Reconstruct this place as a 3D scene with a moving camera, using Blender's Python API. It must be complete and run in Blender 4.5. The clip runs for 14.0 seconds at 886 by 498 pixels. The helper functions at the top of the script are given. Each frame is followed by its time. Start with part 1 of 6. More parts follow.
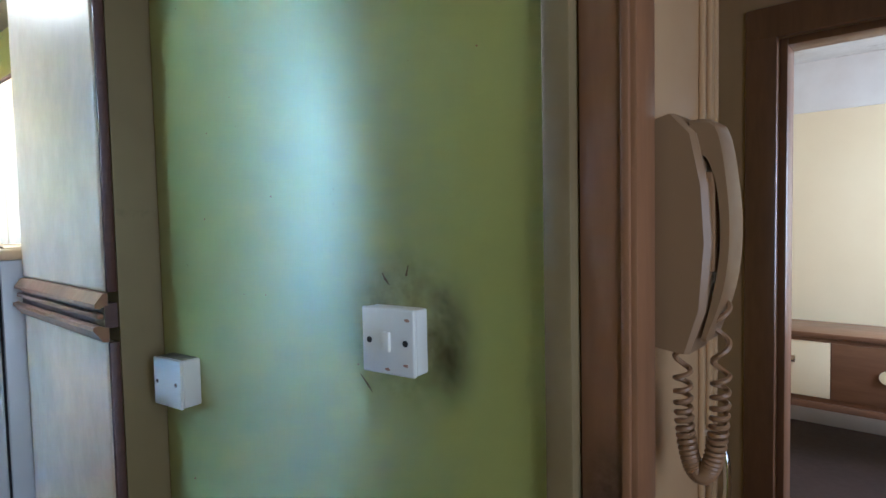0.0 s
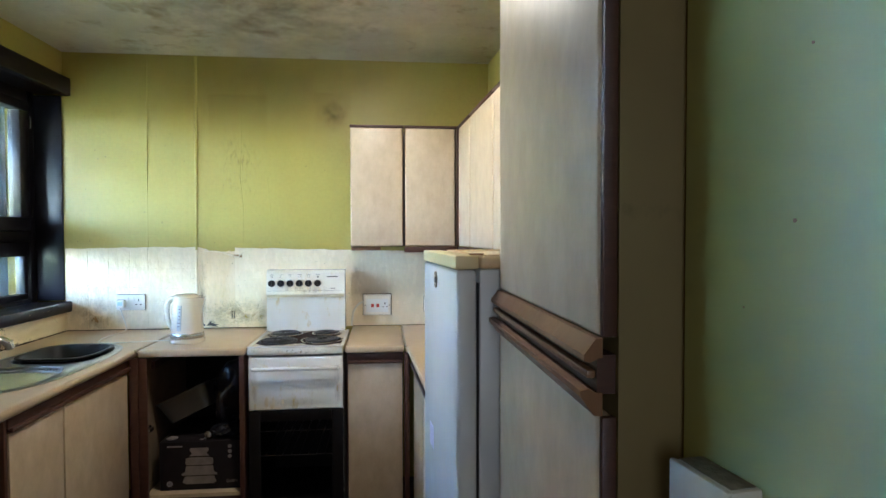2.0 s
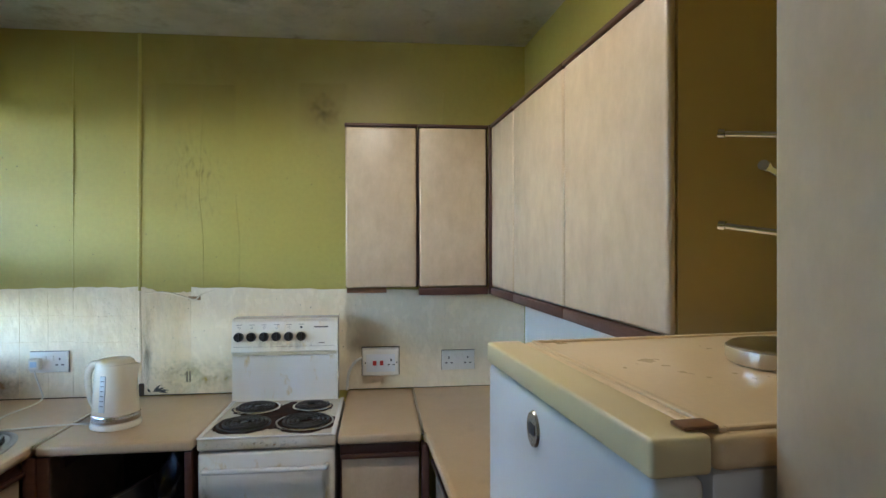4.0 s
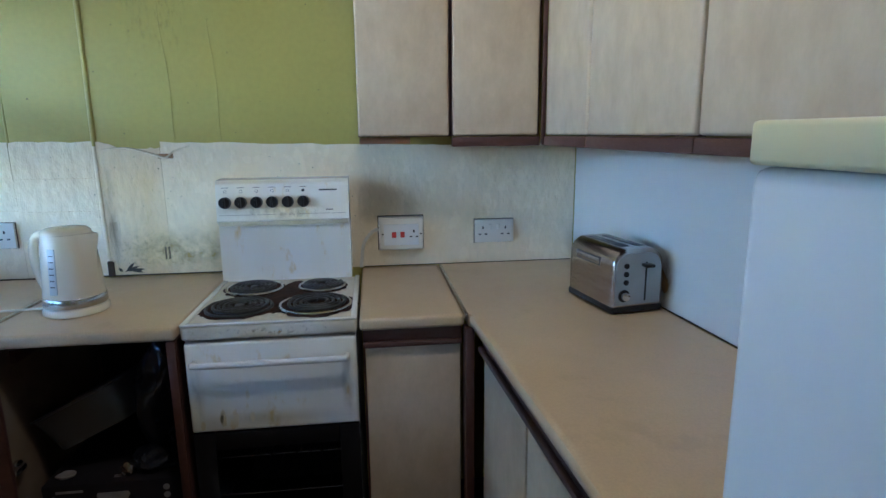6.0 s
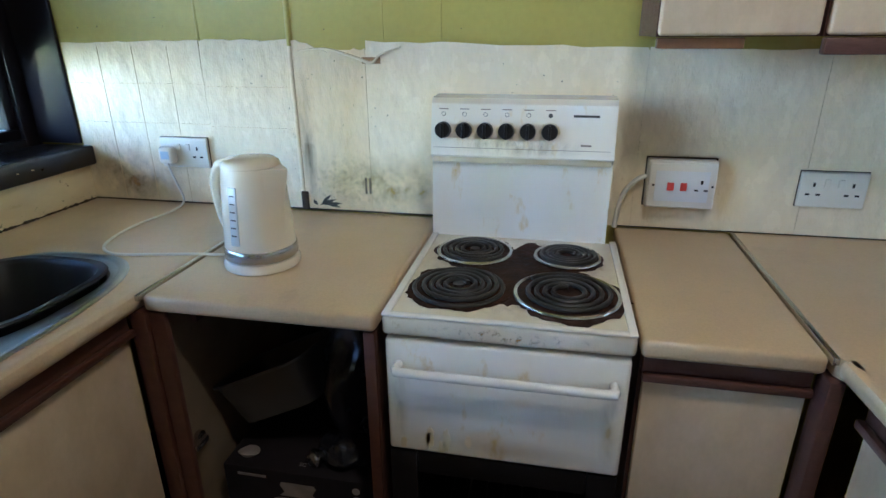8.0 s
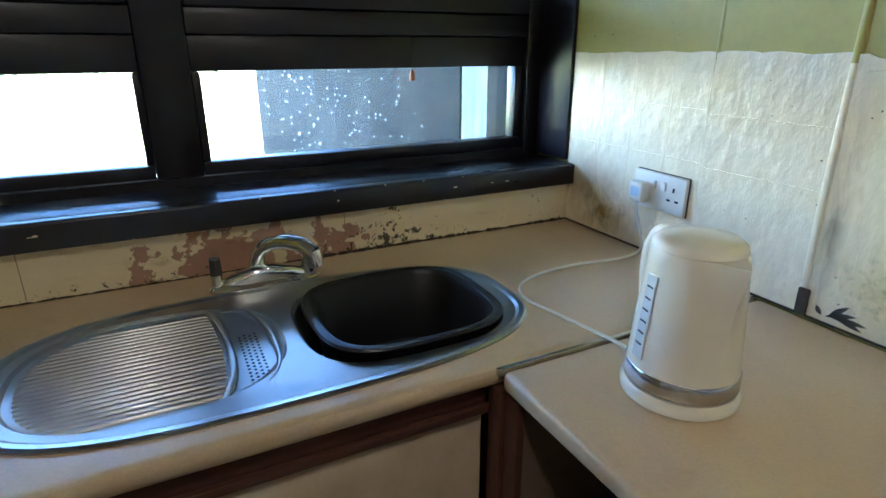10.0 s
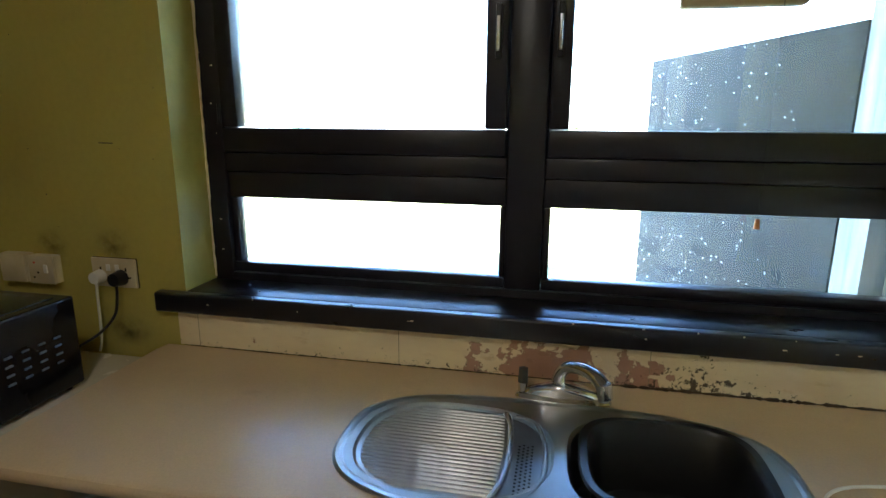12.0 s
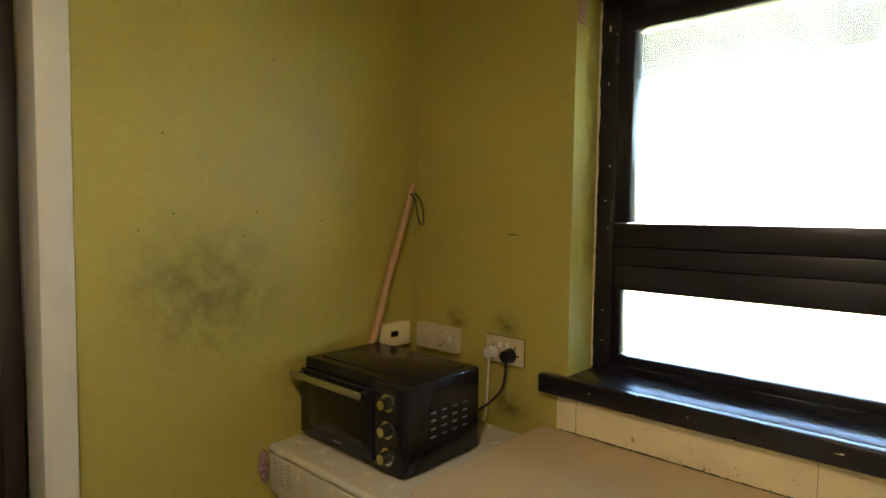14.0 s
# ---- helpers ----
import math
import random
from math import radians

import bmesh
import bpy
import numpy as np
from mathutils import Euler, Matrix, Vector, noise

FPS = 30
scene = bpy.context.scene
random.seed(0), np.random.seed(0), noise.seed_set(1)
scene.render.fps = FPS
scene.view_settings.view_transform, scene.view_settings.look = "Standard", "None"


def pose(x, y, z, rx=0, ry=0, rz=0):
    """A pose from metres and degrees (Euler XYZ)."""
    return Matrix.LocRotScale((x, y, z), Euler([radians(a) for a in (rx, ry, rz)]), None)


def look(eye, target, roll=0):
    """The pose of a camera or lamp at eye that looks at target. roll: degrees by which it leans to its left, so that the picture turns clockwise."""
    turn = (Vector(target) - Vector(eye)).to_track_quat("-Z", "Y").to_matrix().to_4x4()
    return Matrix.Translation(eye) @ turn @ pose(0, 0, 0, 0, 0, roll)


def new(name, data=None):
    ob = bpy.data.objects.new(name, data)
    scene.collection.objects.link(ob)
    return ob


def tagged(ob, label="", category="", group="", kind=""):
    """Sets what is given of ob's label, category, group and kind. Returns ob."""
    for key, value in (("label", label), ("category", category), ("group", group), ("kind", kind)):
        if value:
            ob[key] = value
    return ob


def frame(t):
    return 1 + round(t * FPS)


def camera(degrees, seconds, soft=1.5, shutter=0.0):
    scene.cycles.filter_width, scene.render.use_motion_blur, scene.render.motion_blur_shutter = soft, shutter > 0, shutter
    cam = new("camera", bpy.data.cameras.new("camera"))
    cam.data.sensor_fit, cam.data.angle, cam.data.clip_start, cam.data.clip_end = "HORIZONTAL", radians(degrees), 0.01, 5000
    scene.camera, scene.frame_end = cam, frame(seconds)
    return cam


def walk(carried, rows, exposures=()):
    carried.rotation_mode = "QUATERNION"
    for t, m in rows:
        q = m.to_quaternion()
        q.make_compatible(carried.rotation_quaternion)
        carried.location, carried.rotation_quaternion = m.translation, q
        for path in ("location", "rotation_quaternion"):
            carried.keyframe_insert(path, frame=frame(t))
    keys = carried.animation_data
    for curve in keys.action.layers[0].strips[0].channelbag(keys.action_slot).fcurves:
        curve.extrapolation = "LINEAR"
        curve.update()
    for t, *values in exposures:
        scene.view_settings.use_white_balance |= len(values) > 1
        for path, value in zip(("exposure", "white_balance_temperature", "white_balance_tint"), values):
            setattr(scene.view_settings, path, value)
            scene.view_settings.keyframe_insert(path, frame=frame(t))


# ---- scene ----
# camera and walk
cam = camera(76.1, 14.0)
PATH = [
    (0, (3.826, 1.638, 1.43), (2.508, 3.139, 1.329), -1.2),
    (0.5, (3.731, 1.649, 1.429), (2.145, 2.864, 1.34), -1.4),
    (1, (3.612, 1.684, 1.43), (1.808, 2.545, 1.361), -0.8),
    (1.5, (3.456, 1.778, 1.443), (1.514, 2.251, 1.388), -0.4),
    (2, (3.311, 1.759, 1.429), (1.321, 1.959, 1.378), -0.1),
    (2.2, (3.223, 1.738, 1.426), (1.226, 1.838, 1.377), 0.1),
    (4.3, (2.398, 1.696, 1.534), (0.415, 1.954, 1.517), -0.3),
    (4.5, (2.319, 1.682, 1.533), (0.339, 1.965, 1.504), -0.3),
    (5, (2.152, 1.632, 1.492), (0.173, 1.913, 1.419), -0.3),
    (5.5, (2.085, 1.613, 1.437), (0.115, 1.886, 1.228), -0.4),
    (6, (2.04, 1.609, 1.378), (0.096, 1.849, 0.975), -0.6),
    (6.5, (1.98, 1.579, 1.36), (0.067, 1.745, 0.804), -0.6),
    (7, (1.839, 1.516, 1.357), (-0.06, 1.514, 0.729), -0.5),
    (7.2, (1.75, 1.501, 1.367), (-0.138, 1.422, 0.711), -0.5),
    (9.3, (1.168, 1.217, 1.382), (-0.269, 0.015, 0.683), 0.0),
    (9.5, (1.119, 1.209, 1.377), (-0.15, -0.174, 0.686), 0.0),
    (10, (1.026, 1.258, 1.371), (0.184, -0.426, 0.696), 0.0),
    (10.5, (0.957, 1.337, 1.408), (0.482, -0.483, 0.729), 0.2),
    (11, (0.907, 1.34, 1.456), (0.74, -0.54, 0.795), 0.3),
    (11.5, (0.902, 1.369, 1.509), (1.015, -0.541, 0.928), 0.4),
    (12, (0.895, 1.373, 1.548), (1.294, -0.535, 1.102), 0.3),
    (12.5, (0.934, 1.401, 1.548), (1.556, -0.48, 1.272), 0.5),
    (13, (0.987, 1.433, 1.545), (1.831, -0.37, 1.35), 0.6),
    (13.5, (1.019, 1.455, 1.546), (2.117, -0.21, 1.392), 0.5),
    (14, (1.103, 1.485, 1.535), (2.44, 0.001, 1.42), 0.8),
]
EXPOSURES = [(0, 7.3, 4450, 10), (0.5, 6.95, 4350, 10), (1, 6.65, 4500, 10), (1.5, 6.4, 5050, 10), (2, 6.25, 5100, 10), (4.5, 5.25, 5250, 12), (5.5, 5.1, 4650, 10),
             (6, 5.25, 4600, 10), (7, 5.7, 4900, 10), (9.5, 5.55, 4950, 10), (11.5, 5.6, 4950, 10), (12.5, 5.65, 5900, 10), (13, 5.85, 6200, 10), (14, 6.25, 6600, 10)]
walk(cam, [(t, look(eye, target, roll)) for t, eye, target, roll in PATH], EXPOSURES)

# world, sun and sky
world = bpy.data.worlds.new("sky")
scene.world = world
world.use_nodes = True
wt = world.node_tree
sky = wt.nodes.new("ShaderNodeTexSky")
sky.sky_type = "NISHITA"
sky.sun_disc = False
sky.sun_elevation = radians(42)
sky.sun_rotation = radians(320)
sky.air_density, sky.dust_density, sky.ozone_density = 1.0, 0.4, 2.5
wt.links.new(sky.outputs[0], wt.nodes["Background"].inputs[0])
wt.nodes["Background"].inputs[1].default_value = 0.09
sun_data = bpy.data.lights.new("sun", "SUN")
sun_data.energy, sun_data.angle, sun_data.color = 5.0, radians(0.6), (1.0, 0.94, 0.86)
sun = new("sun", sun_data)
sun.matrix_world = look((-5, 6, 9), (0, 0, 2))

# daylight of the living room's own window
lamp = bpy.data.lights.new("window_daylight", "AREA")
lamp.shape, lamp.size, lamp.size_y, lamp.energy, lamp.color = "RECTANGLE", 1.3, 1.1, 0.36, (1.0, 0.95, 0.88)
new("window_daylight", lamp).matrix_world = look((4.76, 5.1, 1.5), (3.0, 5.1, 1.3))

# unseen fill lamp added at the far end of the passage
lamp = bpy.data.lights.new("passage_fill", "AREA")
lamp.shape, lamp.size, lamp.size_y, lamp.energy, lamp.color = "RECTANGLE", 0.7, 1.2, 0.075, (1.0, 0.95, 0.88)
new("passage_fill", lamp).matrix_world = look((4.76, 1.66, 1.5), (3.0, 1.72, 1.4))

CEIL = 2.43            # ceiling height
NY, NSKEW = 2.360, 3.0  # the cupboard wall and the degrees it is turned to fit the camera's view
NM = Matrix.Translation((0, NY, 0)) @ Matrix.Rotation(radians(NSKEW), 4, "Z")
ID = Matrix.Identity(4)


# ---- mesh tools ----
def box(bm, a, b, bev=0.0, seg=2):
    lo = [min(p, q) for p, q in zip(a, b)]
    hi = [max(p, q) for p, q in zip(a, b)]
    m = Matrix.LocRotScale([(p + q) / 2 for p, q in zip(lo, hi)], None, [q - p for p, q in zip(lo, hi)])
    made = bmesh.ops.create_cube(bm, size=1, matrix=m)["verts"]
    if bev > 0:
        edges = list({e for v in made for e in v.link_edges})
        bmesh.ops.bevel(bm, geom=edges, offset=bev, segments=seg, profile=0.5, affect="EDGES", clamp_overlap=True)
    return bm


def B(a, b, bev=0.0, seg=2):
    return box(bmesh.new(), a, b, bev, seg)


def cyl(bm, p, q, r, r2=None, seg=20):
    p, q = Vector(p), Vector(q)
    d = q - p
    m = Matrix.Translation((p + q) / 2) @ d.to_track_quat("Z", "Y").to_matrix().to_4x4()
    bmesh.ops.create_cone(bm, cap_ends=True, segments=seg, radius1=r, radius2=r if r2 is None else r2, depth=d.length, matrix=m)
    return bm


def tube(bm, pts, r, seg=8, closed=False):
    pts = [Vector(p) for p in pts]
    n = len(pts)
    rings = []
    side = None
    for i, p in enumerate(pts):
        if closed:
            d = pts[(i + 1) % n] - pts[i - 1]
        else:
            d = pts[min(i + 1, n - 1)] - pts[max(i - 1, 0)]
        d.normalize()
        if side is None:
            side = d.orthogonal().normalized()
        side = (side - d * side.dot(d)).normalized()
        up = d.cross(side)
        rr = r[i] if isinstance(r, (list, tuple)) else r
        rings.append([bm.verts.new(p + rr * (math.cos(k * math.tau / seg) * side + math.sin(k * math.tau / seg) * up)) for k in range(seg)])
    for i in range(n if closed else n - 1):
        u, w = rings[i], rings[(i + 1) % n]
        for k in range(seg):
            bm.faces.new((u[k], u[(k + 1) % seg], w[(k + 1) % seg], w[k]))
    if not closed:
        bm.faces.new(rings[0][::-1])
        bm.faces.new(rings[-1])
    return bm


def smooth_line(pts, per=8):
    """A rounded line through points."""
    pts = [Vector(p) for p in pts]
    out = []
    for i in range(len(pts) - 1):
        p0, p1, p2, p3 = pts[max(i - 1, 0)], pts[i], pts[i + 1], pts[min(i + 2, len(pts) - 1)]
        for k in range(per):
            t = k / per
            out.append(0.5 * ((2 * p1) + (p2 - p0) * t + (2 * p0 - 5 * p1 + 4 * p2 - p3) * t * t + (3 * p1 - p0 - 3 * p2 + p3) * t ** 3))
    out.append(pts[-1])
    return out


def loft(bm, rings, cap0=True, cap1=True, closed=True):
    vs = [[bm.verts.new(p) for p in ring] for ring in rings]
    n = len(vs[0])
    for u, w in zip(vs, vs[1:]):
        for k in range(n if closed else n - 1):
            bm.faces.new((u[k], u[(k + 1) % n], w[(k + 1) % n], w[k]))
    if cap0:
        bm.faces.new(vs[0][::-1])
    if cap1:
        bm.faces.new(vs[-1])
    return vs


def oval(cx, cy, rx, ry, z, n=48, p=2.0):
    """A ring of points on a superellipse: p 2 is an ellipse, larger is squarer."""
    out = []
    for k in range(n):
        a = k * math.tau / n
        c, s = math.cos(a), math.sin(a)
        out.append(Vector((cx + rx * math.copysign(abs(c) ** (2 / p), c), cy + ry * math.copysign(abs(s) ** (2 / p), s), z)))
    return out


def mesh_of(name, bm, smooth=40):
    bmesh.ops.recalc_face_normals(bm, faces=bm.faces)
    me = bpy.data.meshes.new(name)
    if smooth:
        for f in bm.faces:
            f.smooth = True
        for e in bm.edges:
            if len(e.link_faces) == 2 and e.calc_face_angle(0) > radians(smooth):
                e.smooth = False
    bm.to_mesh(me)
    bm.free()
    return me


WORLD_OF = {}


def thing(name, label, category, at=(0, 0, 0), rz=0.0, group="", base=ID):
    ob = new(name)
    ob.empty_display_size = 0.05
    m = base @ pose(*at, 0, 0, rz)
    ob.matrix_basis = m
    WORLD_OF[ob] = m
    return tagged(ob, label, category, group)


def part(name, bm, material, parent, label="", base=ID, smooth=40):
    """One mesh under a thing or a part. The mesh is drawn in the frame base; ID is the world."""
    m = WORLD_OF[parent]
    bm.transform(m.inverted() @ base)
    ob = new(name, mesh_of(name, bm, smooth))
    ob.data.materials.append(material)
    ob.parent = parent
    WORLD_OF[ob] = m
    return tagged(ob, label)


def structure(name, bm, material, label="", category="", base=ID, smooth=40):
    bm.transform(base)
    ob = new(name, mesh_of(name, bm, smooth))
    ob.data.materials.append(material)
    WORLD_OF[ob] = ID
    return tagged(ob, label, category, kind="structure")


def solo(name, bm, material, label, category, group="", base=ID, smooth=40):
    """A thing that is one mesh."""
    bm.transform(base)
    ob = new(name, mesh_of(name, bm, smooth))
    ob.data.materials.append(material)
    WORLD_OF[ob] = ID
    return tagged(ob, label, category, group)


def words(name, text, size, m, material, parent, label=""):
    cu = bpy.data.curves.new(name, "FONT")
    cu.body, cu.size, cu.extrude = text, size, 0.0004
    cu.align_x = "CENTER"
    tmp = bpy.data.objects.new(name, cu)
    me = bpy.data.meshes.new_from_object(tmp)
    bpy.data.objects.remove(tmp)
    bm = bmesh.new()
    bm.from_mesh(me)
    bpy.data.meshes.remove(me)
    return part(name, bm, material, parent, label, base=m, smooth=0)


# ---- materials ----
def material(name, base, rough=0.5, metal=0.0, second=None, scale=3.0, amount=0.5, grain=0.0, grain_scale=120.0, bump=0.0, bump_scale=60.0,
             stain=None, stain_scale=2.0, stain_at=0.62, stretch=(1, 1, 1), coat=0.0, rough_var=0.1, each=0.0):
    """base and second mix by soft noise, stain breaks in as blotches with a shape of their own, grain is fine colour noise."""
    m = bpy.data.materials.new(name)
    m.use_nodes = True
    t = m.node_tree
    bs = t.nodes["Principled BSDF"]
    bs.inputs["Metallic"].default_value = metal
    bs.inputs["Coat Weight"].default_value = coat
    co = t.nodes.new("ShaderNodeTexCoord")
    mp = t.nodes.new("ShaderNodeMapping")
    mp.inputs["Scale"].default_value = stretch
    t.links.new(co.outputs["Object"], mp.inputs[0])

    def noise_tex(s, detail=4.0, rough_=0.55):
        n = t.nodes.new("ShaderNodeTexNoise")
        n.inputs["Scale"].default_value, n.inputs["Detail"].default_value, n.inputs["Roughness"].default_value = s, detail, rough_
        t.links.new(mp.outputs[0], n.inputs["Vector"])
        return n.outputs["Fac"]

    def ramp(sock, a, b):
        r = t.nodes.new("ShaderNodeMapRange")
        r.inputs["From Min"].default_value, r.inputs["From Max"].default_value = a, b
        t.links.new(sock, r.inputs[0])
        return r.outputs[0]

    def mix(fac, a, b):
        x = t.nodes.new("ShaderNodeMix")
        x.data_type = "RGBA"
        if isinstance(fac, float):
            x.inputs[0].default_value = fac
        else:
            t.links.new(fac, x.inputs[0])
        for slot, v in ((6, a), (7, b)):
            if isinstance(v, tuple):
                x.inputs[slot].default_value = (*v, 1)
            else:
                t.links.new(v, x.inputs[slot])
        return x.outputs[2]

    def times(sock, k):
        x = t.nodes.new("ShaderNodeMath")
        x.operation = "MULTIPLY"
        t.links.new(sock, x.inputs[0])
        x.inputs[1].default_value = k
        return x.outputs[0]

    second = second or tuple(c * 0.86 for c in base)
    col = mix(times(ramp(noise_tex(scale, 6), 0.3, 0.7), amount), base, second)
    if grain:
        col = mix(times(ramp(noise_tex(grain_scale, 3), 0.35, 0.75), grain), col, tuple(c * 0.55 for c in base))
    if stain:
        col = mix(times(ramp(noise_tex(stain_scale, 9, 0.66), stain_at, stain_at + 0.14), 0.85), col, stain)
    if each:
        inf = t.nodes.new("ShaderNodeObjectInfo")
        col = mix(times(inf.outputs["Random"], each), col, tuple(c * 0.6 for c in base))
    t.links.new(col, bs.inputs["Base Color"]) if not isinstance(col, tuple) else None
    rr = t.nodes.new("ShaderNodeMapRange")
    rr.inputs["To Min"].default_value, rr.inputs["To Max"].default_value = max(rough - rough_var, 0.02), min(rough + rough_var, 1)
    t.links.new(noise_tex(scale * 4 + 5, 5), rr.inputs[0])
    t.links.new(rr.outputs[0], bs.inputs["Roughness"])
    if bump:
        b = t.nodes.new("ShaderNodeBump")
        b.inputs["Strength"].default_value, b.inputs["Distance"].default_value = bump, 0.004
        t.links.new(noise_tex(bump_scale, 4), b.inputs["Height"])
        t.links.new(b.outputs[0], bs.inputs["Normal"])
    return m


GREEN, GREEN2 = (0.46, 0.385, 0.085), (0.40, 0.325, 0.068)
green_paint = material("green_wall_paint", GREEN, 0.42, second=GREEN2, scale=1.2, amount=0.7, grain=0.16, grain_scale=55, bump=0.12, bump_scale=35, stain=(0.32, 0.29, 0.075), stain_scale=3.4, stain_at=0.70)
green_gloss = material("green_gloss_paint", (0.38, 0.36, 0.085), 0.48, second=(0.26, 0.26, 0.05), scale=1.0, amount=0.6, grain=0.05, grain_scale=60, bump=0.03, bump_scale=300, rough_var=0.02, stain=(0.20, 0.18, 0.04), stain_scale=2.6, stain_at=0.66)
gloss_tree = green_gloss.node_tree
gloss_bsdf = gloss_tree.nodes["Principled BSDF"]
gloss_bsdf.inputs["IOR"].default_value = 3.4
gloss_bsdf.inputs["Specular Tint"].default_value = (0.92, 1.0, 0.76, 1)   # colours the window's sheen green
gloss_bsdf.inputs["Anisotropic"].default_value = 0.82   # laid on with sideways brush strokes
stroke = gloss_tree.nodes.new("ShaderNodeCombineXYZ")
stroke.inputs[2].default_value = 1.0
gloss_tree.links.new(stroke.outputs[0], gloss_bsdf.inputs["Tangent"])
splash_vinyl = material("white_splashback", (0.86, 0.77, 0.58), 0.26, second=(0.81, 0.66, 0.40), scale=2.2, amount=0.7, grain=0.12, grain_scale=45, bump=0.9, bump_scale=20, stain=(0.46, 0.29, 0.10), stain_scale=17, stain_at=0.66, stretch=(1.3, 1.3, 0.8))
splash_mould = material("mouldy_splashback", (0.81, 0.70, 0.50), 0.30, second=(0.72, 0.56, 0.29), scale=6, amount=0.8, grain=0.2, grain_scale=60, bump=0.8, bump_scale=18, stain=(0.46, 0.34, 0.13), stain_scale=16, stain_at=0.63, stretch=(1.3, 1.3, 0.6))
for sheet in (splash_vinyl, splash_mould):   # crinkled where it has lifted from the wall
    sheet.node_tree.nodes["Bump"].inputs["Distance"].default_value = 0.0065
ceiling_paint = material("stained_ceiling", (0.62, 0.58, 0.50), 0.8, second=(0.48, 0.42, 0.32), scale=3, amount=0.9, grain=0.2, grain_scale=50, bump=0.5, bump_scale=40, stain=(0.27, 0.20, 0.11), stain_scale=4, stain_at=0.55)
worktop_lam = material("beige_worktop", (0.60, 0.44, 0.26), 0.34, second=(0.52, 0.37, 0.205), scale=4, amount=0.7, grain=0.25, grain_scale=220, bump=0.05, bump_scale=150, stain=(0.42, 0.30, 0.165), stain_scale=5.5, stain_at=0.60)
door_lam = material("cream_cabinet_door", (0.63, 0.49, 0.325), 0.36, second=(0.50, 0.365, 0.22), scale=17, amount=0.9, grain=0.14, grain_scale=110, bump=0.06, bump_scale=120, stretch=(1, 1, 0.6))
dark_wood = material("dark_wood_trim", (0.105, 0.042, 0.026), 0.42, second=(0.06, 0.024, 0.016), scale=9, amount=0.8, grain=0.5, grain_scale=90, bump=0.15, bump_scale=80, stretch=(1, 1, 6))
black_paint = material("black_window_paint", (0.012, 0.010, 0.016), 0.33, second=(0.013, 0.011, 0.012), scale=5, amount=0.6, bump=0.012, bump_scale=60, rough_var=0.03)
sill_paint = material("worn_black_gloss", (0.010, 0.009, 0.012), 0.31, second=(0.016, 0.014, 0.015), scale=7, amount=0.7, bump=0.02, bump_scale=30, rough_var=0.10, stretch=(0.5, 1, 1))
white_enamel = material("white_enamel", (0.78, 0.76, 0.72), 0.16, second=(0.74, 0.70, 0.62), scale=3, amount=0.7, stain=(0.52, 0.36, 0.12), stain_scale=7, stain_at=0.70, rough_var=0.06)
door_enamel = material("greasy_enamel", (0.83, 0.80, 0.74), 0.18, second=(0.79, 0.72, 0.55), scale=5, amount=0.7, stain=(0.64, 0.46, 0.13), stain_scale=15, stain_at=0.59, stretch=(1.4, 1.4, 0.6), rough_var=0.06)
dirty_enamel = material("grimy_enamel", (0.72, 0.68, 0.58), 0.2, second=(0.62, 0.53, 0.36), scale=7, amount=0.9, stain=(0.16, 0.07, 0.03), stain_scale=14, stain_at=0.62, rough_var=0.08)
fridge_white = material("fridge_white", (0.74, 0.76, 0.78), 0.22, second=(0.70, 0.72, 0.74), scale=2, amount=0.5, bump=0.04, bump_scale=160, rough_var=0.05)
fridge_cream = material("yellowed_plastic", (0.80, 0.66, 0.34), 0.35, second=(0.78, 0.69, 0.46), scale=3, amount=0.7, stain=(0.5, 0.33, 0.12), stain_scale=8, stain_at=0.68)
fridge_lid = material("yellowed_fridge_top", (0.84, 0.66, 0.40), 0.30, second=(0.77, 0.57, 0.32), scale=3, amount=0.8, grain=0.1, stain=(0.62, 0.44, 0.22), stain_scale=5, stain_at=0.70)
steel = material("brushed_steel", (0.58, 0.57, 0.55), 0.24, 1.0, scale=20, amount=0.4, bump=0.05, bump_scale=200, stretch=(1, 1, 8), rough_var=0.08)
sink_steel = material("worn_sink_steel", (0.44, 0.43, 0.42), 0.30, 1.0, second=(0.37, 0.36, 0.35), scale=9, amount=0.6, rough_var=0.05)
chrome = material("chrome", (0.75, 0.75, 0.76), 0.10, 1.0, scale=15, amount=0.3, stain=(0.45, 0.42, 0.36), stain_scale=25, stain_at=0.66, rough_var=0.06)
black_plastic = material("black_plastic", (0.016, 0.016, 0.017), 0.35, scale=6, amount=0.5, bump=0.05, bump_scale=120)
black_coil = material("black_coil", (0.020, 0.019, 0.019), 0.45, second=(0.03, 0.025, 0.022), scale=20, amount=0.7, bump=0.1, bump_scale=200)
burnt = material("burnt_grease", (0.014, 0.010, 0.009), 0.75, second=(0.060, 0.022, 0.011), scale=22, amount=0.8, bump=0.8, bump_scale=60)
# near-black of the oven, also put into open recesses as shade
dark_oven = material("oven_and_shade_black", (0.007, 0.006, 0.006), 0.5, second=(0.016, 0.011, 0.009), scale=6, amount=0.7)
white_plastic = material("white_plastic", (0.74, 0.72, 0.66), 0.32, second=(0.68, 0.64, 0.54), scale=8, amount=0.7, stain=(0.40, 0.34, 0.22), stain_scale=14, stain_at=0.68)
kettle_white = material("kettle_plastic", (0.79, 0.71, 0.56), 0.25, second=(0.76, 0.67, 0.50), scale=5, amount=0.6, rough_var=0.04)
red_plastic = material("red_switch", (0.55, 0.05, 0.04), 0.35)
cream_plastic = material("cream_phone_plastic", (0.27, 0.16, 0.075), 0.38, second=(0.22, 0.13, 0.06), scale=6, amount=0.6)
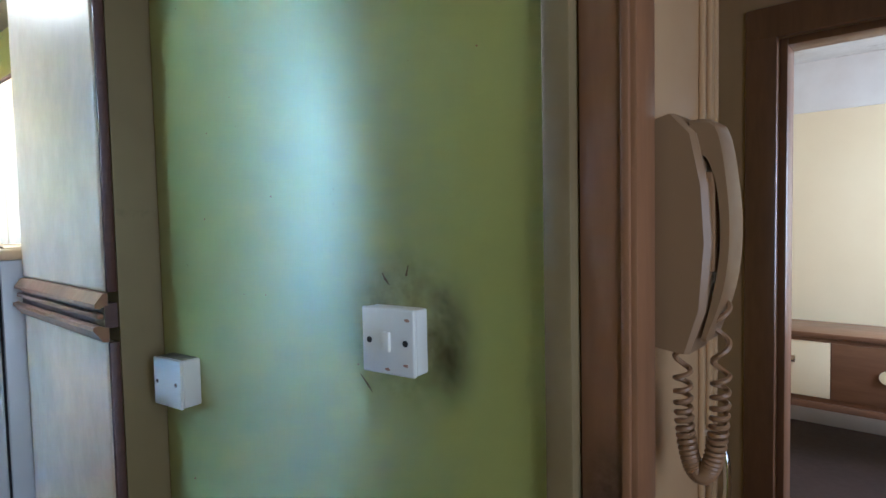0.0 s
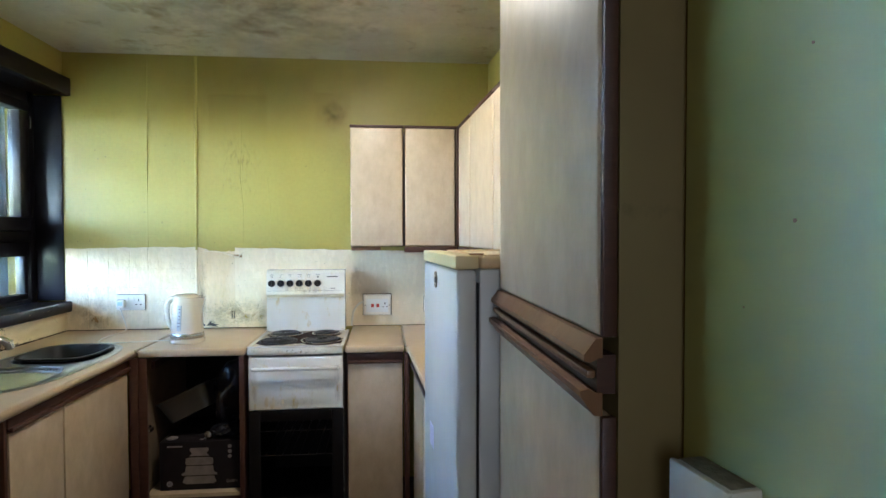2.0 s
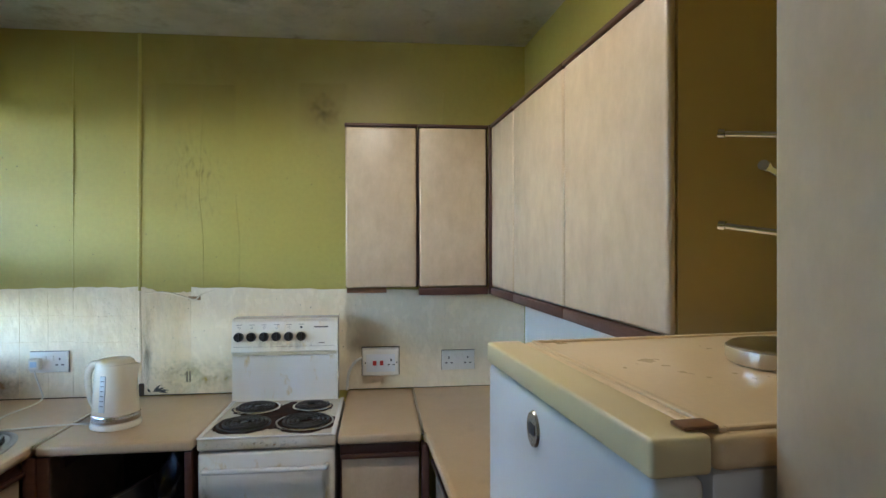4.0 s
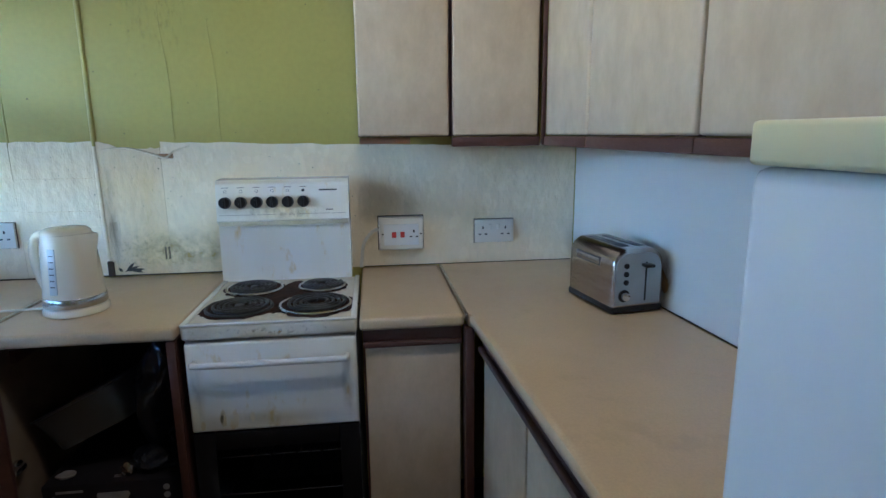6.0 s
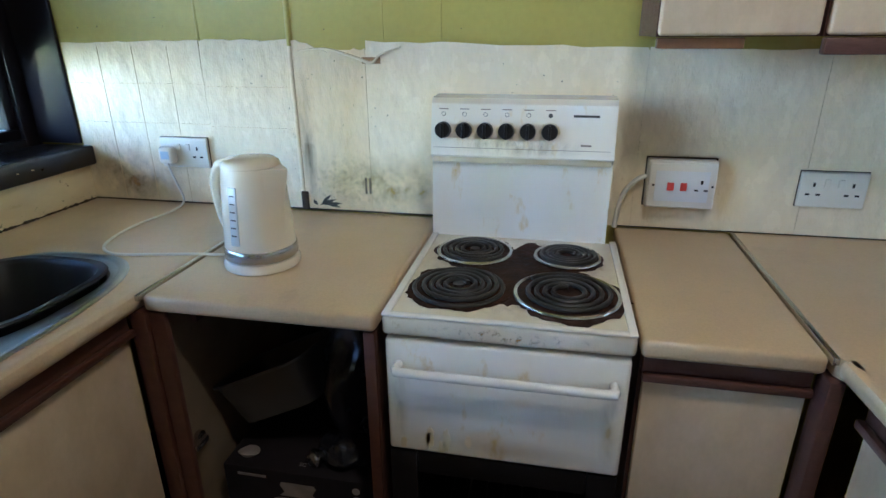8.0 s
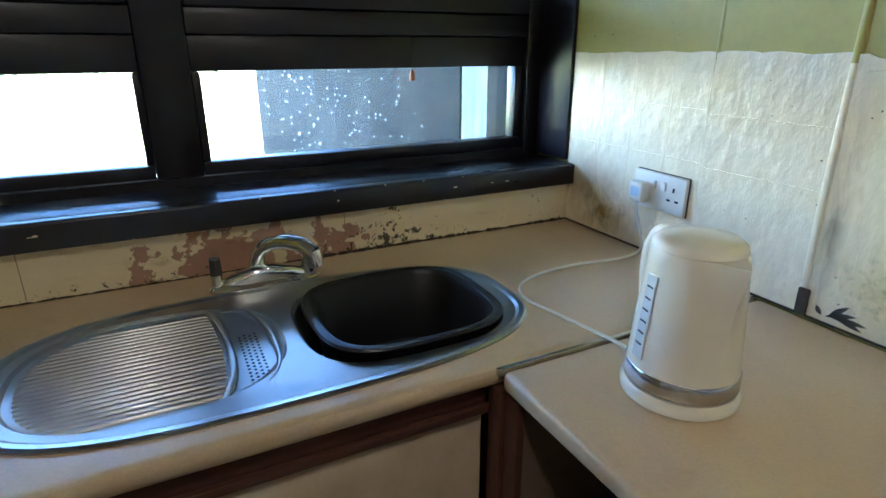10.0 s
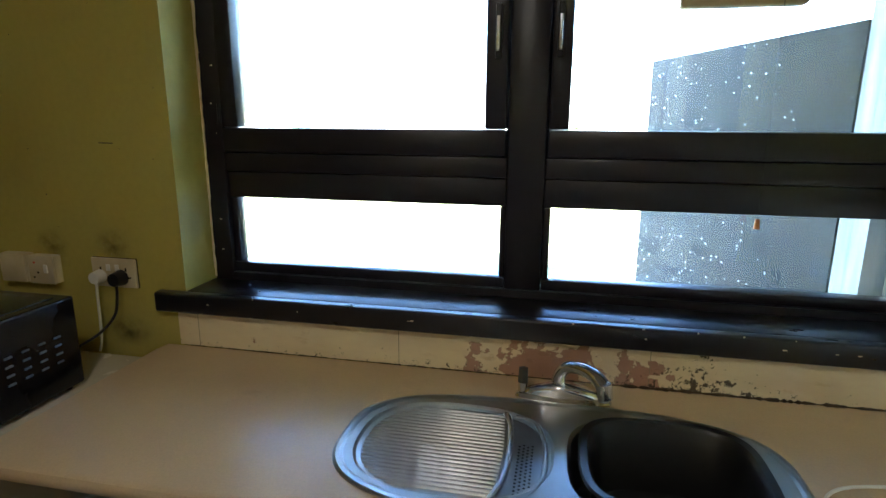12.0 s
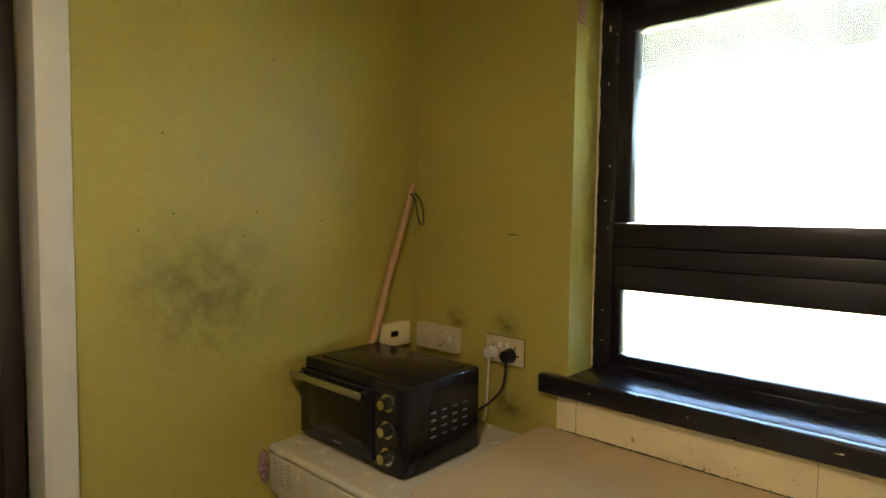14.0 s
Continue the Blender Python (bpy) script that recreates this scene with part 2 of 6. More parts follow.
cord_brown = material("phone_cord", (0.26, 0.14, 0.06), 0.45)
brown_wood = material("brown_door_wood", (0.27, 0.125, 0.05), 0.4, second=(0.17, 0.08, 0.035), scale=8, amount=0.9, grain=0.4, grain_scale=70, bump=0.12, bump_scale=60, stretch=(1, 1, 0.15))
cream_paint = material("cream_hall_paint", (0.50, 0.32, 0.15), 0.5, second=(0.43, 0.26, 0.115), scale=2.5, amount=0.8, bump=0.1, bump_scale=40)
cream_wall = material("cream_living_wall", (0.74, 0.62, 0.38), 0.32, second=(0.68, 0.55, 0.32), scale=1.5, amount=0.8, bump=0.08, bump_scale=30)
old_white = material("chipped_white_gloss", (0.66, 0.62, 0.54), 0.35, second=(0.56, 0.50, 0.42), scale=4, amount=0.8, stain=(0.14, 0.11, 0.08), stain_scale=9, stain_at=0.70, bump=0.1)
dark_floor = material("dark_floor", (0.035, 0.022, 0.017), 0.5, second=(0.055, 0.032, 0.024), scale=5, amount=0.8, bump=0.2, bump_scale=60)
peeling = material("peeling_cream_paint", (0.78, 0.66, 0.42), 0.45, second=(0.66, 0.52, 0.30), scale=8, amount=0.8, bump=0.4, bump_scale=40, stain=(0.34, 0.22, 0.11), stain_scale=11, stain_at=0.60, stretch=(0.6, 1, 1.6))
pink_plaster = material("bare_pink_plaster", (0.42, 0.25, 0.17), 0.8, second=(0.34, 0.19, 0.12), scale=14, amount=0.8, bump=0.4, bump_scale=60, stain=(0.08, 0.05, 0.035), stain_scale=12, stain_at=0.6)
mould_black = material("black_mould", (0.030, 0.022, 0.016), 0.9, second=(0.10, 0.07, 0.04), scale=30, amount=0.8)
oven_black = material("black_oven_shell", (0.008, 0.008, 0.010), 0.22, second=(0.02, 0.02, 0.022), scale=5, amount=0.6)
screen_dark = material("dark_glass", (0.008, 0.008, 0.008), 0.08)
stick_wood = material("pale_stick_wood", (0.52, 0.30, 0.15), 0.5, second=(0.44, 0.24, 0.11), scale=10, amount=0.7, stretch=(1, 1, 0.2))
carton_black = material("printed_black_carton", (0.010, 0.008, 0.009), 0.7, second=(0.022, 0.017, 0.018), scale=5, amount=0.7)
print_grey = material("pale_print", (0.26, 0.22, 0.19), 0.5, second=(0.16, 0.13, 0.11), scale=25, amount=0.8)
print_ink = material("dark_print", (0.05, 0.045, 0.04), 0.5)
tin_grey = material("dull_tin", (0.10, 0.095, 0.09), 0.42, 0.5, scale=6, amount=0.6)
bag_black = material("black_bin_bag", (0.012, 0.012, 0.016), 0.25, bump=0.5, bump_scale=40)
foil = material("crumpled_foil", (0.45, 0.42, 0.40), 0.25, 1.0, bump=0.8, bump_scale=50)
vent_plastic = material("yellowed_vent", (0.52, 0.42, 0.22), 0.4, second=(0.42, 0.32, 0.15), scale=6, amount=0.8)
vent_dark = material("brown_vent_slat", (0.16, 0.10, 0.045), 0.45, scale=9, amount=0.7)
orange_bob = material("amber_cord_bob", (0.45, 0.14, 0.03), 0.3)
green_case = material("dark_green_case", (0.012, 0.028, 0.020), 0.4, scale=8, amount=0.6, bump=0.2, bump_scale=150)
# grey render made near-black: its shade is put into the colour
render_wall = material("shade_dark_render", (0.018, 0.023, 0.029), 0.85, second=(0.010, 0.013, 0.017), scale=2, amount=0.8, bump=0.6, bump_scale=60)
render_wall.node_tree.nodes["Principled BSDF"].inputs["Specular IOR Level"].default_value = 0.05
# paler and blue-streaked, to paint the reveal as lit
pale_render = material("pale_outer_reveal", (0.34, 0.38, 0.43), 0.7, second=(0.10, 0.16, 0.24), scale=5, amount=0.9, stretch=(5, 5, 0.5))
grass_mat = material("dry_grass", (0.24, 0.27, 0.09), 0.9, second=(0.32, 0.30, 0.13), scale=0.8, amount=0.9, grain=0.4, grain_scale=12)
fence_wood = material("pale_fence", (0.42, 0.36, 0.26), 0.8, second=(0.30, 0.25, 0.18), scale=5, amount=0.8)
leaf_mat = material("hedge_leaves", (0.07, 0.12, 0.03), 0.7, second=(0.11, 0.15, 0.04), scale=3, amount=0.8)

# polished laminate
for sheen in (door_lam, worktop_lam):
    sheen.node_tree.nodes["Principled BSDF"].inputs["IOR"].default_value = 1.75
# reflection lowered on these blacks so that they stay dark
for dull, level in ((carton_black, 0.15), (dark_oven, 0.15), (tin_grey, 0.3), (oven_black, 0.3), (black_paint, 0.4), (print_grey, 0.2), (burnt, 0.2), (black_plastic, 0.3)):
    dull.node_tree.nodes["Principled BSDF"].inputs["Specular IOR Level"].default_value = level


def glass_material(name, veil, specks, x_dense, width):
    """Window glass with grime: a thin veil in runs, and pale specks. Both thicken round x_dense to paint in sunlit
    haze.
    """
    m = bpy.data.materials.new(name)
    m.use_nodes = True
    t = m.node_tree
    bs = t.nodes["Principled BSDF"]
    bs.inputs["Transmission Weight"].default_value = 1.0
    bs.inputs["Roughness"].default_value = 0.02
    bs.inputs["IOR"].default_value = 1.45
    film = t.nodes.new("ShaderNodeBsdfTranslucent")
    film.inputs["Color"].default_value = (0.78, 0.81, 0.85, 1)
    co = t.nodes.new("ShaderNodeTexCoord")

    def math_node(op, a, b):
        n = t.nodes.new("ShaderNodeMath")
        n.operation = op
        for k, v in enumerate((a, b)):
            if isinstance(v, (int, float)):
                n.inputs[k].default_value = v
            else:
                t.links.new(v, n.inputs[k])
        return n.outputs[0]

    def spread(sock, a, b, c=0.0, d=1.0):
        n = t.nodes.new("ShaderNodeMapRange")
        n.interpolation_type = "SMOOTHSTEP"
        for k, v in zip(("From Min", "From Max", "To Min", "To Max"), (a, b, c, d)):
            n.inputs[k].default_value = v
        t.links.new(sock, n.inputs[0])
        return n.outputs[0]

    def mapped(scale):
        n = t.nodes.new("ShaderNodeMapping")
        n.inputs["Scale"].default_value = scale
        t.links.new(co.outputs["Object"], n.inputs[0])
        return n.outputs[0]

    runs = t.nodes.new("ShaderNodeTexNoise")
    runs.inputs["Scale"].default_value, runs.inputs["Detail"].default_value, runs.inputs["Roughness"].default_value = 14, 8, 0.7
    t.links.new(mapped((1, 0, 0.3)), runs.inputs["Vector"])
    cover = spread(runs.outputs["Fac"], 0.40, 0.72, veil * 0.25, veil)
    xyz = t.nodes.new("ShaderNodeSeparateXYZ")
    t.links.new(co.outputs["Object"], xyz.inputs[0])
    # denser specks and veil paint the haze beside the bright sky
    crowd = spread(math_node("ABSOLUTE", math_node("SUBTRACT", xyz.outputs[0], x_dense), 0), width, 0.02, 0.10, 1.0)
    cover = math_node("ADD", cover, math_node("MULTIPLY", crowd, veil * 1.2))
    for scale, reach, share in ((150, 0.30, 0.45), (60, 0.22, 0.45)):
        v = t.nodes.new("ShaderNodeTexVoronoi")
        v.inputs["Scale"].default_value = scale
        t.links.new(mapped((1, 0, 0.7)), v.inputs["Vector"])
        sep = t.nodes.new("ShaderNodeSeparateColor")
        t.links.new(v.outputs["Color"], sep.inputs[0])
        kept = spread(math_node("SUBTRACT", math_node("MULTIPLY", crowd, share), sep.outputs[0]), -0.02, 0.05)
        dot = spread(v.outputs["Distance"], reach, reach * 0.35)
        cover = math_node("MAXIMUM", cover, math_node("MULTIPLY", math_node("MULTIPLY", dot, kept), math_node("MULTIPLY", sep.outputs[1], specks)))
    mixer = t.nodes.new("ShaderNodeMixShader")
    t.links.new(cover, mixer.inputs[0])
    t.links.new(bs.outputs[0], mixer.inputs[1])
    t.links.new(film.outputs[0], mixer.inputs[2])
    t.links.new(mixer.outputs[0], t.nodes["Material Output"].inputs[0])
    return m


pane_clean = glass_material("window_glass", 0.075, 0.0, 1.5, 0.9)
pane_dirty = glass_material("grimy_window_glass", 0.028, 0.9, 0.68, 0.36)

# ---- large structure ----
structure("floor", B((-0.2, 3.0, -0.12), (5.0, 6.4, 0.0)), dark_floor, "dark brown worn floor of hall and living room", "floor")
# unseen floor, set dark so less light bounces onto the low doors
structure("floor_kitchen", B((-0.2, -0.4, -0.12), (5.0, 2.999, 0.0)), material("brown_vinyl", (0.085, 0.055, 0.038), 0.45, second=(0.055, 0.036, 0.026), scale=4, amount=0.8, bump=0.1), "unseen kitchen floor, dark brown to cut bounced light", "floor")
structure("ceiling", B((-0.2, -0.4, CEIL), (5.0, 6.4, CEIL + 0.15)), ceiling_paint, "off-white ceiling mottled with brown damp stains", "ceiling")
structure("wall_west", B((-0.15, -0.4, 0), (0, 2.6, CEIL)), green_paint, "lime green painted kitchen wall, browned by grease", "wall")

# window wall with its opening
WX1, WZ0, WZ1 = 1.935, 1.02, 2.215
south = bmesh.new()
box(south, (0, -0.30, 0), (WX1, 0, WZ0))
box(south, (WX1, -0.30, 0), (2.75, 0, CEIL))
box(south, (0, -0.30, WZ1), (WX1, 0, CEIL))
structure("wall_south", south, green_paint, "lime green wall round the kitchen window", "wall")
structure("wall_east", B((2.575, -0.30, 0), (2.68, 1.10, CEIL)), green_paint, "lime green wall with a dark greasy smudge", "wall")
structure("wall_north", B((-0.2, 0, 0), (2.9, 0.12, CEIL)), green_paint, "lime green wall behind the cupboards", "wall", base=NM)

# wall beside the larder, turned to fit the camera's view, ending at the hall doorway
GW = Matrix.Translation((2.70, 2.094, 0)) @ Matrix.Rotation(radians(6.9), 4, "Z")
structure("wall_entrance", B((0, 0, 0), (0.805, 0.10, CEIL), 0.006), green_gloss, "glossy lime green wall with light switch", "wall", base=GW)
structure("wall_passage_south", B((2.68, 0.98, 0), (5.0, 1.10, CEIL)), green_paint, "plain green passage wall", "wall")
bm = bmesh.new()
box(bm, (4.70, 1.10, 0), (4.82, 1.30, CEIL))
box(bm, (4.70, 1.30, 0), (4.82, 2.02, 0.85))
box(bm, (4.70, 1.30, 2.13), (4.82, 2.02, CEIL))
box(bm, (4.70, 2.02, 0), (4.82, 4.4, CEIL))
box(bm, (4.70, 5.8, 0), (4.82, 6.3, CEIL))
box(bm, (4.70, 4.4, 0), (4.82, 5.8, 0.9))
box(bm, (4.70, 4.4, 2.1), (4.82, 5.8, CEIL))
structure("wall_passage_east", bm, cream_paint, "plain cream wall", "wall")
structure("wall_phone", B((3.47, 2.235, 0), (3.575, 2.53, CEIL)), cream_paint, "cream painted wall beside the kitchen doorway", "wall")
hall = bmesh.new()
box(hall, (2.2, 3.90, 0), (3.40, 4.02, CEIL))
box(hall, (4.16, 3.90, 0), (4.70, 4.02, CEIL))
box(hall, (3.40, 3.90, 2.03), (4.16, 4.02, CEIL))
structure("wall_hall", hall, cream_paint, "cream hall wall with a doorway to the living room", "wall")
structure("wall_hall_west", B((2.10, 2.60, 0), (2.2, 6.3, CEIL)), cream_wall, "plain cream wall", "wall")
structure("wall_living", B((2.2, 6.15, 0), (4.70, 6.3, CEIL)), cream_wall, "cream living room wall", "wall")
structure("wall_living_band", B((2.2, 6.135, 2.10), (4.70, 6.15, CEIL)), old_white, "paler band along the top of the living room wall", "wall")
structure("baseboard", B((2.2, 6.13, 0), (4.70, 6.15, 0.11), 0.004), old_white, "cream skirting board", "skirting")

# splashback: sheet panels on the back wall below the green, joints left open
def splash_top(y):
    return 1.348 + 0.012 * math.sin(y * 2.1 + 0.5)

edges_y = [0.0, 0.435, 0.70, 0.905, 1.60, 1.99, NY - 0.004]
sp = structure("splashback", B((0.0005, 0.002, 0.9), (0.0022, NY - 0.02, 1.335)), splash_vinyl, "grubby white wipe-clean splashback sheets", "splashback")
for y0, y1, mt in zip(edges_y, edges_y[1:], (splash_vinyl, splash_vinyl, splash_mould, splash_vinyl, splash_vinyl, splash_vinyl)):
    bm = bmesh.new()
    n = 14
    top, front = [], []
    for k in range(n + 1):
        y = y0 + 0.0015 + (y1 - y0 - 0.003) * k / n
        z = splash_top(y) + random.uniform(-0.003, 0.003)
        if y0 == 0.70:
            z -= 0.030 * max(0, math.sin((k / n) * 2.6)) ** 2 + (0.008 if k > n - 2 else 0)
        front.append((y, z))
    ring = [Vector((0.0025, y, 0.902)) for y, z in front] + [Vector((0.0025, y, z)) for y, z in reversed(front)]
    ring2 = [v + Vector((0.0022, 0, 0)) for v in ring]
    loft(bm, [ring, ring2])
    part("splash_panel", bm, mt, sp)
# curled torn edge of the sheet
bm = bmesh.new()
curl = smooth_line([(0.006, 0.72, 1.333), (0.010, 0.80, 1.338), (0.016, 0.88, 1.318), (0.022, 0.925, 1.305), (0.014, 0.95, 1.325), (0.008, 1.0, 1.342)], 6)
tube(bm, curl, [0.0015 + 0.0025 * math.sin(math.pi * i / (len(curl) - 1)) for i in range(len(curl))], 7)
part("curled_edge", bm, splash_vinyl, sp, "curled torn top edge")
part("tear", B((0.0048, 0.895, 1.302), (0.0062, 0.945, 1.318), 0.0005), material("torn_brown", (0.30, 0.18, 0.08), 0.8), sp, "brown tear under the curled edge")
# plant print and bamboo print on the lowest tile
bm = bmesh.new()
for dy, dz, a, ln in ((0.0, 0.0, 20, 0.055), (0.005, 0.0, 45, 0.045), (0.01, 0.002, 5, 0.06), (-0.005, 0, 130, 0.02), (0.015, 0.006, -12, 0.05)):
    c, s_ = math.cos(radians(a)), math.sin(radians(a))
    pts = []
    for k in range(9):
        u = k / 8
        w = 0.006 * math.sin(math.pi * u)
        pts.append((u * ln, w))
    for k in range(8, -1, -1):
        u = k / 8
        pts.append((u * ln, -0.006 * math.sin(math.pi * u) * 0.6))
    r0 = [Vector((0.0049, 0.745 + dy + p * c - q * s_, 0.915 + dz + p * s_ + q * c)) for p, q in pts[:-1]]
    try:
        bm.faces.new([bm.verts.new(v) for v in r0])
    except ValueError:
        pass
part("leaf_print", bm, print_ink, sp, "grey printed leaf motif", smooth=0)
for y in (0.885, 0.897):
    part("bamboo_print", B((0.0046, y, 0.955), (0.0052, y + 0.006, 1.0)), print_ink, sp)
# tile lines pressed in the sheet near the window
for z in (1.135, 1.245):
    part("tile_line", B((0.0046, 0.004, z), (0.0060, 0.435, z + 0.002)), splash_mould, sp)
    part("tile_line", B((0.0046, 0.44, z - 0.006), (0.0056, 0.69, z - 0.0045)), splash_mould, sp)
for y in (0.115, 0.225, 0.335):
    part("tile_line", B((0.0045, y, 0.905), (0.0056, y + 0.0016, 1.345)), splash_mould, sp)
part("corner_rot", B((0.006, 0.694, 0.902), (0.014, 0.716, 0.955), 0.004), mould_black, sp, "black rotted patch at the pipe")
part("bottom_mould", B((0.002, 0.0, 0.9), (0.0075, 1.09, 0.9045), 0.001), mould_black, sp, "black mould line along the worktop")
part("bottom_mould", B((0.002, 1.57, 0.9), (0.007, NY - 0.01, 0.903), 0.001), mould_black, sp)

# boxed pipe runs under the wall covering
for y, r, z0 in ((0.70, 0.009, 0.905), (0.437, 0.005, 0.905)):
    for za, zb, mt in ((z0, 1.345, splash_vinyl), (1.345, CEIL, green_paint)):
        bm = bmesh.new()
        pts = [(-0.002 + 0.002 * math.sin(7 * z), y + 0.003 * math.sin(3.1 * z + y), z) for z in np.linspace(za, zb, 24)]
        tube(bm, pts, r, 12)
        structure("trim_pipe_cover", bm, mt, "vertical pipe ridge under the wall covering", "pipe cover")
for y, z0, z1 in ((0.95, 1.36, 2.2), (1.10, 1.36, 1.75), (1.99, 2.0, 2.4)):
    bm = bmesh.new()
    pts = [(0.0, y + 0.008 * math.sin(6 * z) + 0.004 * math.sin(17 * z), z) for z in np.linspace(z0, z1, 18)]
    tube(bm, pts, 0.0016, 6)
    structure("trim_wallpaper_seam", bm, green_paint, "wrinkled wallpaper seam", "seam")

# cupboard wall lower covering
structure("splashback_north", B((0.01, -0.004, 0.9), (1.66, -0.0005, 1.36)), material("white_painted_splash", (0.74, 0.76, 0.76), 0.4, second=(0.70, 0.71, 0.70), scale=2, amount=0.7, bump=0.1, bump_scale=30), "white painted wall below the cupboards", "splashback", base=NM)
structure("trim_mould_north", B((0.01, -0.008, 0.9), (1.62, -0.004, 0.9035), 0.001), mould_black, "dark sealant line behind the worktop", "sealant", base=NM)

# ---- window ----
win = structure("window_1", B((0.0, -0.205, 1.045), (WX1, -0.15, 1.085)), black_paint, "black painted timber window, grimy and chipped", "window")


def bar(a, b, name="window_frame", mt=black_paint, label="", bev=0.004):
    return part(name, B(a, b, bev), mt, win, label)


bar((0.0, -0.215, 1.045), (0.055, -0.148, 2.215))
bar((1.875, -0.215, 1.045), (WX1, -0.148, 2.215))
bar((0.94, -0.215, 1.086), (1.04, -0.152, 2.17))
bar((0.055, -0.213, 2.14), (1.875, -0.150, 2.213))
bar((0.056, -0.213, 1.395), (0.939, -0.149, 1.45))
bar((1.041, -0.213, 1.395), (1.874, -0.149, 1.45))
# strips added behind the sash joints to block light leaks
bar((0.930, -0.217, 1.09), (1.050, -0.206, 2.16), "stop_bead")
bar((0.04, -0.218, 1.385), (1.89, -0.207, 1.462), "stop_bead")
bar((0.04, -0.2165, 2.12), (1.89, -0.2061, 2.2), "stop_bead")
bar((0.045, -0.2175, 1.08), (0.075, -0.2064, 2.16), "stop_bead")
bar((1.862, -0.2175, 1.08), (1.89, -0.2064, 2.16), "stop_bead")
# fixed lower lights: x from, x to
for x0, x1 in ((0.056, 0.939), (1.041, 1.874)):
    px0, px1 = (0.085, 0.921) if x0 < 0.5 else (1.057, 1.852)
    for a, b in (((x0, -0.210, 1.086), (x1, -0.160, 1.116)), ((x0, -0.210, 1.318), (x1, -0.158, 1.394)), ((x0, -0.208, 1.117), (px0, -0.162, 1.317)), ((px1, -0.208, 1.117), (x1, -0.162, 1.317))):
        bar(a, b, "lower_frame")
    g = part("pane", B((px0 - 0.004, -0.194, 1.113), (px1 + 0.004, -0.190, 1.322)), pane_dirty if x0 < 0.5 else pane_clean, win)
    g.visible_shadow = False
# opening casements above
for x0, x1 in ((0.056, 0.939), (1.041, 1.874)):
    px0, px1 = (0.140, 0.884) if x0 < 0.5 else (1.102, 1.820)
    for a, b in (((x0 + 0.004, -0.205, 1.452), (x1 - 0.004, -0.138, 1.522)), ((x0 + 0.004, -0.205, 2.088), (x1 - 0.004, -0.138, 2.139)), ((x0 + 0.004, -0.204, 1.523), (px0, -0.139, 2.087)), ((px1, -0.204, 1.523), (x1 - 0.004, -0.139, 2.087))):
        bar(a, b, "casement_frame", bev=0.006)
    g = part("pane", B((px0 - 0.004, -0.182, 1.517), (px1 + 0.004, -0.178, 2.092)), pane_dirty if x0 < 0.5 else pane_clean, win)
    g.visible_shadow = False
    hx = 1.068 if x0 > 0.5 else 0.915
    hd = part("casement_handle", B((hx - 0.008, -0.137, 1.70), (hx + 0.008, -0.120, 1.83), 0.003), black_plastic, win, "dark metal casement handle")
    part("handle_lever", B((hx - 0.005, -0.119, 1.715), (hx + 0.005, -0.108, 1.80), 0.003), steel, hd)
    for hz in (1.56, 2.03):
        ex = x1 - 0.003 if x0 > 0.5 else x0 + 0.003
        part("hinge", cyl(bmesh.new(), (ex, -0.134, hz - 0.03), (ex, -0.134, hz + 0.03), 0.006, seg=10), black_paint, win)
# reveal lining, sill board, head board
bar((0.0005, -0.147, 1.07), (0.012, -0.004, 2.19), "reveal_lining", label="black painted lining against the back wall")
sill = part("window_sill", B((0.002, -0.147, 1.032), (1.936, -0.002, 1.064), 0.003), sill_paint, win, "glossy black painted sill with worn patches")
part("sill_nosing", B((0.003, -0.001, 1.008), (2.018, 0.034, 1.0655), 0.007, 3), sill_paint, sill)
part("head_board", B((0.003, -0.002, 2.19), (WX1 + 0.03, 0.045, 2.285), 0.005), black_paint, win, "black board above the window")
part("reveal_head", B((0.012, -0.147, 2.198), (WX1, -0.003, 2.2145)), black_paint, win)
random.seed(5)
bm = bmesh.new()
for k in range(26):
    x = random.uniform(0.1, 1.95)
    z = 1.008 + random.choice((0.0, 0.0, 0.03, 0.055))
    box(bm, (x, 0.0335, z), (x + random.uniform(0.002, 0.010), 0.0346, z + random.uniform(0.001, 0.004)))
part("paint_chips", bm, peeling, sill, "pale paint chips")
bm = bmesh.new()
for k in range(10):
    x = 1.878 + random.uniform(0, 0.05)
    z = random.uniform(1.1, 2.1)
    box(bm, (x, -0.1478, z), (x + 0.0015 + 0.006 * random.random() ** 2, -0.1468, z + 0.002 + 0.018 * random.random() ** 3))
part("paint_chips", bm, peeling, win)
# ragged paint edge where reveal meets frame
bm = bmesh.new()
pts = [(WX1 - 0.002, -0.146 + 0.003 * random.random(), z) for z in np.linspace(1.07, 2.19, 60)]
tube(bm, pts, [random.uniform(0.002, 0.006) for _ in pts], 6)
structure("trim_ragged_paint", bm, peeling, "ragged cream filler along the window frame", "filler")
structure("trim_chipped_plaster", B((WX1 - 0.004, -0.05, 2.10), (WX1 + 0.002, -0.003, 2.19), 0.002), pink_plaster, "chipped plaster corner", "plaster")

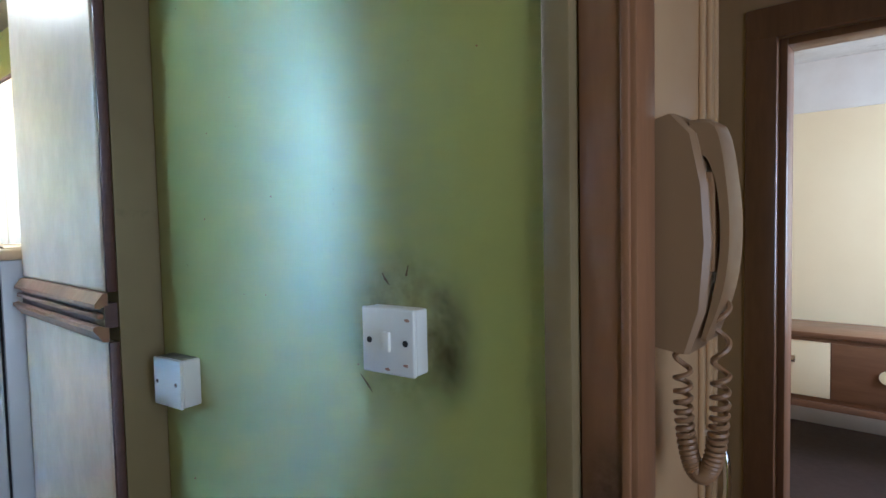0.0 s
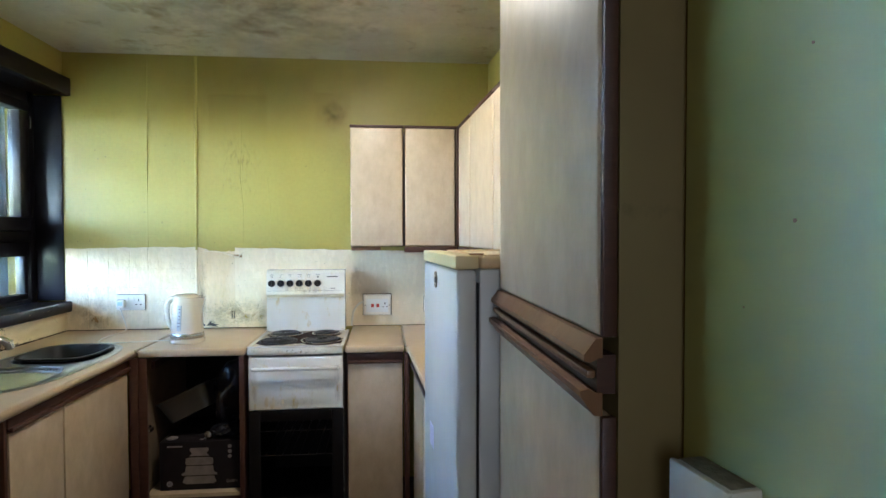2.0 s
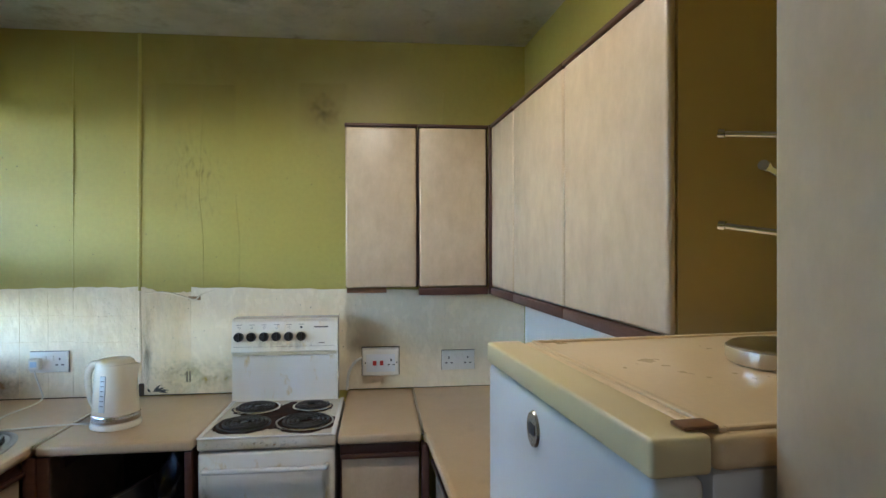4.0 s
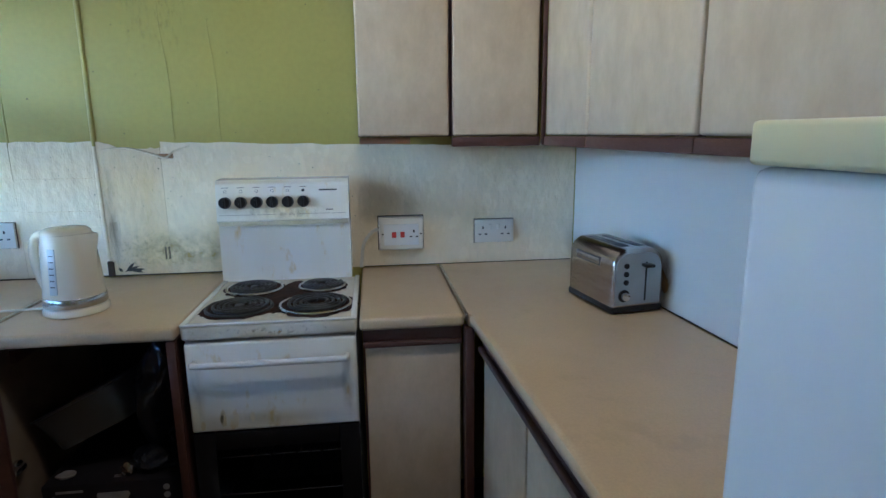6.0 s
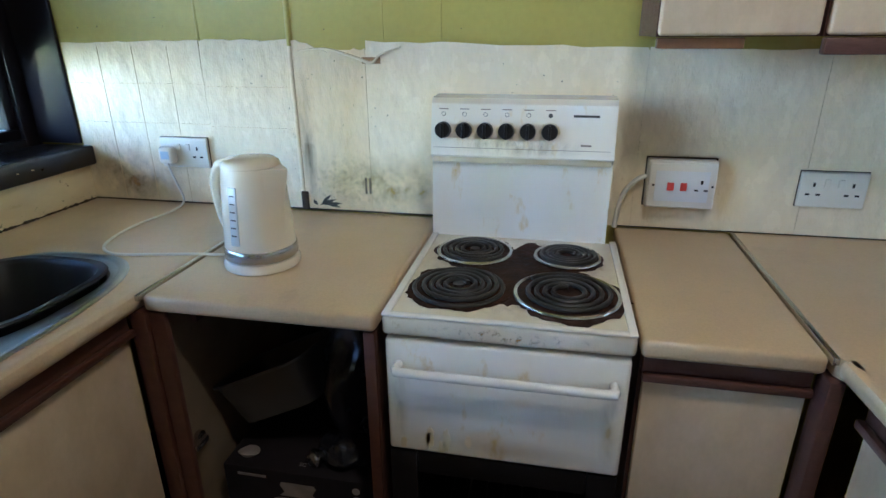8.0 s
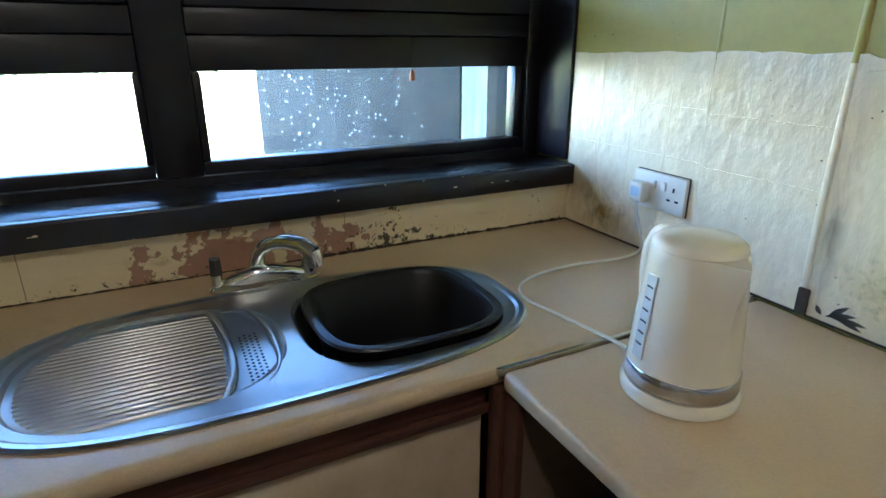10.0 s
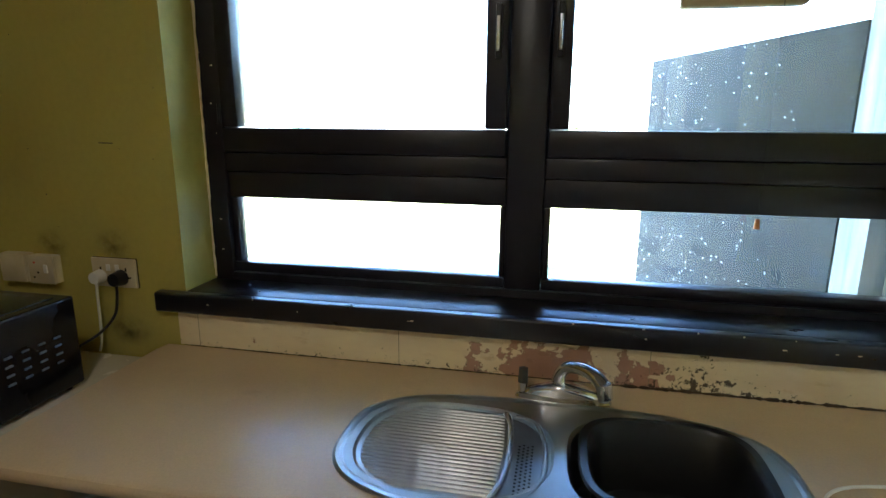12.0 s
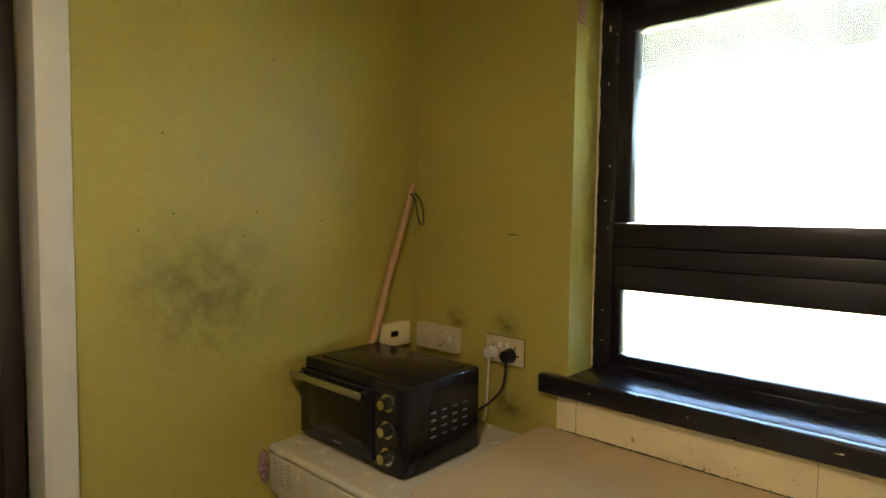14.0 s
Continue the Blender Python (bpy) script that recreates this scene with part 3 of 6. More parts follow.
# board under the sill
def flaking_board(name):
    """Cream paint that has flaked down to pink plaster in ragged islands round the tap, with black mould beside it."""
    m = material(name, (0.80, 0.68, 0.43), 0.45, second=(0.68, 0.54, 0.31), scale=9, amount=0.8, bump=0.5, bump_scale=36, stain=(0.52, 0.37, 0.17), stain_scale=13, stain_at=0.60, stretch=(0.6, 1, 1.5))
    t = m.node_tree
    bs = t.nodes["Principled BSDF"]
    co = t.nodes.new("ShaderNodeTexCoord")
    xyz = t.nodes.new("ShaderNodeSeparateXYZ")
    t.links.new(co.outputs["Object"], xyz.inputs[0])

    def span(sock, a, b, c, d):
        n = t.nodes.new("ShaderNodeMapRange")
        for k, v in zip(("From Min", "From Max", "To Min", "To Max"), (a, b, c, d)):
            n.inputs[k].default_value = v
        t.links.new(sock, n.inputs[0])
        return n.outputs[0]

    def calc(op, a, b):
        n = t.nodes.new("ShaderNodeMath")
        n.operation = op
        for k, v in enumerate((a, b)):
            if isinstance(v, (int, float)):
                n.inputs[k].default_value = v
            else:
                t.links.new(v, n.inputs[k])
        return n.outputs[0]

    def over(fac, below, colour):
        n = t.nodes.new("ShaderNodeMix")
        n.data_type = "RGBA"
        t.links.new(fac, n.inputs[0])
        t.links.new(below, n.inputs[6])
        if isinstance(colour, tuple):
            n.inputs[7].default_value = (*colour, 1)
        else:
            t.links.new(colour, n.inputs[7])
        return n.outputs[2]

    def cloud(scale, detail, rough):
        n = t.nodes.new("ShaderNodeTexNoise")
        n.inputs["Scale"].default_value, n.inputs["Detail"].default_value, n.inputs["Roughness"].default_value = scale, detail, rough
        t.links.new(co.outputs["Object"], n.inputs["Vector"])
        return n.outputs["Fac"]

    def near(x, reach, most):
        return span(calc("ABSOLUTE", calc("SUBTRACT", xyz.outputs[0], x), 0), 0.0, reach, most, 0.0)

    flake = calc("ADD", cloud(13, 9, 0.62), calc("SUBTRACT", calc("MAXIMUM", near(0.92, 0.34, 0.27), near(0.72, 0.10, 0.25)), 0.07))
    flake = calc("ADD", flake, span(xyz.outputs[2], 0.90, 1.005, 0.05, -0.07))
    colour = bs.inputs["Base Color"].links[0].from_socket
    colour = over(span(flake, 0.600, 0.615, 0, 1), colour, (0.22, 0.12, 0.06))
    plaster = t.nodes.new("ShaderNodeMix")
    plaster.data_type = "RGBA"
    t.links.new(cloud(40, 4, 0.6), plaster.inputs[0])
    plaster.inputs[6].default_value, plaster.inputs[7].default_value = (0.46, 0.25, 0.16, 1), (0.34, 0.19, 0.12, 1)
    colour = over(span(flake, 0.614, 0.622, 0, 1), colour, plaster.outputs[2])
    spots = calc("ADD", cloud(70, 6, 0.7), near(0.56, 0.22, 0.16))
    spots = calc("ADD", spots, span(xyz.outputs[2], 0.90, 0.95, 0.10, -0.03))
    colour = over(span(spots, 0.685, 0.72, 0, 0.95), colour, (0.045, 0.028, 0.018))
    t.links.new(colour, bs.inputs["Base Color"])
    return m


apron = structure("trim_apron", B((0.004, 0.0005, 0.902), (1.965, 0.0055, 1.0085)), flaking_board("flaking_cream_board"), "peeling cream painted board behind the sink", "board")
random.seed(8)
def patch(cx, cz, rx, rz, seed, d):
    """An uneven flake on the board, in the plane that faces the room."""
    bm = bmesh.new()
    ring = []
    for k in range(46):
        a = k * math.tau / 46
        q = 1 + 0.30 * noise.noise(Vector((math.cos(a) * 1.6, math.sin(a) * 1.6, seed))) + 0.45 * noise.noise(Vector((math.cos(a) * 6, math.sin(a) * 6, seed + 4)))
        ring.append(Vector((cx + rx * q * math.cos(a), 0.0050 + d, min(max(cz + rz * q * math.sin(a), 0.903), 1.004))))
    loft(bm, [ring, [v + Vector((0, 0.0012, 0)) for v in ring]])
    return bm


for i in range(16):
    x = random.uniform(0.60, 1.15)
    part("flake", patch(x, random.uniform(0.915, 0.99), random.uniform(0.006, 0.016), random.uniform(0.004, 0.009), 60 + i, 0.002), peeling if i % 2 else pink_plaster, apron, smooth=0)
bm = bmesh.new()
xs = np.linspace(0.01, 1.95, 260)
tube(bm, [(x, 0.0062, 0.9015) for x in xs], [random.uniform(0.0008, 0.0045) * (1.5 if x < 0.72 else 0.55) for x in xs], 6)
part("mould_line", bm, mould_black, apron, "black mould along the worktop")
for x in (0.66, 1.30, 1.90):
    part("board_joint", B((x, 0.0052, 0.905), (x + 0.0015, 0.0062, 1.005)), material("joint_dark", (0.3, 0.24, 0.15), 0.8), apron)

# east doorway: chipped white casing and a dark open door
structure("trim_casing", B((2.556, 1.099, 0), (2.70, 1.166, CEIL), 0.004), old_white, "chipped white gloss doorway casing", "door casing")
d1 = structure("door_1", B((2.705, 1.168, 0.01), (3.44, 1.212, 2.02), 0.004), material("dark_door", (0.020, 0.013, 0.010), 0.35, second=(0.035, 0.022, 0.016), scale=6, amount=0.7), "dark brown door standing open against the passage wall", "door")
bm = cyl(bmesh.new(), (2.79, 1.22, 1.04), (2.79, 1.265, 1.04), 0.010)
part("door_handle", cyl(bm, (2.79, 1.262, 1.04), (2.79, 1.285, 1.04), 0.024, 0.02), chrome, d1, "round metal knob")

# hall doorway beside the larder
structure("door_frame", B((3.500, 2.172, 0), (3.536, 2.23, 2.12), 0.006), material("olive_frame", (0.21, 0.155, 0.065), 0.42, second=(0.15, 0.10, 0.04), scale=5, amount=0.9, stain=(0.08, 0.05, 0.03), stain_scale=6, stain_at=0.68, bump=0.1), "scuffed olive brown doorway architrave", "architrave")
structure("door_jamb", B((3.538, 2.185, 0), (3.602, 2.234, 2.12), 0.004), brown_wood, "brown timber door jamb, grimy near the handle height", "door jamb")
structure("trim_jamb_gap", B((3.532, 2.19, 0), (3.540, 2.225, 2.12)), mould_black, "dark crack between architrave and jamb", "gap")
structure("trim_jamb_bead", B((3.585, 2.181, 0), (3.595, 2.188, 2.12), 0.003), brown_wood, "bead on the door jamb", "trim")
for y in (2.458, 2.492, 2.515):
    structure("trim_wall_moulding", B((3.575, y, 0), (3.583, y + 0.012, CEIL), 0.003), cream_paint, "cream moulding at the end of the wall", "moulding")
# living room door frame
fr = structure("door_frame_living", B((3.30, 3.872, 0), (3.40, 3.90, 2.11), 0.008), brown_wood, "brown timber door frame to the living room", "door frame")
part("door_head", B((3.30, 3.870, 2.03), (4.26, 3.899, 2.14), 0.008), brown_wood, fr)
part("door_lining", B((3.40, 3.905, 0), (3.425, 4.02, 2.03), 0.003), brown_wood, fr)
part("door_lining", B((3.425, 3.905, 2.005), (4.16, 4.02, 2.03), 0.003), brown_wood, fr)
part("frame_post", B((4.16, 3.872, 0), (4.26, 3.90, 2.029), 0.008), brown_wood, fr)

# ---- outdoors ----
structure("ground", B((-60, -80, -0.6), (80, -0.31, -0.35)), grass_mat, "rough sunlit grass outside the window", "ground")
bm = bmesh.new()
wing = [(-4.6, -0.35), (-0.47, -0.35), (-0.47, 1.82), (-4.6, 2.10)]   # its top edge is sloped to fit the camera's view
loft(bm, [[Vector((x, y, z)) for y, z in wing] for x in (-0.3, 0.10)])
structure("wall_outer_wing", bm, render_wall, "grey rendered screen wall beside the window, shade put into its colour", "wall")
structure("wall_outer_reveal", B((-0.3, -0.465, -0.35), (0.095, -0.30, 2.585)), pale_render, "pale blue-streaked outer reveal, lit tone put into its colour", "wall")
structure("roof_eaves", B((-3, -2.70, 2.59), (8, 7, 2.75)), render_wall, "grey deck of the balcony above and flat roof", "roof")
# unseen outer walls, added so that no light leaks indoors
structure("wall_outer_side", B((4.90, -0.4, -0.35), (5.0, 6.4, 2.55)), render_wall, "unseen grey outer wall, added to keep light out", "wall")
structure("wall_outer_south", B((2.75, -0.3, -0.35), (4.95, -0.15, 2.55)), render_wall, "unseen grey outer wall, added to keep light out", "wall")
structure("wall_outer_north", B((-0.2, 6.3, -0.35), (4.95, 6.4, 2.55)), render_wall, "unseen grey outer wall, added to keep light out", "wall")
structure("wall_outer_west", B((-0.3, -0.3, -0.35), (-0.2, 6.4, 2.55)), render_wall, "unseen grey outer wall, added to keep light out", "wall")
fence = thing("garden_fence", "weathered pale timber fence across the grass", "fence", (0, -14, -0.35))
for k in range(40):
    part("fence_board", B((-6 + k * 0.5, -14.02, -0.35), (-6 + k * 0.5 + 0.46, -13.98, 0.75 + 0.02 * math.sin(k * 1.7))), fence_wood, fence)
part("fence_rail", B((-6, -13.98, 0.4), (14, -13.93, 0.48)), fence_wood, fence)
random.seed(12)
bm = bmesh.new()
for k in range(1400):
    x, y = random.uniform(-6, 14), random.uniform(-16.5, -15)
    z = random.uniform(-0.35, 1.1 + 0.35 * math.sin(x * 0.9) + 0.2 * math.sin(x * 2.3))
    c = Vector((x, y, z))
    u = Vector((random.uniform(-1, 1), random.uniform(-1, 1), random.uniform(-1, 1))).normalized() * 0.13
    w = u.orthogonal().normalized() * 0.07
    bm.faces.new([bm.verts.new(c - u), bm.verts.new(c + w), bm.verts.new(c + u), bm.verts.new(c - w)])
ob = solo("hedge", bm, leaf_mat, "ragged green hedge behind the fence", "hedge", smooth=0)
ob["kind"] = "stuff"

# ---- fitted kitchen ----
def worktop(label, pieces, base=ID, at=(0.3, 0.3, 0.865)):
    un = thing("worktop", label, "worktop", at, group="kitchen worktops", base=base)
    for a, b, bev in pieces:
        part("slab", B(a, b, bev, 3), worktop_lam, un, base=base)
    return un


CT, CB = 0.90, 0.865
def nosing(x0, x1, y, top=None):
    """The rounded front edge of a worktop that faces +y at y."""
    bm = bmesh.new()
    prof = [(-0.020, CT), (-0.011, CT), (-0.004, CT - 0.003), (-0.0005, CT - 0.010), (0, CT - 0.018), (-0.003, CB + 0.006), (-0.010, CB), (-0.020, CB)]
    loft(bm, [[Vector((x, y + a, z)) for a, z in prof] for x in (x0, x1)])
    return bm


def slab(outline, hole=None):
    """A flat slab of the worktop's thickness with an opening."""
    bm = bmesh.new()
    loops = []
    for z in (CT, CB):
        rings = []
        for pts in (outline, hole or []):
            vs_ = [bm.verts.new((p[0], p[1], z)) for p in pts]
            for k in range(len(vs_)):
                bm.edges.new((vs_[k], vs_[(k + 1) % len(vs_)]))
            rings.append(vs_)
        bmesh.ops.triangle_fill(bm, use_beauty=True, use_dissolve=False, edges=[bm.edges.get((r[k], r[(k + 1) % len(r)])) for r in rings for k in range(len(r))])
        loops.append(rings)
    for r0, r1 in zip(*loops):
        for k in range(len(r0)):
            bm.faces.new((r0[k], r0[(k + 1) % len(r0)], r1[(k + 1) % len(r0)], r1[k]))
    return bm


wt_s = thing("worktop", "long beige laminate worktop holding the oval sink", "worktop", (1.0, 0.3, CB), group="kitchen worktops")
part("slab", slab([(0.002, 0.008), (2.005, 0.008), (2.012, 0.05), (2.012, 0.560), (2.002, 0.585), (1.985, 0.592), (0.002, 0.592)], oval(0.876, 0.350, 0.434, 0.209, 0, 96, 3.0)), worktop_lam, wt_s, smooth=0)
part("rounded_edge", nosing(0.002, 1.988, 0.612), worktop_lam, wt_s)
worktop("short beige laminate worktop under the kettle", [((0.008, 0.622, CB), (0.606, 1.098, CT), 0.010)])
worktop("narrow beige laminate worktop beside the cooker", [((0.008, 1.562, CB), (0.606, 1.842, CT), 0.010)])
# joint strips
solo("joint_strip", B((0.01, 0.6125, CT - 0.01), (0.612, 0.6215, CT + 0.0025), 0.001), steel, "dull aluminium worktop joint strip", "joint strip", "joint strips")
solo("joint_strip", B((0.01, 1.8425, CT - 0.01), (0.612, 1.8525, CT + 0.0025), 0.001), steel, "dull aluminium worktop joint strip", "joint strip", "joint strips")
NF = -0.536   # front of the long worktop from the cupboard wall
wt_n = thing("worktop", "long beige laminate worktop with the toaster", "worktop", (1.0, 2.1, CB), group="kitchen worktops")
part("slab", slab([(0.008, 1.853), (0.60, 1.853), (0.64, 1.876), (1.64, 1.9285), (1.64, 2.436), (0.008, 2.351)]), worktop_lam, wt_n, smooth=0)
bm = nosing(-0.002, 1.03, 0.019)
bm.transform(Matrix.Translation((0.612, 1.8745, 0)) @ Matrix.Rotation(radians(NSKEW), 4, "Z") @ Matrix.Diagonal((1, -1, 1, 1)))
part("rounded_edge", bm, worktop_lam, wt_n)


def base_unit(label, x0, x1, doors, face, depth_to, base=ID, axis="x", top=0.861):
    """A base cupboard. Its doors lie in the plane face; axis is the way that the unit runs."""
    def P(u, v, z):
        return (u, v, z) if axis == "x" else (v, u, z)
    sgn = 1 if depth_to < face else -1
    un = thing("base_cabinet", label, "cabinet", P((x0 + x1) / 2, (face + depth_to) / 2, 0), base=base, group="base cabinets")
    part("body", B(P(x0 + 0.003, face - sgn * 0.022, 0.10), P(x1 - 0.003, depth_to, top)), dark_wood, un, base=base)
    part("plinth", B(P(x0 + 0.003, face - sgn * 0.07, 0.0), P(x1 - 0.003, face - sgn * 0.09, 0.099)), dark_wood, un, base=base)
    rail = part("top_rail", B(P(x0 + 0.004, face - sgn * 0.021, 0.822), P(x1 - 0.004, face - sgn * 0.002, 0.858), 0.003), dark_wood, un, "dark wood handle rail", base=base)
    part("rail_lip", B(P(x0 + 0.004, face - sgn * 0.0015, 0.812), P(x1 - 0.004, face + sgn * 0.012, 0.828), 0.004), dark_wood, rail, base=base)
    for a, b in doors:
        dr = part("door", B(P(a + 0.003, face - sgn * 0.021, 0.115), P(b - 0.003, face - sgn * 0.003, 0.808), 0.004), door_lam, un, "cream laminate door, scuffed", base=base)
    return un


base_unit("cream laminate base cabinet under the sink", 0.608, 1.44, ((0.615, 1.128), (1.132, 1.435)), 0.588, 0.03, top=0.72)
base_unit("narrow cream base cabinet beside the cooker", 1.566, 1.842, ((1.572, 1.838),), 0.582, 0.03, axis="y")
base_unit("cream base cabinets below the long worktop", 0.625, 1.62, ((0.632, 0.985), (0.99, 1.60)), NF + 0.024, -0.03, base=NM)
solo("corner_post", B((0.572, 1.8435, 0.0), (0.618, 1.868, 0.862), 0.003), dark_wood, "dark wood corner post between base cabinets", "corner post", "corner posts")
solo("corner_post", B((0.57, 0.585, 0.0), (0.607, 0.622, 0.862), 0.003), dark_wood, "dark wood corner post under the worktop joint", "corner post", "corner posts")

solo("end_panel", B((1.442, 0.03, 0.0), (1.458, 0.585, 0.862), 0.002), dark_wood, "dark wood end panel under the long worktop", "end panel")
# board added in near-black to paint the shade of the gap
solo("void_backing", B((1.46, 0.012, 0.0), (2.028, 0.028, 0.862)), dark_oven, "near-black board added as shade at the back of the empty gap", "board")

# open cupboard under the kettle, its door gone
oc = thing("open_cabinet", "doorless base cabinet crammed with boxes and pans", "cabinet", (0.3, 0.86, 0))
# cream of the doors darkened here, so the colour holds the inner shade
part("side_panel", B((0.03, 0.625, 0.08), (0.585, 0.641, 0.862)), material("shaded_inner_panel", (0.22, 0.16, 0.10), 0.6, second=(0.13, 0.09, 0.055), scale=6, amount=0.9, stain=(0.05, 0.03, 0.02), stain_scale=8, stain_at=0.62), oc, "blotched cream side panel, darkened for the shade inside")
part("side_panel", B((0.03, 1.078, 0.08), (0.585, 1.094, 0.862)), dark_wood, oc)
part("front_edge", B((0.5855, 1.072, 0.08), (0.60, 1.094, 0.862), 0.002), dark_wood, oc)
part("front_edge", B((0.5855, 0.625, 0.08), (0.60, 0.660, 0.862), 0.002), dark_wood, oc)
# near-black back panel paints the shade inside the cabinet
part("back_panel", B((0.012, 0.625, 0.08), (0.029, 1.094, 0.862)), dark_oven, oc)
part("floor_panel", B((0.03, 0.642, 0.20), (0.585, 1.077, 0.218)), door_lam, oc)
part("cross_rail", B((0.03, 0.642, 0.79), (0.5, 0.655, 0.825)), dark_wood, oc)
part("plinth", B((0.50, 0.63, 0.0), (0.52, 1.09, 0.19)), dark_wood, oc)
hb = part("hinge_plate", cyl(bmesh.new(), (0.55, 0.642, 0.52), (0.55, 0.652, 0.52), 0.016), steel, oc, "bare steel hinge cup")
part("hinge_arm", B((0.545, 0.650, 0.512), (0.59, 0.668, 0.528), 0.003), steel, hb)
for z in (0.42, 0.60):
    part("shelf_peg", cyl(bmesh.new(), (0.58, 1.070, z), (0.58, 1.078, z), 0.005, seg=10), white_plastic, oc)

# box with a printed picture
bxg = thing("appliance_box", "black printed carton showing a food steamer", "carton", (0.40, 0.855, 0.218))
part("carton", B((0.20, 0.690, 0.218), (0.545, 1.068, 0.448), 0.003), carton_black, bxg)


def F(y0, z0, y1, z1, d=0.0):
    return B((0.5452 + d, y0, z0), (0.5462 + d, y1, z1))


pic = bmesh.new()
for rows_ in (((0.419, 0.040), (0.410, 0.044), (0.392, 0.034), (0.380, 0.046)), ((0.374, 0.046), (0.369, 0.062), (0.345, 0.064), (0.337, 0.058)), ((0.333, 0.062), (0.305, 0.066), (0.296, 0.082), (0.288, 0.080)), ((0.284, 0.066), (0.256, 0.078), (0.247, 0.062))):
    left = [Vector((0.5458, 0.872 - w, z)) for z, w in rows_]
    right = [Vector((0.5458, 0.872 + w, z)) for z, w in reversed(rows_)]
    loft(pic, [left + right, [v + Vector((0.0006, 0, 0)) for v in left + right]])
part("picture", pic, print_grey, bxg, "grey picture of a steamer", smooth=0)
for z in (0.422, 0.398, 0.374):
    part("picture_dot", cyl(bmesh.new(), (0.545, 1.012, z), (0.5462, 1.012, z), 0.009, seg=16), print_grey, bxg)
part("badge", cyl(bmesh.new(), (0.545, 0.735, 0.25), (0.5462, 0.735, 0.25), 0.014, seg=20), print_grey, bxg)
TX = Matrix(((0, 0, 1, 0), (1, 0, 0, 0), (0, 1, 0, 0), (0, 0, 0, 1)))   # writing that faces along x
part("maker_mark", F(0.725, 0.424, 0.795, 0.431), print_grey, bxg)
words("box_number", "40", 0.014, Matrix.Translation((0.5463, 0.735, 0.245)) @ TX, print_ink, bxg)
words("box_word", "OVEN", 0.020, Matrix.Translation((0.5456, 1.020, 0.248)) @ TX, print_grey, bxg)
words("box_top_word", "SC", 0.016, Matrix.Translation((0.52, 0.875, 0.4482)) @ Matrix.Rotation(radians(90), 4, "Z"), print_grey, bxg)
# tilted roasting tin on the box
tin = bmesh.new()
TM = Matrix.Translation((0.40, 0.795, 0.600)) @ Matrix.Rotation(radians(26), 4, "X") @ Matrix.Rotation(radians(-8), 4, "Y")
rings = [oval(0, 0, 0.085, 0.105, -0.055, 40, 6), oval(0, 0, 0.105, 0.125, 0.05, 40, 6), oval(0, 0, 0.112, 0.132, 0.052, 40, 6), oval(0, 0, 0.112, 0.132, 0.057, 40, 6), oval(0, 0, 0.101, 0.121, 0.055, 40, 6), oval(0, 0, 0.081, 0.101, -0.050, 40, 6)]
loft(tin, rings)
solo("roasting_tin", tin, tin_grey, "dull grey roasting tin tipped on the carton", "roasting tin", base=TM)


def crumple(c, r, seed, squash=(1, 1, 1), sub=4):
    bm = bmesh.new()
    bmesh.ops.create_icosphere(bm, subdivisions=sub, radius=r)
    for v in bm.verts:
        n_ = noise.noise(v.co * (9.0 / (r * 12)) + Vector((seed, 0, 0))) + 0.6 * noise.noise(v.co * (22.0 / (r * 12)) + Vector((0, seed, 0)))
        v.co *= 1 + 0.38 * n_
        v.co = Vector((v.co.x * squash[0], v.co.y * squash[1], v.co.z * squash[2]))
    bm.transform(Matrix.Translation(c))
    return bm


solo("bin_bag", crumple((0.36, 0.985, 0.628), 0.10, 3.0, (1.1, 0.75, 1.75)), bag_black, "crumpled black plastic bag behind the tin", "plastic bag", smooth=25)
solo("carrier_bag", crumple((0.46, 0.975, 0.480), 0.055, 7.0, (1.2, 1.2, 0.7)), bag_black, "dark crumpled carrier bag on the carton", "plastic bag", smooth=25)
solo("crumpled_foil", crumple((0.505, 0.905, 0.466), 0.020, 5.0, (1, 1, 1.1), 3), foil, "scrap of crumpled kitchen foil", "foil", smooth=25)
solo("spoon_rest", crumple((0.50, 0.735, 0.455), 0.022, 2.0, (0.9, 1.1, 0.35), 3), print_grey, "pale dish scrap on the carton", "scrap", smooth=25)

# ---- wall cupboards ----
UB, UT = 1.365, 2.008


def wall_cabinet(label, x0, x1, face, back, doors, base=ID, axis="x", group="wall cupboards", end=None, pelmets=()):
    def P(u, v, z):
        return (u, v, z) if axis == "x" else (v, u, z)
    s_ = 1 if back < face else -1
    un = thing("wall_cabinet", label, "cabinet", P((x0 + x1) / 2, (face + back) / 2, UB), base=base, group=group)
    part("body", B(P(x0 + 0.002, back, UB + 0.001), P(x1 - 0.002, face - s_ * 0.020, UT - 0.012)), end or dark_wood, un, base=base)
    part("top_trim", B(P(x0, face - s_ * 0.03, UT - 0.0115), P(x1, face + s_ * 0.004, UT), 0.002), dark_wood, un, base=base)
    for a, b in pelmets:
        part("pelmet", B(P(a, face - s_ * 0.020, UB - 0.030), P(b, face + s_ * 0.004, UB - 0.0005), 0.004), dark_wood, un, "worn dark wood pelmet", base=base)
    for a, b in doors:
        part("door", B(P(a + 0.002, face - s_ * 0.0195, UB + 0.003), P(b - 0.002, face, UT - 0.013), 0.008, 4), door_lam, un, base=base)
    return un


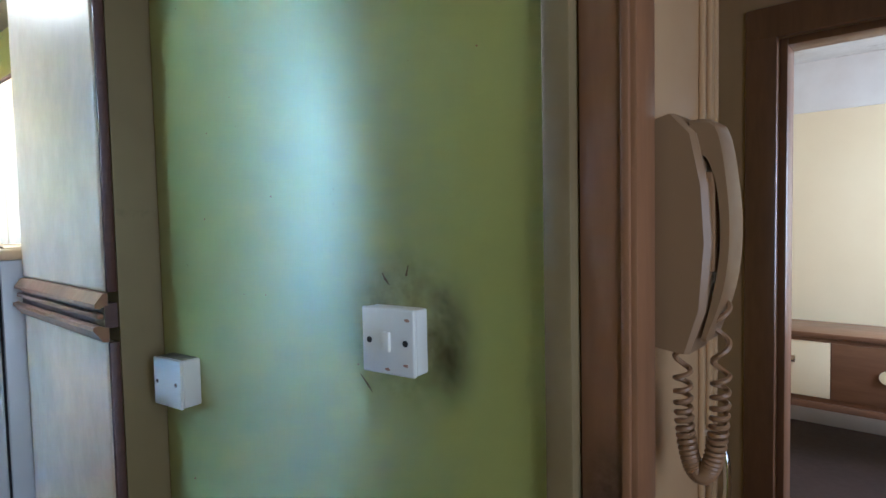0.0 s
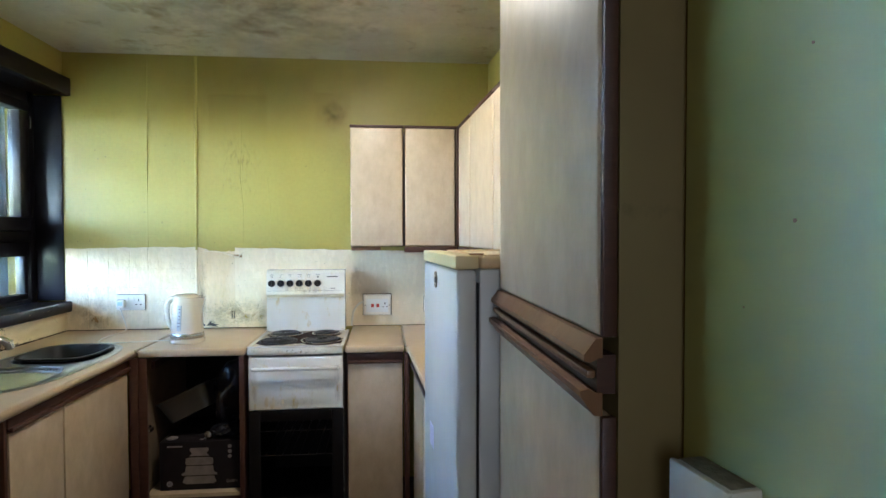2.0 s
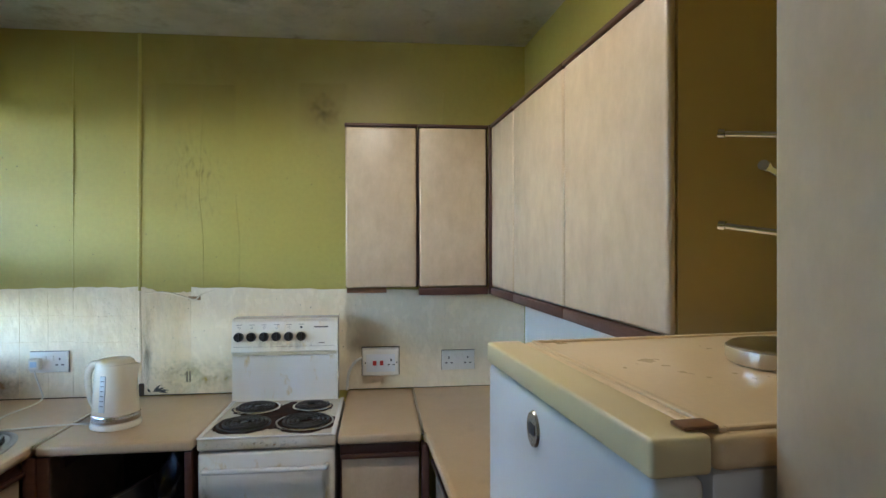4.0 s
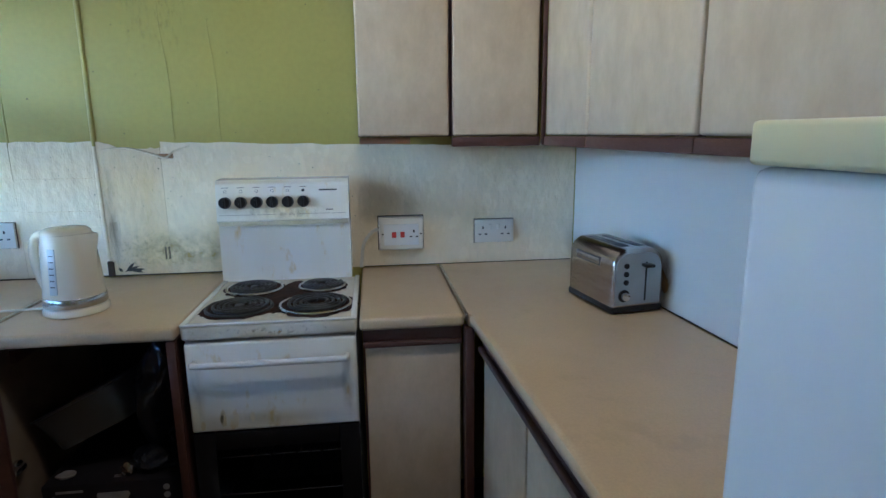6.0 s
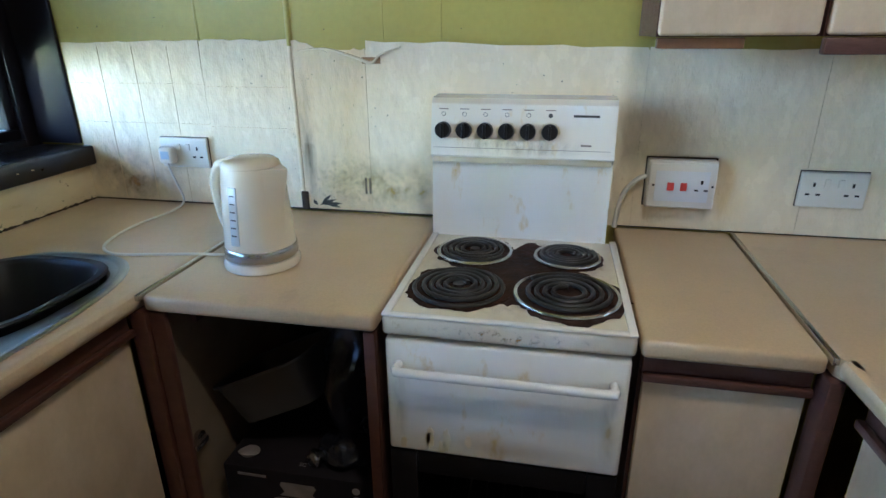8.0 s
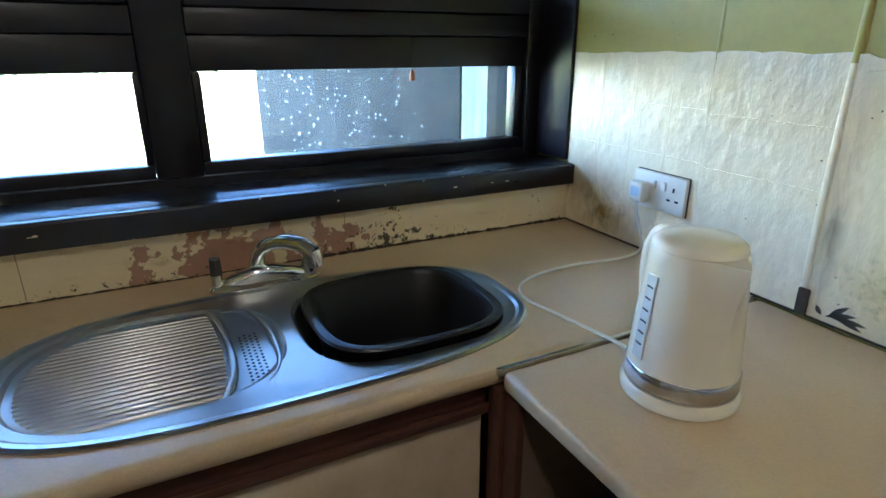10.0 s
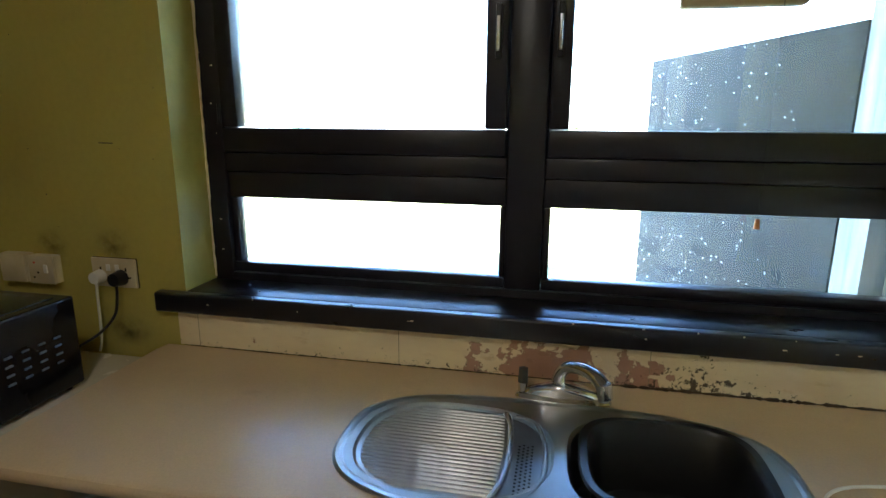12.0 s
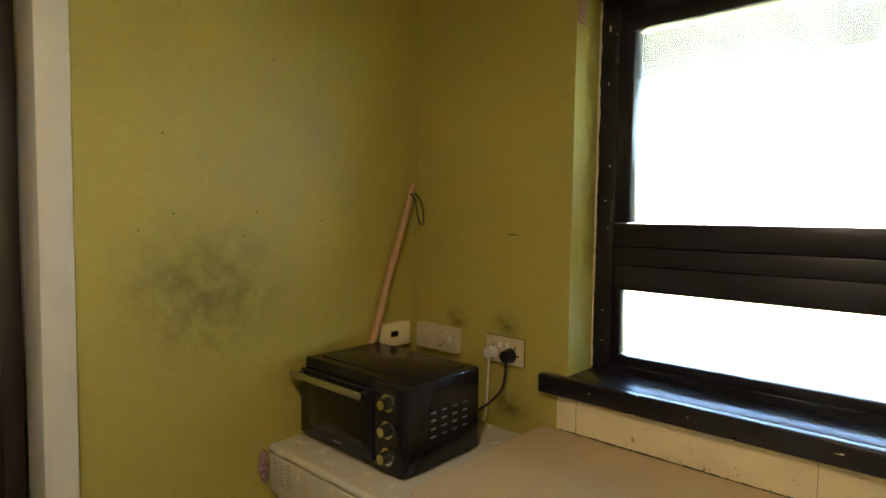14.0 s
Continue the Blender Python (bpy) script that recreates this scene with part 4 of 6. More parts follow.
wall_cabinet("cream laminate wall cupboard beside the cooker, pelmet gone", 1.570, 1.855, 0.288, 0.006, ((1.571, 1.850),), axis="y", pelmets=())
wall_cabinet("cream laminate wall cupboard in the corner", 1.857, 2.138, 0.288, 0.006, ((1.858, 2.130),), axis="y", pelmets=((1.857, 2.134),))
solo("pelmet_batten", B((0.25, 1.575, UB - 0.02), (0.27, 1.73, UB - 0.0005), 0.002), brown_wood, "raw wood batten where a pelmet is missing", "batten")
NFU = -0.232
wall_cabinet("cream corner wall cupboard with a narrow door", 0.292, 0.60, NFU, -0.006, ((0.296, 0.598),), base=NM, pelmets=((0.296, 0.60),))
wall_cabinet("cream laminate wall cupboard over the long worktop", 0.602, 1.062, NFU, -0.006, ((0.604, 1.060),), base=NM, pelmets=((0.602, 1.062),))
wall_cabinet("wide cream wall cupboard with a browned end panel", 1.064, 1.56, NFU, -0.006, ((1.066, 1.558),), base=NM, pelmets=((1.064, 1.56),), end=material("browned_end_panel", (0.52, 0.38, 0.15), 0.45, second=(0.44, 0.31, 0.115), scale=3, amount=0.7))
solo("corner_trim", B((0.278, -0.240, UB - 0.028), (0.2915, -0.228, UT), 0.002), dark_wood, "dark wood strip in the cupboard corner", "trim strip", base=NM)

# ---- larder ----
la = thing("tall_cabinet", "tall cream larder cupboard with long dark wood handles", "cabinet", (2.42, 2.2, 0))
LX0, LX1, LF = 2.118, 2.695, 2.0
larder_side = material("larder_side", (0.24, 0.18, 0.07), 0.45, second=(0.19, 0.135, 0.05), scale=3, amount=0.8, stain=(0.10, 0.07, 0.03), stain_scale=4, stain_at=0.66)
part("body", B((LX0 + 0.002, LF + 0.021, 0.08), (LX1, 2.36, 2.40)), larder_side, la, "olive brown side panel")
part("plinth", B((LX0 + 0.01, LF + 0.06, 0), (LX1 - 0.01, LF + 0.08, 0.079)), dark_wood, la)
for z0, z1 in ((0.10, 1.220), (1.312, 2.39)):
    dr = part("door", B((LX0 + 0.002, LF, z0), (LX1 - 0.012, LF + 0.02, z1), 0.006, 3), door_lam, la)
    part("edge_strip", B((LX1 - 0.0115, LF + 0.003, z0), (LX1 - 0.001, LF + 0.02, z1), 0.002), dark_wood, dr)
for z0, z1, z2 in ((1.282, 1.321, 1.300), (1.213, 1.255, 1.232)):
    up = z0 > 1.26
    bm = bmesh.new()
    if up:
        prof = [(0.0, 1.311), (-0.008, 1.310), (-0.022, 1.292), (-0.022, 1.285), (-0.014, 1.283), (-0.004, 1.288), (0.0, 1.288)]
    else:
        prof = [(0.0, 1.248), (-0.005, 1.248), (-0.016, 1.253), (-0.026, 1.251), (-0.026, 1.244), (-0.010, 1.222), (0.0, 1.221)]
    loft(bm, [[Vector((x, LF + 0.004 + a, z)) for a, z in prof] for x in (LX0 + 0.003, LX1 - 0.004)])
    part("handle", bm, brown_wood, la, "long wooden channel handle", smooth=20)
part("handle_gap", B((LX0 + 0.003, LF - 0.002, 1.246), (LX1 - 0.006, LF + 0.02, 1.291)), dark_wood, la)
part("handle_bar", B((LX0 + 0.003, LF - 0.014, 1.264), (LX1 - 0.006, LF - 0.003, 1.274), 0.003), brown_wood, la)

# ---- fridge ----
fm = NM @ Matrix.Translation((1.645, -0.578, 0)) @ Matrix.Rotation(radians(2.0), 4, "Z")
fg = thing("fridge", "tall white fridge with yellowed top and trim", "fridge", (0.24, 0.3, 0), base=fm)
FW, FH = 0.445, 1.384
part("body", B((0.004, 0.052, 0.02), (FW - 0.004, 0.585, FH - 0.030), 0.006), fridge_white, fg, base=fm)
dr = part("door", B((0, 0, 0.04), (FW, 0.046, FH - 0.031), 0.010, 3), fridge_white, fg, "glossy white door with lilac marks", base=fm)
part("top_cap", B((0, -0.002, FH - 0.030), (FW, 0.050, FH), 0.004, 3), fridge_cream, dr, "yellowed plastic door cap", base=fm)
part("gasket", B((0.008, 0.0465, 0.05), (FW - 0.008, 0.0515, FH - 0.06)), black_plastic, fg, "dark door seal", base=fm)
part("lid", B((0.0, 0.053, FH - 0.0295), (FW, 0.585, FH - 0.002), 0.008, 3), fridge_lid, fg, "yellowed worktop lid", base=fm)
bm = bmesh.new()
for a, b in (((0.012, 0.064, FH - 0.003), (FW - 0.012, 0.072, FH + 0.0015)), ((0.012, 0.57, FH - 0.003), (FW - 0.012, 0.578, FH + 0.0015)), ((0.012, 0.072, FH - 0.003), (0.020, 0.57, FH + 0.0015)), ((FW - 0.020, 0.072, FH - 0.003), (FW - 0.012, 0.57, FH + 0.0015))):
    box(bm, a, b, 0.002)
part("lid_rim", bm, fridge_lid, fg, base=fm)
badge = bmesh.new()
bmesh.ops.create_cone(badge, cap_ends=True, segments=32, radius1=0.022, radius2=0.020, depth=0.004, matrix=Matrix.Translation((0.196, -0.001, FH - 0.070)) @ Matrix.Rotation(radians(90), 4, "X") @ Matrix.Diagonal((0.85, 1, 1, 1)))
bm = bmesh.new()
loft(bm, [[Vector((x, y, z)) for x, y in ((0.018, 0.002), (0.018, -0.024), (0.026, -0.033), (0.048, -0.033), (0.056, -0.024), (0.056, 0.002))] for z in (0.46, 0.465, 0.645, 0.65)])
part("handle", bm, fridge_cream, dr, "yellowed plastic pull handle", base=fm)
bdg = part("badge", badge, steel, dr, "small oval grey badge", base=fm)
part("badge_mark", B((0.187, -0.0042, FH - 0.076), (0.205, -0.0031, FH - 0.064), 0.0005), print_ink, bdg, base=fm)
part("hinge", B((FW - 0.032, 0.034, FH + 0.0005), (FW - 0.012, 0.064, FH + 0.004), 0.0015), brown_wood, fg, "rusty hinge plate", base=fm)
part("mark", B((0.10, -0.0012, 0.86), (0.16, -0.0004, 0.92)), material("lilac_mark", (0.55, 0.55, 0.78), 0.4), dr, base=fm)

# mug tree on the fridge
mt = thing("mug_tree", "brushed steel mug tree on the fridge", "mug tree", (0.225, 0.318, FH), base=fm)
bm = bmesh.new()
cx, cy = 0.225, 0.318
loft(bm, [oval(cx, cy, 0.068, 0.068, FH, 40), oval(cx, cy, 0.070, 0.070, FH + 0.004, 40), oval(cx, cy, 0.070, 0.070, FH + 0.018, 40), oval(cx, cy, 0.064, 0.064, FH + 0.022, 40)])
part("base", bm, steel, mt, base=fm)
bm = cyl(bmesh.new(), (cx, cy, FH + 0.02), (cx, cy, FH + 0.315), 0.0085, seg=24)
part("post", bm, chrome, mt, base=fm)
bm = bmesh.new()
loft(bm, [oval(cx, cy, r_, r_, FH + z_, 24) for r_, z_ in ((0.010, 0.312), (0.012, 0.315), (0.012, 0.330), (0.010, 0.336), (0.005, 0.340))])
part("finial", bm, chrome, mt, base=fm)
for k, (z_, a) in enumerate(((0.279, 215), (0.279, 35), (0.222, 300), (0.222, 120), (0.158, 215), (0.158, 35))):
    c, s_ = math.cos(radians(a)), math.sin(radians(a))
    arm = part("arm", cyl(bmesh.new(), (cx, cy, FH + z_), (cx + 0.075 * c, cy + 0.075 * s_, FH + z_ + 0.012), 0.0042, seg=12), chrome, mt, base=fm)
    part("arm_tip", cyl(bmesh.new(), (cx + 0.072 * c, cy + 0.072 * s_, FH + z_ + 0.0115), (cx + 0.080 * c, cy + 0.080 * s_, FH + z_ + 0.0128), 0.0062, seg=12), chrome, arm, base=fm)

# ---- sink ----
sk = thing("sink", "oval stainless steel sink with drainer, scratched", "sink", (0.88, 0.35, 0.9))
bm = bmesh.new()
Z = CT
outer = [(0.446, 0.220, Z + 0.0005), (0.446, 0.220, Z + 0.003), (0.440, 0.214, Z + 0.0055), (0.432, 0.206, Z + 0.005), (0.426, 0.200, Z + 0.002)]
SCX, SCY = 0.876, 0.350
vs = loft(bm, [oval(SCX, SCY, a, b, z, 96, 3.0) for a, b, z in outer], cap0=False, cap1=False)
bowl0 = [bm.verts.new(p) for p in oval(0.672, 0.350, 0.186, 0.168, Z + 0.002, 96, 3.2)]
drain0 = [bm.verts.new(p) for p in oval(1.084, 0.350, 0.202, 0.168, Z + 0.002, 96, 2.5)]


def ring_edges(r):
    out = []
    for k in range(len(r)):
        a, b = r[k], r[(k + 1) % len(r)]
        e = bm.edges.get((a, b)) or bm.edges.new((a, b))
        out.append(e)
    return out


bmesh.ops.triangle_fill(bm, use_beauty=True, use_dissolve=False, edges=ring_edges(vs[-1]) + ring_edges(bowl0) + ring_edges(drain0))


def pull(r, rings):
    prev = r
    for ring in rings:
        nxt = [bm.verts.new(p) for p in ring]
        for k in range(len(prev)):
            bm.faces.new((prev[k], prev[(k + 1) % len(prev)], nxt[(k + 1) % len(prev)], nxt[k]))
        prev = nxt
    bm.faces.new(prev)


pull(bowl0, [oval(0.672, 0.350, 0.180, 0.162, Z - 0.006, 96, 3.2), oval(0.672, 0.350, 0.172, 0.154, Z - 0.14, 96, 3.2), oval(0.672, 0.350, 0.150, 0.132, Z - 0.155, 96, 3.2)])
pull(drain0, [oval(1.084, 0.350, 0.196, 0.162, Z - 0.003, 96, 2.5), oval(1.084, 0.350, 0.188, 0.154, Z - 0.006, 96, 2.5)])
part("basin", bm, sink_steel, sk, smooth=15)
for k in range(23):
    y = 0.208 + k * 0.0128
    x1 = 1.084 + 0.184 * max(0.0, 1 - abs((y - 0.35) / 0.156) ** 2.5) ** (1 / 2.5)
    x0 = 0.984 + 0.45 * (y - 0.36) ** 2
    if x1 - x0 > 0.03:
        part("drainer_ridge", tube(bmesh.new(), [(x0, y, Z - 0.0075), (x0 + 0.01, y, Z - 0.0058), (x1 - 0.01, y, Z - 0.0058), (x1, y, Z - 0.0075)], 0.0042, 10), sink_steel, sk)
strainer = part("strainer_rib", tube(bmesh.new(), smooth_line([(0.992, 0.196, Z - 0.004), (0.977, 0.25, Z - 0.002), (0.971, 0.35, Z - 0.001), (0.975, 0.44, Z - 0.002), (0.996, 0.508, Z - 0.004)], 6), 0.0058, 10), sink_steel, sk)
part("strainer_lip", tube(bmesh.new(), smooth_line([(0.968, 0.205, Z - 0.004), (0.925, 0.225, Z - 0.001), (0.904, 0.30, Z), (0.900, 0.37, Z), (0.906, 0.44, Z - 0.001), (0.930, 0.488, Z - 0.002), (0.968, 0.505, Z - 0.004)], 6), 0.0045, 10), sink_steel, sk)
holes = bmesh.new()
for i in range(4):
    for j in range(15):
        x, y = 0.926 + i * 0.0088, 0.315 + j * 0.0112 + (i % 2) * 0.0055
        cyl(holes, (x, y, Z - 0.0058), (x, y, Z - 0.0052), 0.0024, seg=8)
part("strainer_holes", holes, black_plastic, sk)
wb = bmesh.new()
loft(wb, [oval(0.662, 0.350, a, b, z, 56, 3.4) for a, b, z in ((0.118, 0.105, Z - 0.148), (0.135, 0.122, Z - 0.14), (0.158, 0.145, Z + 0.004), (0.172, 0.158, Z + 0.008), (0.175, 0.161, Z + 0.013), (0.172, 0.158, Z + 0.017), (0.158, 0.146, Z + 0.016), (0.150, 0.138, Z + 0.006), (0.130, 0.118, Z - 0.132), (0.112, 0.10, Z - 0.140))])
solo("washing_up_bowl", wb, black_plastic, "black plastic washing-up bowl set in the sink", "washing-up bowl")

# mixer tap, one head bare
tp = thing("mixer_tap", "worn chrome mixer tap with one handle missing", "tap", (0.87, 0.105, CT))
bm = bmesh.new()
loft(bm, [oval(0.868, 0.108, a, b, CT + z, 40, 2.6) for a, b, z in ((0.112, 0.026, 0.0), (0.113, 0.027, 0.004), (0.108, 0.022, 0.010), (0.095, 0.017, 0.015))])
part("base_plate", bm, chrome, tp)
bm = bmesh.new()
loft(bm, [oval(0.868, 0.108, a, b, CT + z, 32, 2.2) for a, b, z in ((0.100, 0.020, 0.010), (0.085, 0.022, 0.024), (0.055, 0.022, 0.034), (0.030, 0.020, 0.040), (0.012, 0.012, 0.044))])
part("body", bm, chrome, tp)
sp_pts = smooth_line([(0.880, 0.094, CT + 0.018), (0.877, 0.096, CT + 0.055), (0.862, 0.110, CT + 0.083), (0.832, 0.137, CT + 0.096), (0.800, 0.166, CT + 0.093), (0.782, 0.183, CT + 0.078)], 7)
part("spout", tube(bmesh.new(), sp_pts, [0.0185 - 0.004 * math.sin(math.pi * i / (len(sp_pts) - 1)) for i in range(len(sp_pts))], 18), chrome, tp)
part("nozzle", cyl(bmesh.new(), (0.783, 0.182, CT + 0.084), (0.777, 0.188, CT + 0.052), 0.0185, 0.0165, seg=20), chrome, tp)
part("valve_stem", cyl(bmesh.new(), (0.962, 0.105, CT + 0.010), (0.962, 0.105, CT + 0.045), 0.011, seg=16), chrome, tp)
part("valve_nut", cyl(bmesh.new(), (0.962, 0.105, CT + 0.036), (0.962, 0.105, CT + 0.070), 0.0135, 0.012, seg=6), tin_grey, tp, "bare dull valve nut")
bm = cyl(bmesh.new(), (0.775, 0.108, CT + 0.010), (0.775, 0.108, CT + 0.048), 0.018, 0.015, seg=18)
part("valve_cap", bm, chrome, tp)

# ---- cooker ----
ck = thing("cooker", "grimy white electric cooker with four coil rings", "cooker", (0.33, 1.337, 0))
Y0, Y1, XF, HZ = 1.108, 1.556, 0.600, 0.905
part("body", B((0.05, Y0 + 0.004, 0.02), (0.575, Y0 + 0.016, HZ - 0.046)), white_enamel, ck)
part("side_panel", B((0.05, Y1 - 0.016, 0.02), (0.575, Y1 - 0.004, HZ - 0.046)), white_enamel, ck)
part("rear_panel", B((0.04, Y0 + 0.004, 0.02), (0.05, Y1 - 0.004, HZ - 0.046)), dark_oven, ck)
hob = part("hob", B((0.14, Y0, HZ - 0.045), (XF, Y1, HZ - 0.004), 0.010, 3), dirty_enamel, ck, "enamel hob caked in rusty grease")
bm = bmesh.new()
for a, b in (((0.14, Y0, HZ - 0.006), (XF, Y0 + 0.016, HZ)), ((0.14, Y1 - 0.016, HZ - 0.006), (XF, Y1, HZ)), ((XF - 0.016, Y0 + 0.014, HZ - 0.006), (XF, Y1 - 0.014, HZ))):
    box(bm, a, b, 0.003)
part("hob_rim", bm, white_enamel, hob)
random.seed(21)


def blotch(cx, cy, rx, ry, z, seed, n=64, rag=0.16):
    bm = bmesh.new()
    ring = []
    for k in range(n):
        a = k * math.tau / n
        q = 1 + rag * (noise.noise(Vector((math.cos(a) * 2.5, math.sin(a) * 2.5, seed))) + 0.7 * noise.noise(Vector((math.cos(a) * 8, math.sin(a) * 8, seed + 5))))
        ring.append(Vector((cx + rx * q * math.cos(a), cy + ry * q * math.sin(a), z)))
    loft(bm, [ring, [Vector((v.x, v.y, v.z + 0.0009)) for v in ring]])
    return bm


part("burnt_patch", blotch(0.362, 1.338, 0.165, 0.125, HZ - 0.0042, 1.0, 96, 0.30), burnt, hob, "burnt black grease", smooth=0)
for i, (cx, cy, r) in enumerate(((0.262, 1.232, 0.083), (0.262, 1.440, 0.070), (0.462, 1.228, 0.088), (0.462, 1.438, 0.098))):
    part("burnt_patch", blotch(cx, cy, r * 1.14, r * 1.14, HZ - 0.0041 + 0.0005 * (i + 1), 3.0 + i, rag=0.13), burnt, hob, smooth=0)
    rg = part("hob_ring", tube(bmesh.new(), oval(cx, cy, r, r, HZ + 0.001, 56), 0.0045, 8, closed=True), black_coil if i == 2 else steel, hob, "" if i == 2 else "dull steel drip ring")
    bm = bmesh.new()
    loft(bm, [oval(cx, cy, r * 0.97, r * 0.97, HZ + 0.001, 48), oval(cx, cy, r * 0.8, r * 0.8, HZ - 0.0015, 48), oval(cx, cy, r * 0.2, r * 0.2, HZ - 0.0015, 48)])
    part("drip_bowl", bm, burnt, rg)
    turns = 4.2
    pts = []
    for k in range(int(turns * 36)):
        a = k / 36 * math.tau + i
        q = 0.22 + 0.68 * k / (turns * 36)
        pts.append((cx + r * q * math.cos(a), cy + r * q * math.sin(a), HZ + 0.006))
    part("coil", tube(bmesh.new(), pts, 0.0048, 8), black_coil, rg, "black spiral heating coil")
    if i in (0, 2):
        part("coil_centre", cyl(bmesh.new(), (cx, cy, HZ + 0.002), (cx, cy, HZ + 0.008), r * 0.13, seg=20), tin_grey, rg)
# splash panel with controls
BX0 = 0.150
bm = bmesh.new()
prof = [(0.06, 0.90), (BX0, 0.90), (BX0 - 0.006, 1.085), (BX0 - 0.004, 1.092), (BX0 + 0.012, 1.105), (BX0 - 0.004, 1.222), (BX0 - 0.014, 1.234), (0.06, 1.236)]
loft(bm, [[Vector((x, y, z)) for x, z in prof] for y in (Y0 + 0.001, Y0 + 0.008, Y1 - 0.033, Y1 - 0.026)])
bp = part("control_panel", bm, door_enamel, ck, "white upright panel with a greasy ledge", smooth=25)
part("grease_ledge", B((BX0 - 0.002, Y0 + 0.004, 1.087), (BX0 + 0.0065, Y1 - 0.030, 1.1035), 0.003), material("greasy_ledge", (0.52, 0.44, 0.26), 0.35, second=(0.66, 0.60, 0.46), scale=14, amount=0.9), bp, "yellow brown grease")
slope = (-0.016) / 0.117


def on_panel(z):
    return BX0 + 0.012 + slope * (z - 1.105)


for k in range(6):
    y = 1.138 + k * 0.0492
    z = 1.163
    x = on_panel(z)
    kb = part("knob", cyl(bmesh.new(), (x, y, z), (x + 0.018, y, z + 0.002), 0.0190, 0.0175, seg=28), black_plastic, bp, "black control knob")
    part("knob_grip", B((x + 0.017, y - 0.003, z - 0.016), (x + 0.027, y + 0.003, z + 0.018), 0.002), black_plastic, kb)
    zz = 1.199
    part("dial_mark", tube(bmesh.new(), [(on_panel(zz) + 0.0004, y + 0.0045 * math.cos(a), zz + 0.0045 * math.sin(a)) for a in np.linspace(0, math.tau, 14)[:-1]], 0.0006, 5, closed=True) if k < 5 else cyl(bmesh.new(), (on_panel(zz) - 0.001, y, zz), (on_panel(zz) + 0.0012, y, zz), 0.005, seg=16), print_ink, bp)
    part("dial_caption", B((on_panel(1.211) - 0.0005, y - 0.011, 1.2095), (on_panel(1.211) + 0.0006, y + 0.011, 1.2115)), print_grey, bp)
    part("grease_ring", blotch(0, 0, 0.026, 0.024, 0, 9.0 + k), material("grease_film", (0.62, 0.54, 0.34), 0.4, second=(0.70, 0.66, 0.56), scale=30, amount=0.8), bp, base=Matrix.Translation((x - 0.0001, y, z - 0.004)) @ Matrix.Rotation(radians(98), 4, "Y"), smooth=0) if k % 2 else None
part("maker_mark", B((on_panel(1.199) - 0.0005, 1.435, 1.1965), (on_panel(1.199) + 0.0007, 1.492, 1.2015)), print_ink, bp)
part("model_mark", B((on_panel(1.135) - 0.0005, 1.455, 1.133), (on_panel(1.135) + 0.0006, 1.478, 1.137)), print_grey, bp)
part("panel_line", B((on_panel(1.123) - 0.0005, Y0 + 0.008, 1.1225), (on_panel(1.123) + 0.0005, Y1 - 0.036, 1.1235)), print_grey, bp)
# grill door and dark oven below
dr = part("grill_door", B((0.560, Y0 + 0.004, 0.602), (0.596, Y1 - 0.004, HZ - 0.052), 0.008, 3), door_enamel, ck, "stained white drop-down door")
pts = smooth_line([(0.597, Y0 + 0.03, 0.800), (0.622, Y0 + 0.034, 0.803), (0.628, Y0 + 0.06, 0.803), (0.628, Y1 - 0.06, 0.803), (0.622, Y1 - 0.034, 0.803), (0.597, Y1 - 0.03, 0.800)], 6)
part("door_handle", tube(bmesh.new(), pts, 0.0085, 14), white_enamel, dr)
random.seed(31)
for k in range(7):
    y = random.uniform(Y0 + 0.03, Y1 - 0.03)
    part("grease_run", blotch(0, 0, random.uniform(0.01, 0.03), random.uniform(0.004, 0.010), 0, 40.0 + k, 40, 0.3), material("grease_run", (0.62, 0.50, 0.26), 0.35, second=(0.70, 0.64, 0.50), scale=18, amount=0.9), dr, base=Matrix.Translation((0.5962, y, random.choice((0.622, 0.64, 0.82, 0.70)))) @ Matrix.Rotation(radians(90), 4, "Y"), smooth=0)
part("oven_cavity", B((0.06, Y0 + 0.017, 0.10), (0.07, Y1 - 0.017, 0.60)), dark_oven, ck)
part("oven_floor", B((0.07, Y0 + 0.017, 0.10), (0.58, Y1 - 0.017, 0.115)), dark_oven, ck)
part("oven_roof", B((0.07, Y0 + 0.017, 0.585), (0.555, Y1 - 0.017, 0.600)), dark_oven, ck)
for yy in (Y0 + 0.017, Y1 - 0.029):
    part("oven_side", B((0.07, yy, 0.116), (0.58, yy + 0.012, 0.584)), dark_oven, ck)
for yy, w in ((Y0 + 0.004, 0.055), (Y1 - 0.059, 0.055)):
    part("oven_frame", B((0.581, yy, 0.06), (0.592, yy + w, 0.598), 0.003), dark_oven, ck)
part("oven_frame", B((0.581, Y0 + 0.06, 0.545), (0.591, Y1 - 0.06, 0.598), 0.003), dark_oven, ck)
part("oven_sill", B((0.581, Y0 + 0.06, 0.06), (0.592, Y1 - 0.06, 0.13), 0.003), dark_oven, ck)
dark_wire = material("dark_wire", (0.10, 0.085, 0.075), 0.4, 0.8)
for z in (0.35, 0.47):
    rack = part("oven_rack", tube(bmesh.new(), [(0.50, Y0 + 0.032, z), (0.50, Y1 - 0.032, z)], 0.003, 8), dark_wire, ck, "wire oven rack")
    for q in range(9):
        y = Y0 + 0.06 + q * 0.041
        part("rack_wire", tube(bmesh.new(), [(0.12, y, z), (0.50, y, z)], 0.002, 6), dark_wire, rack)

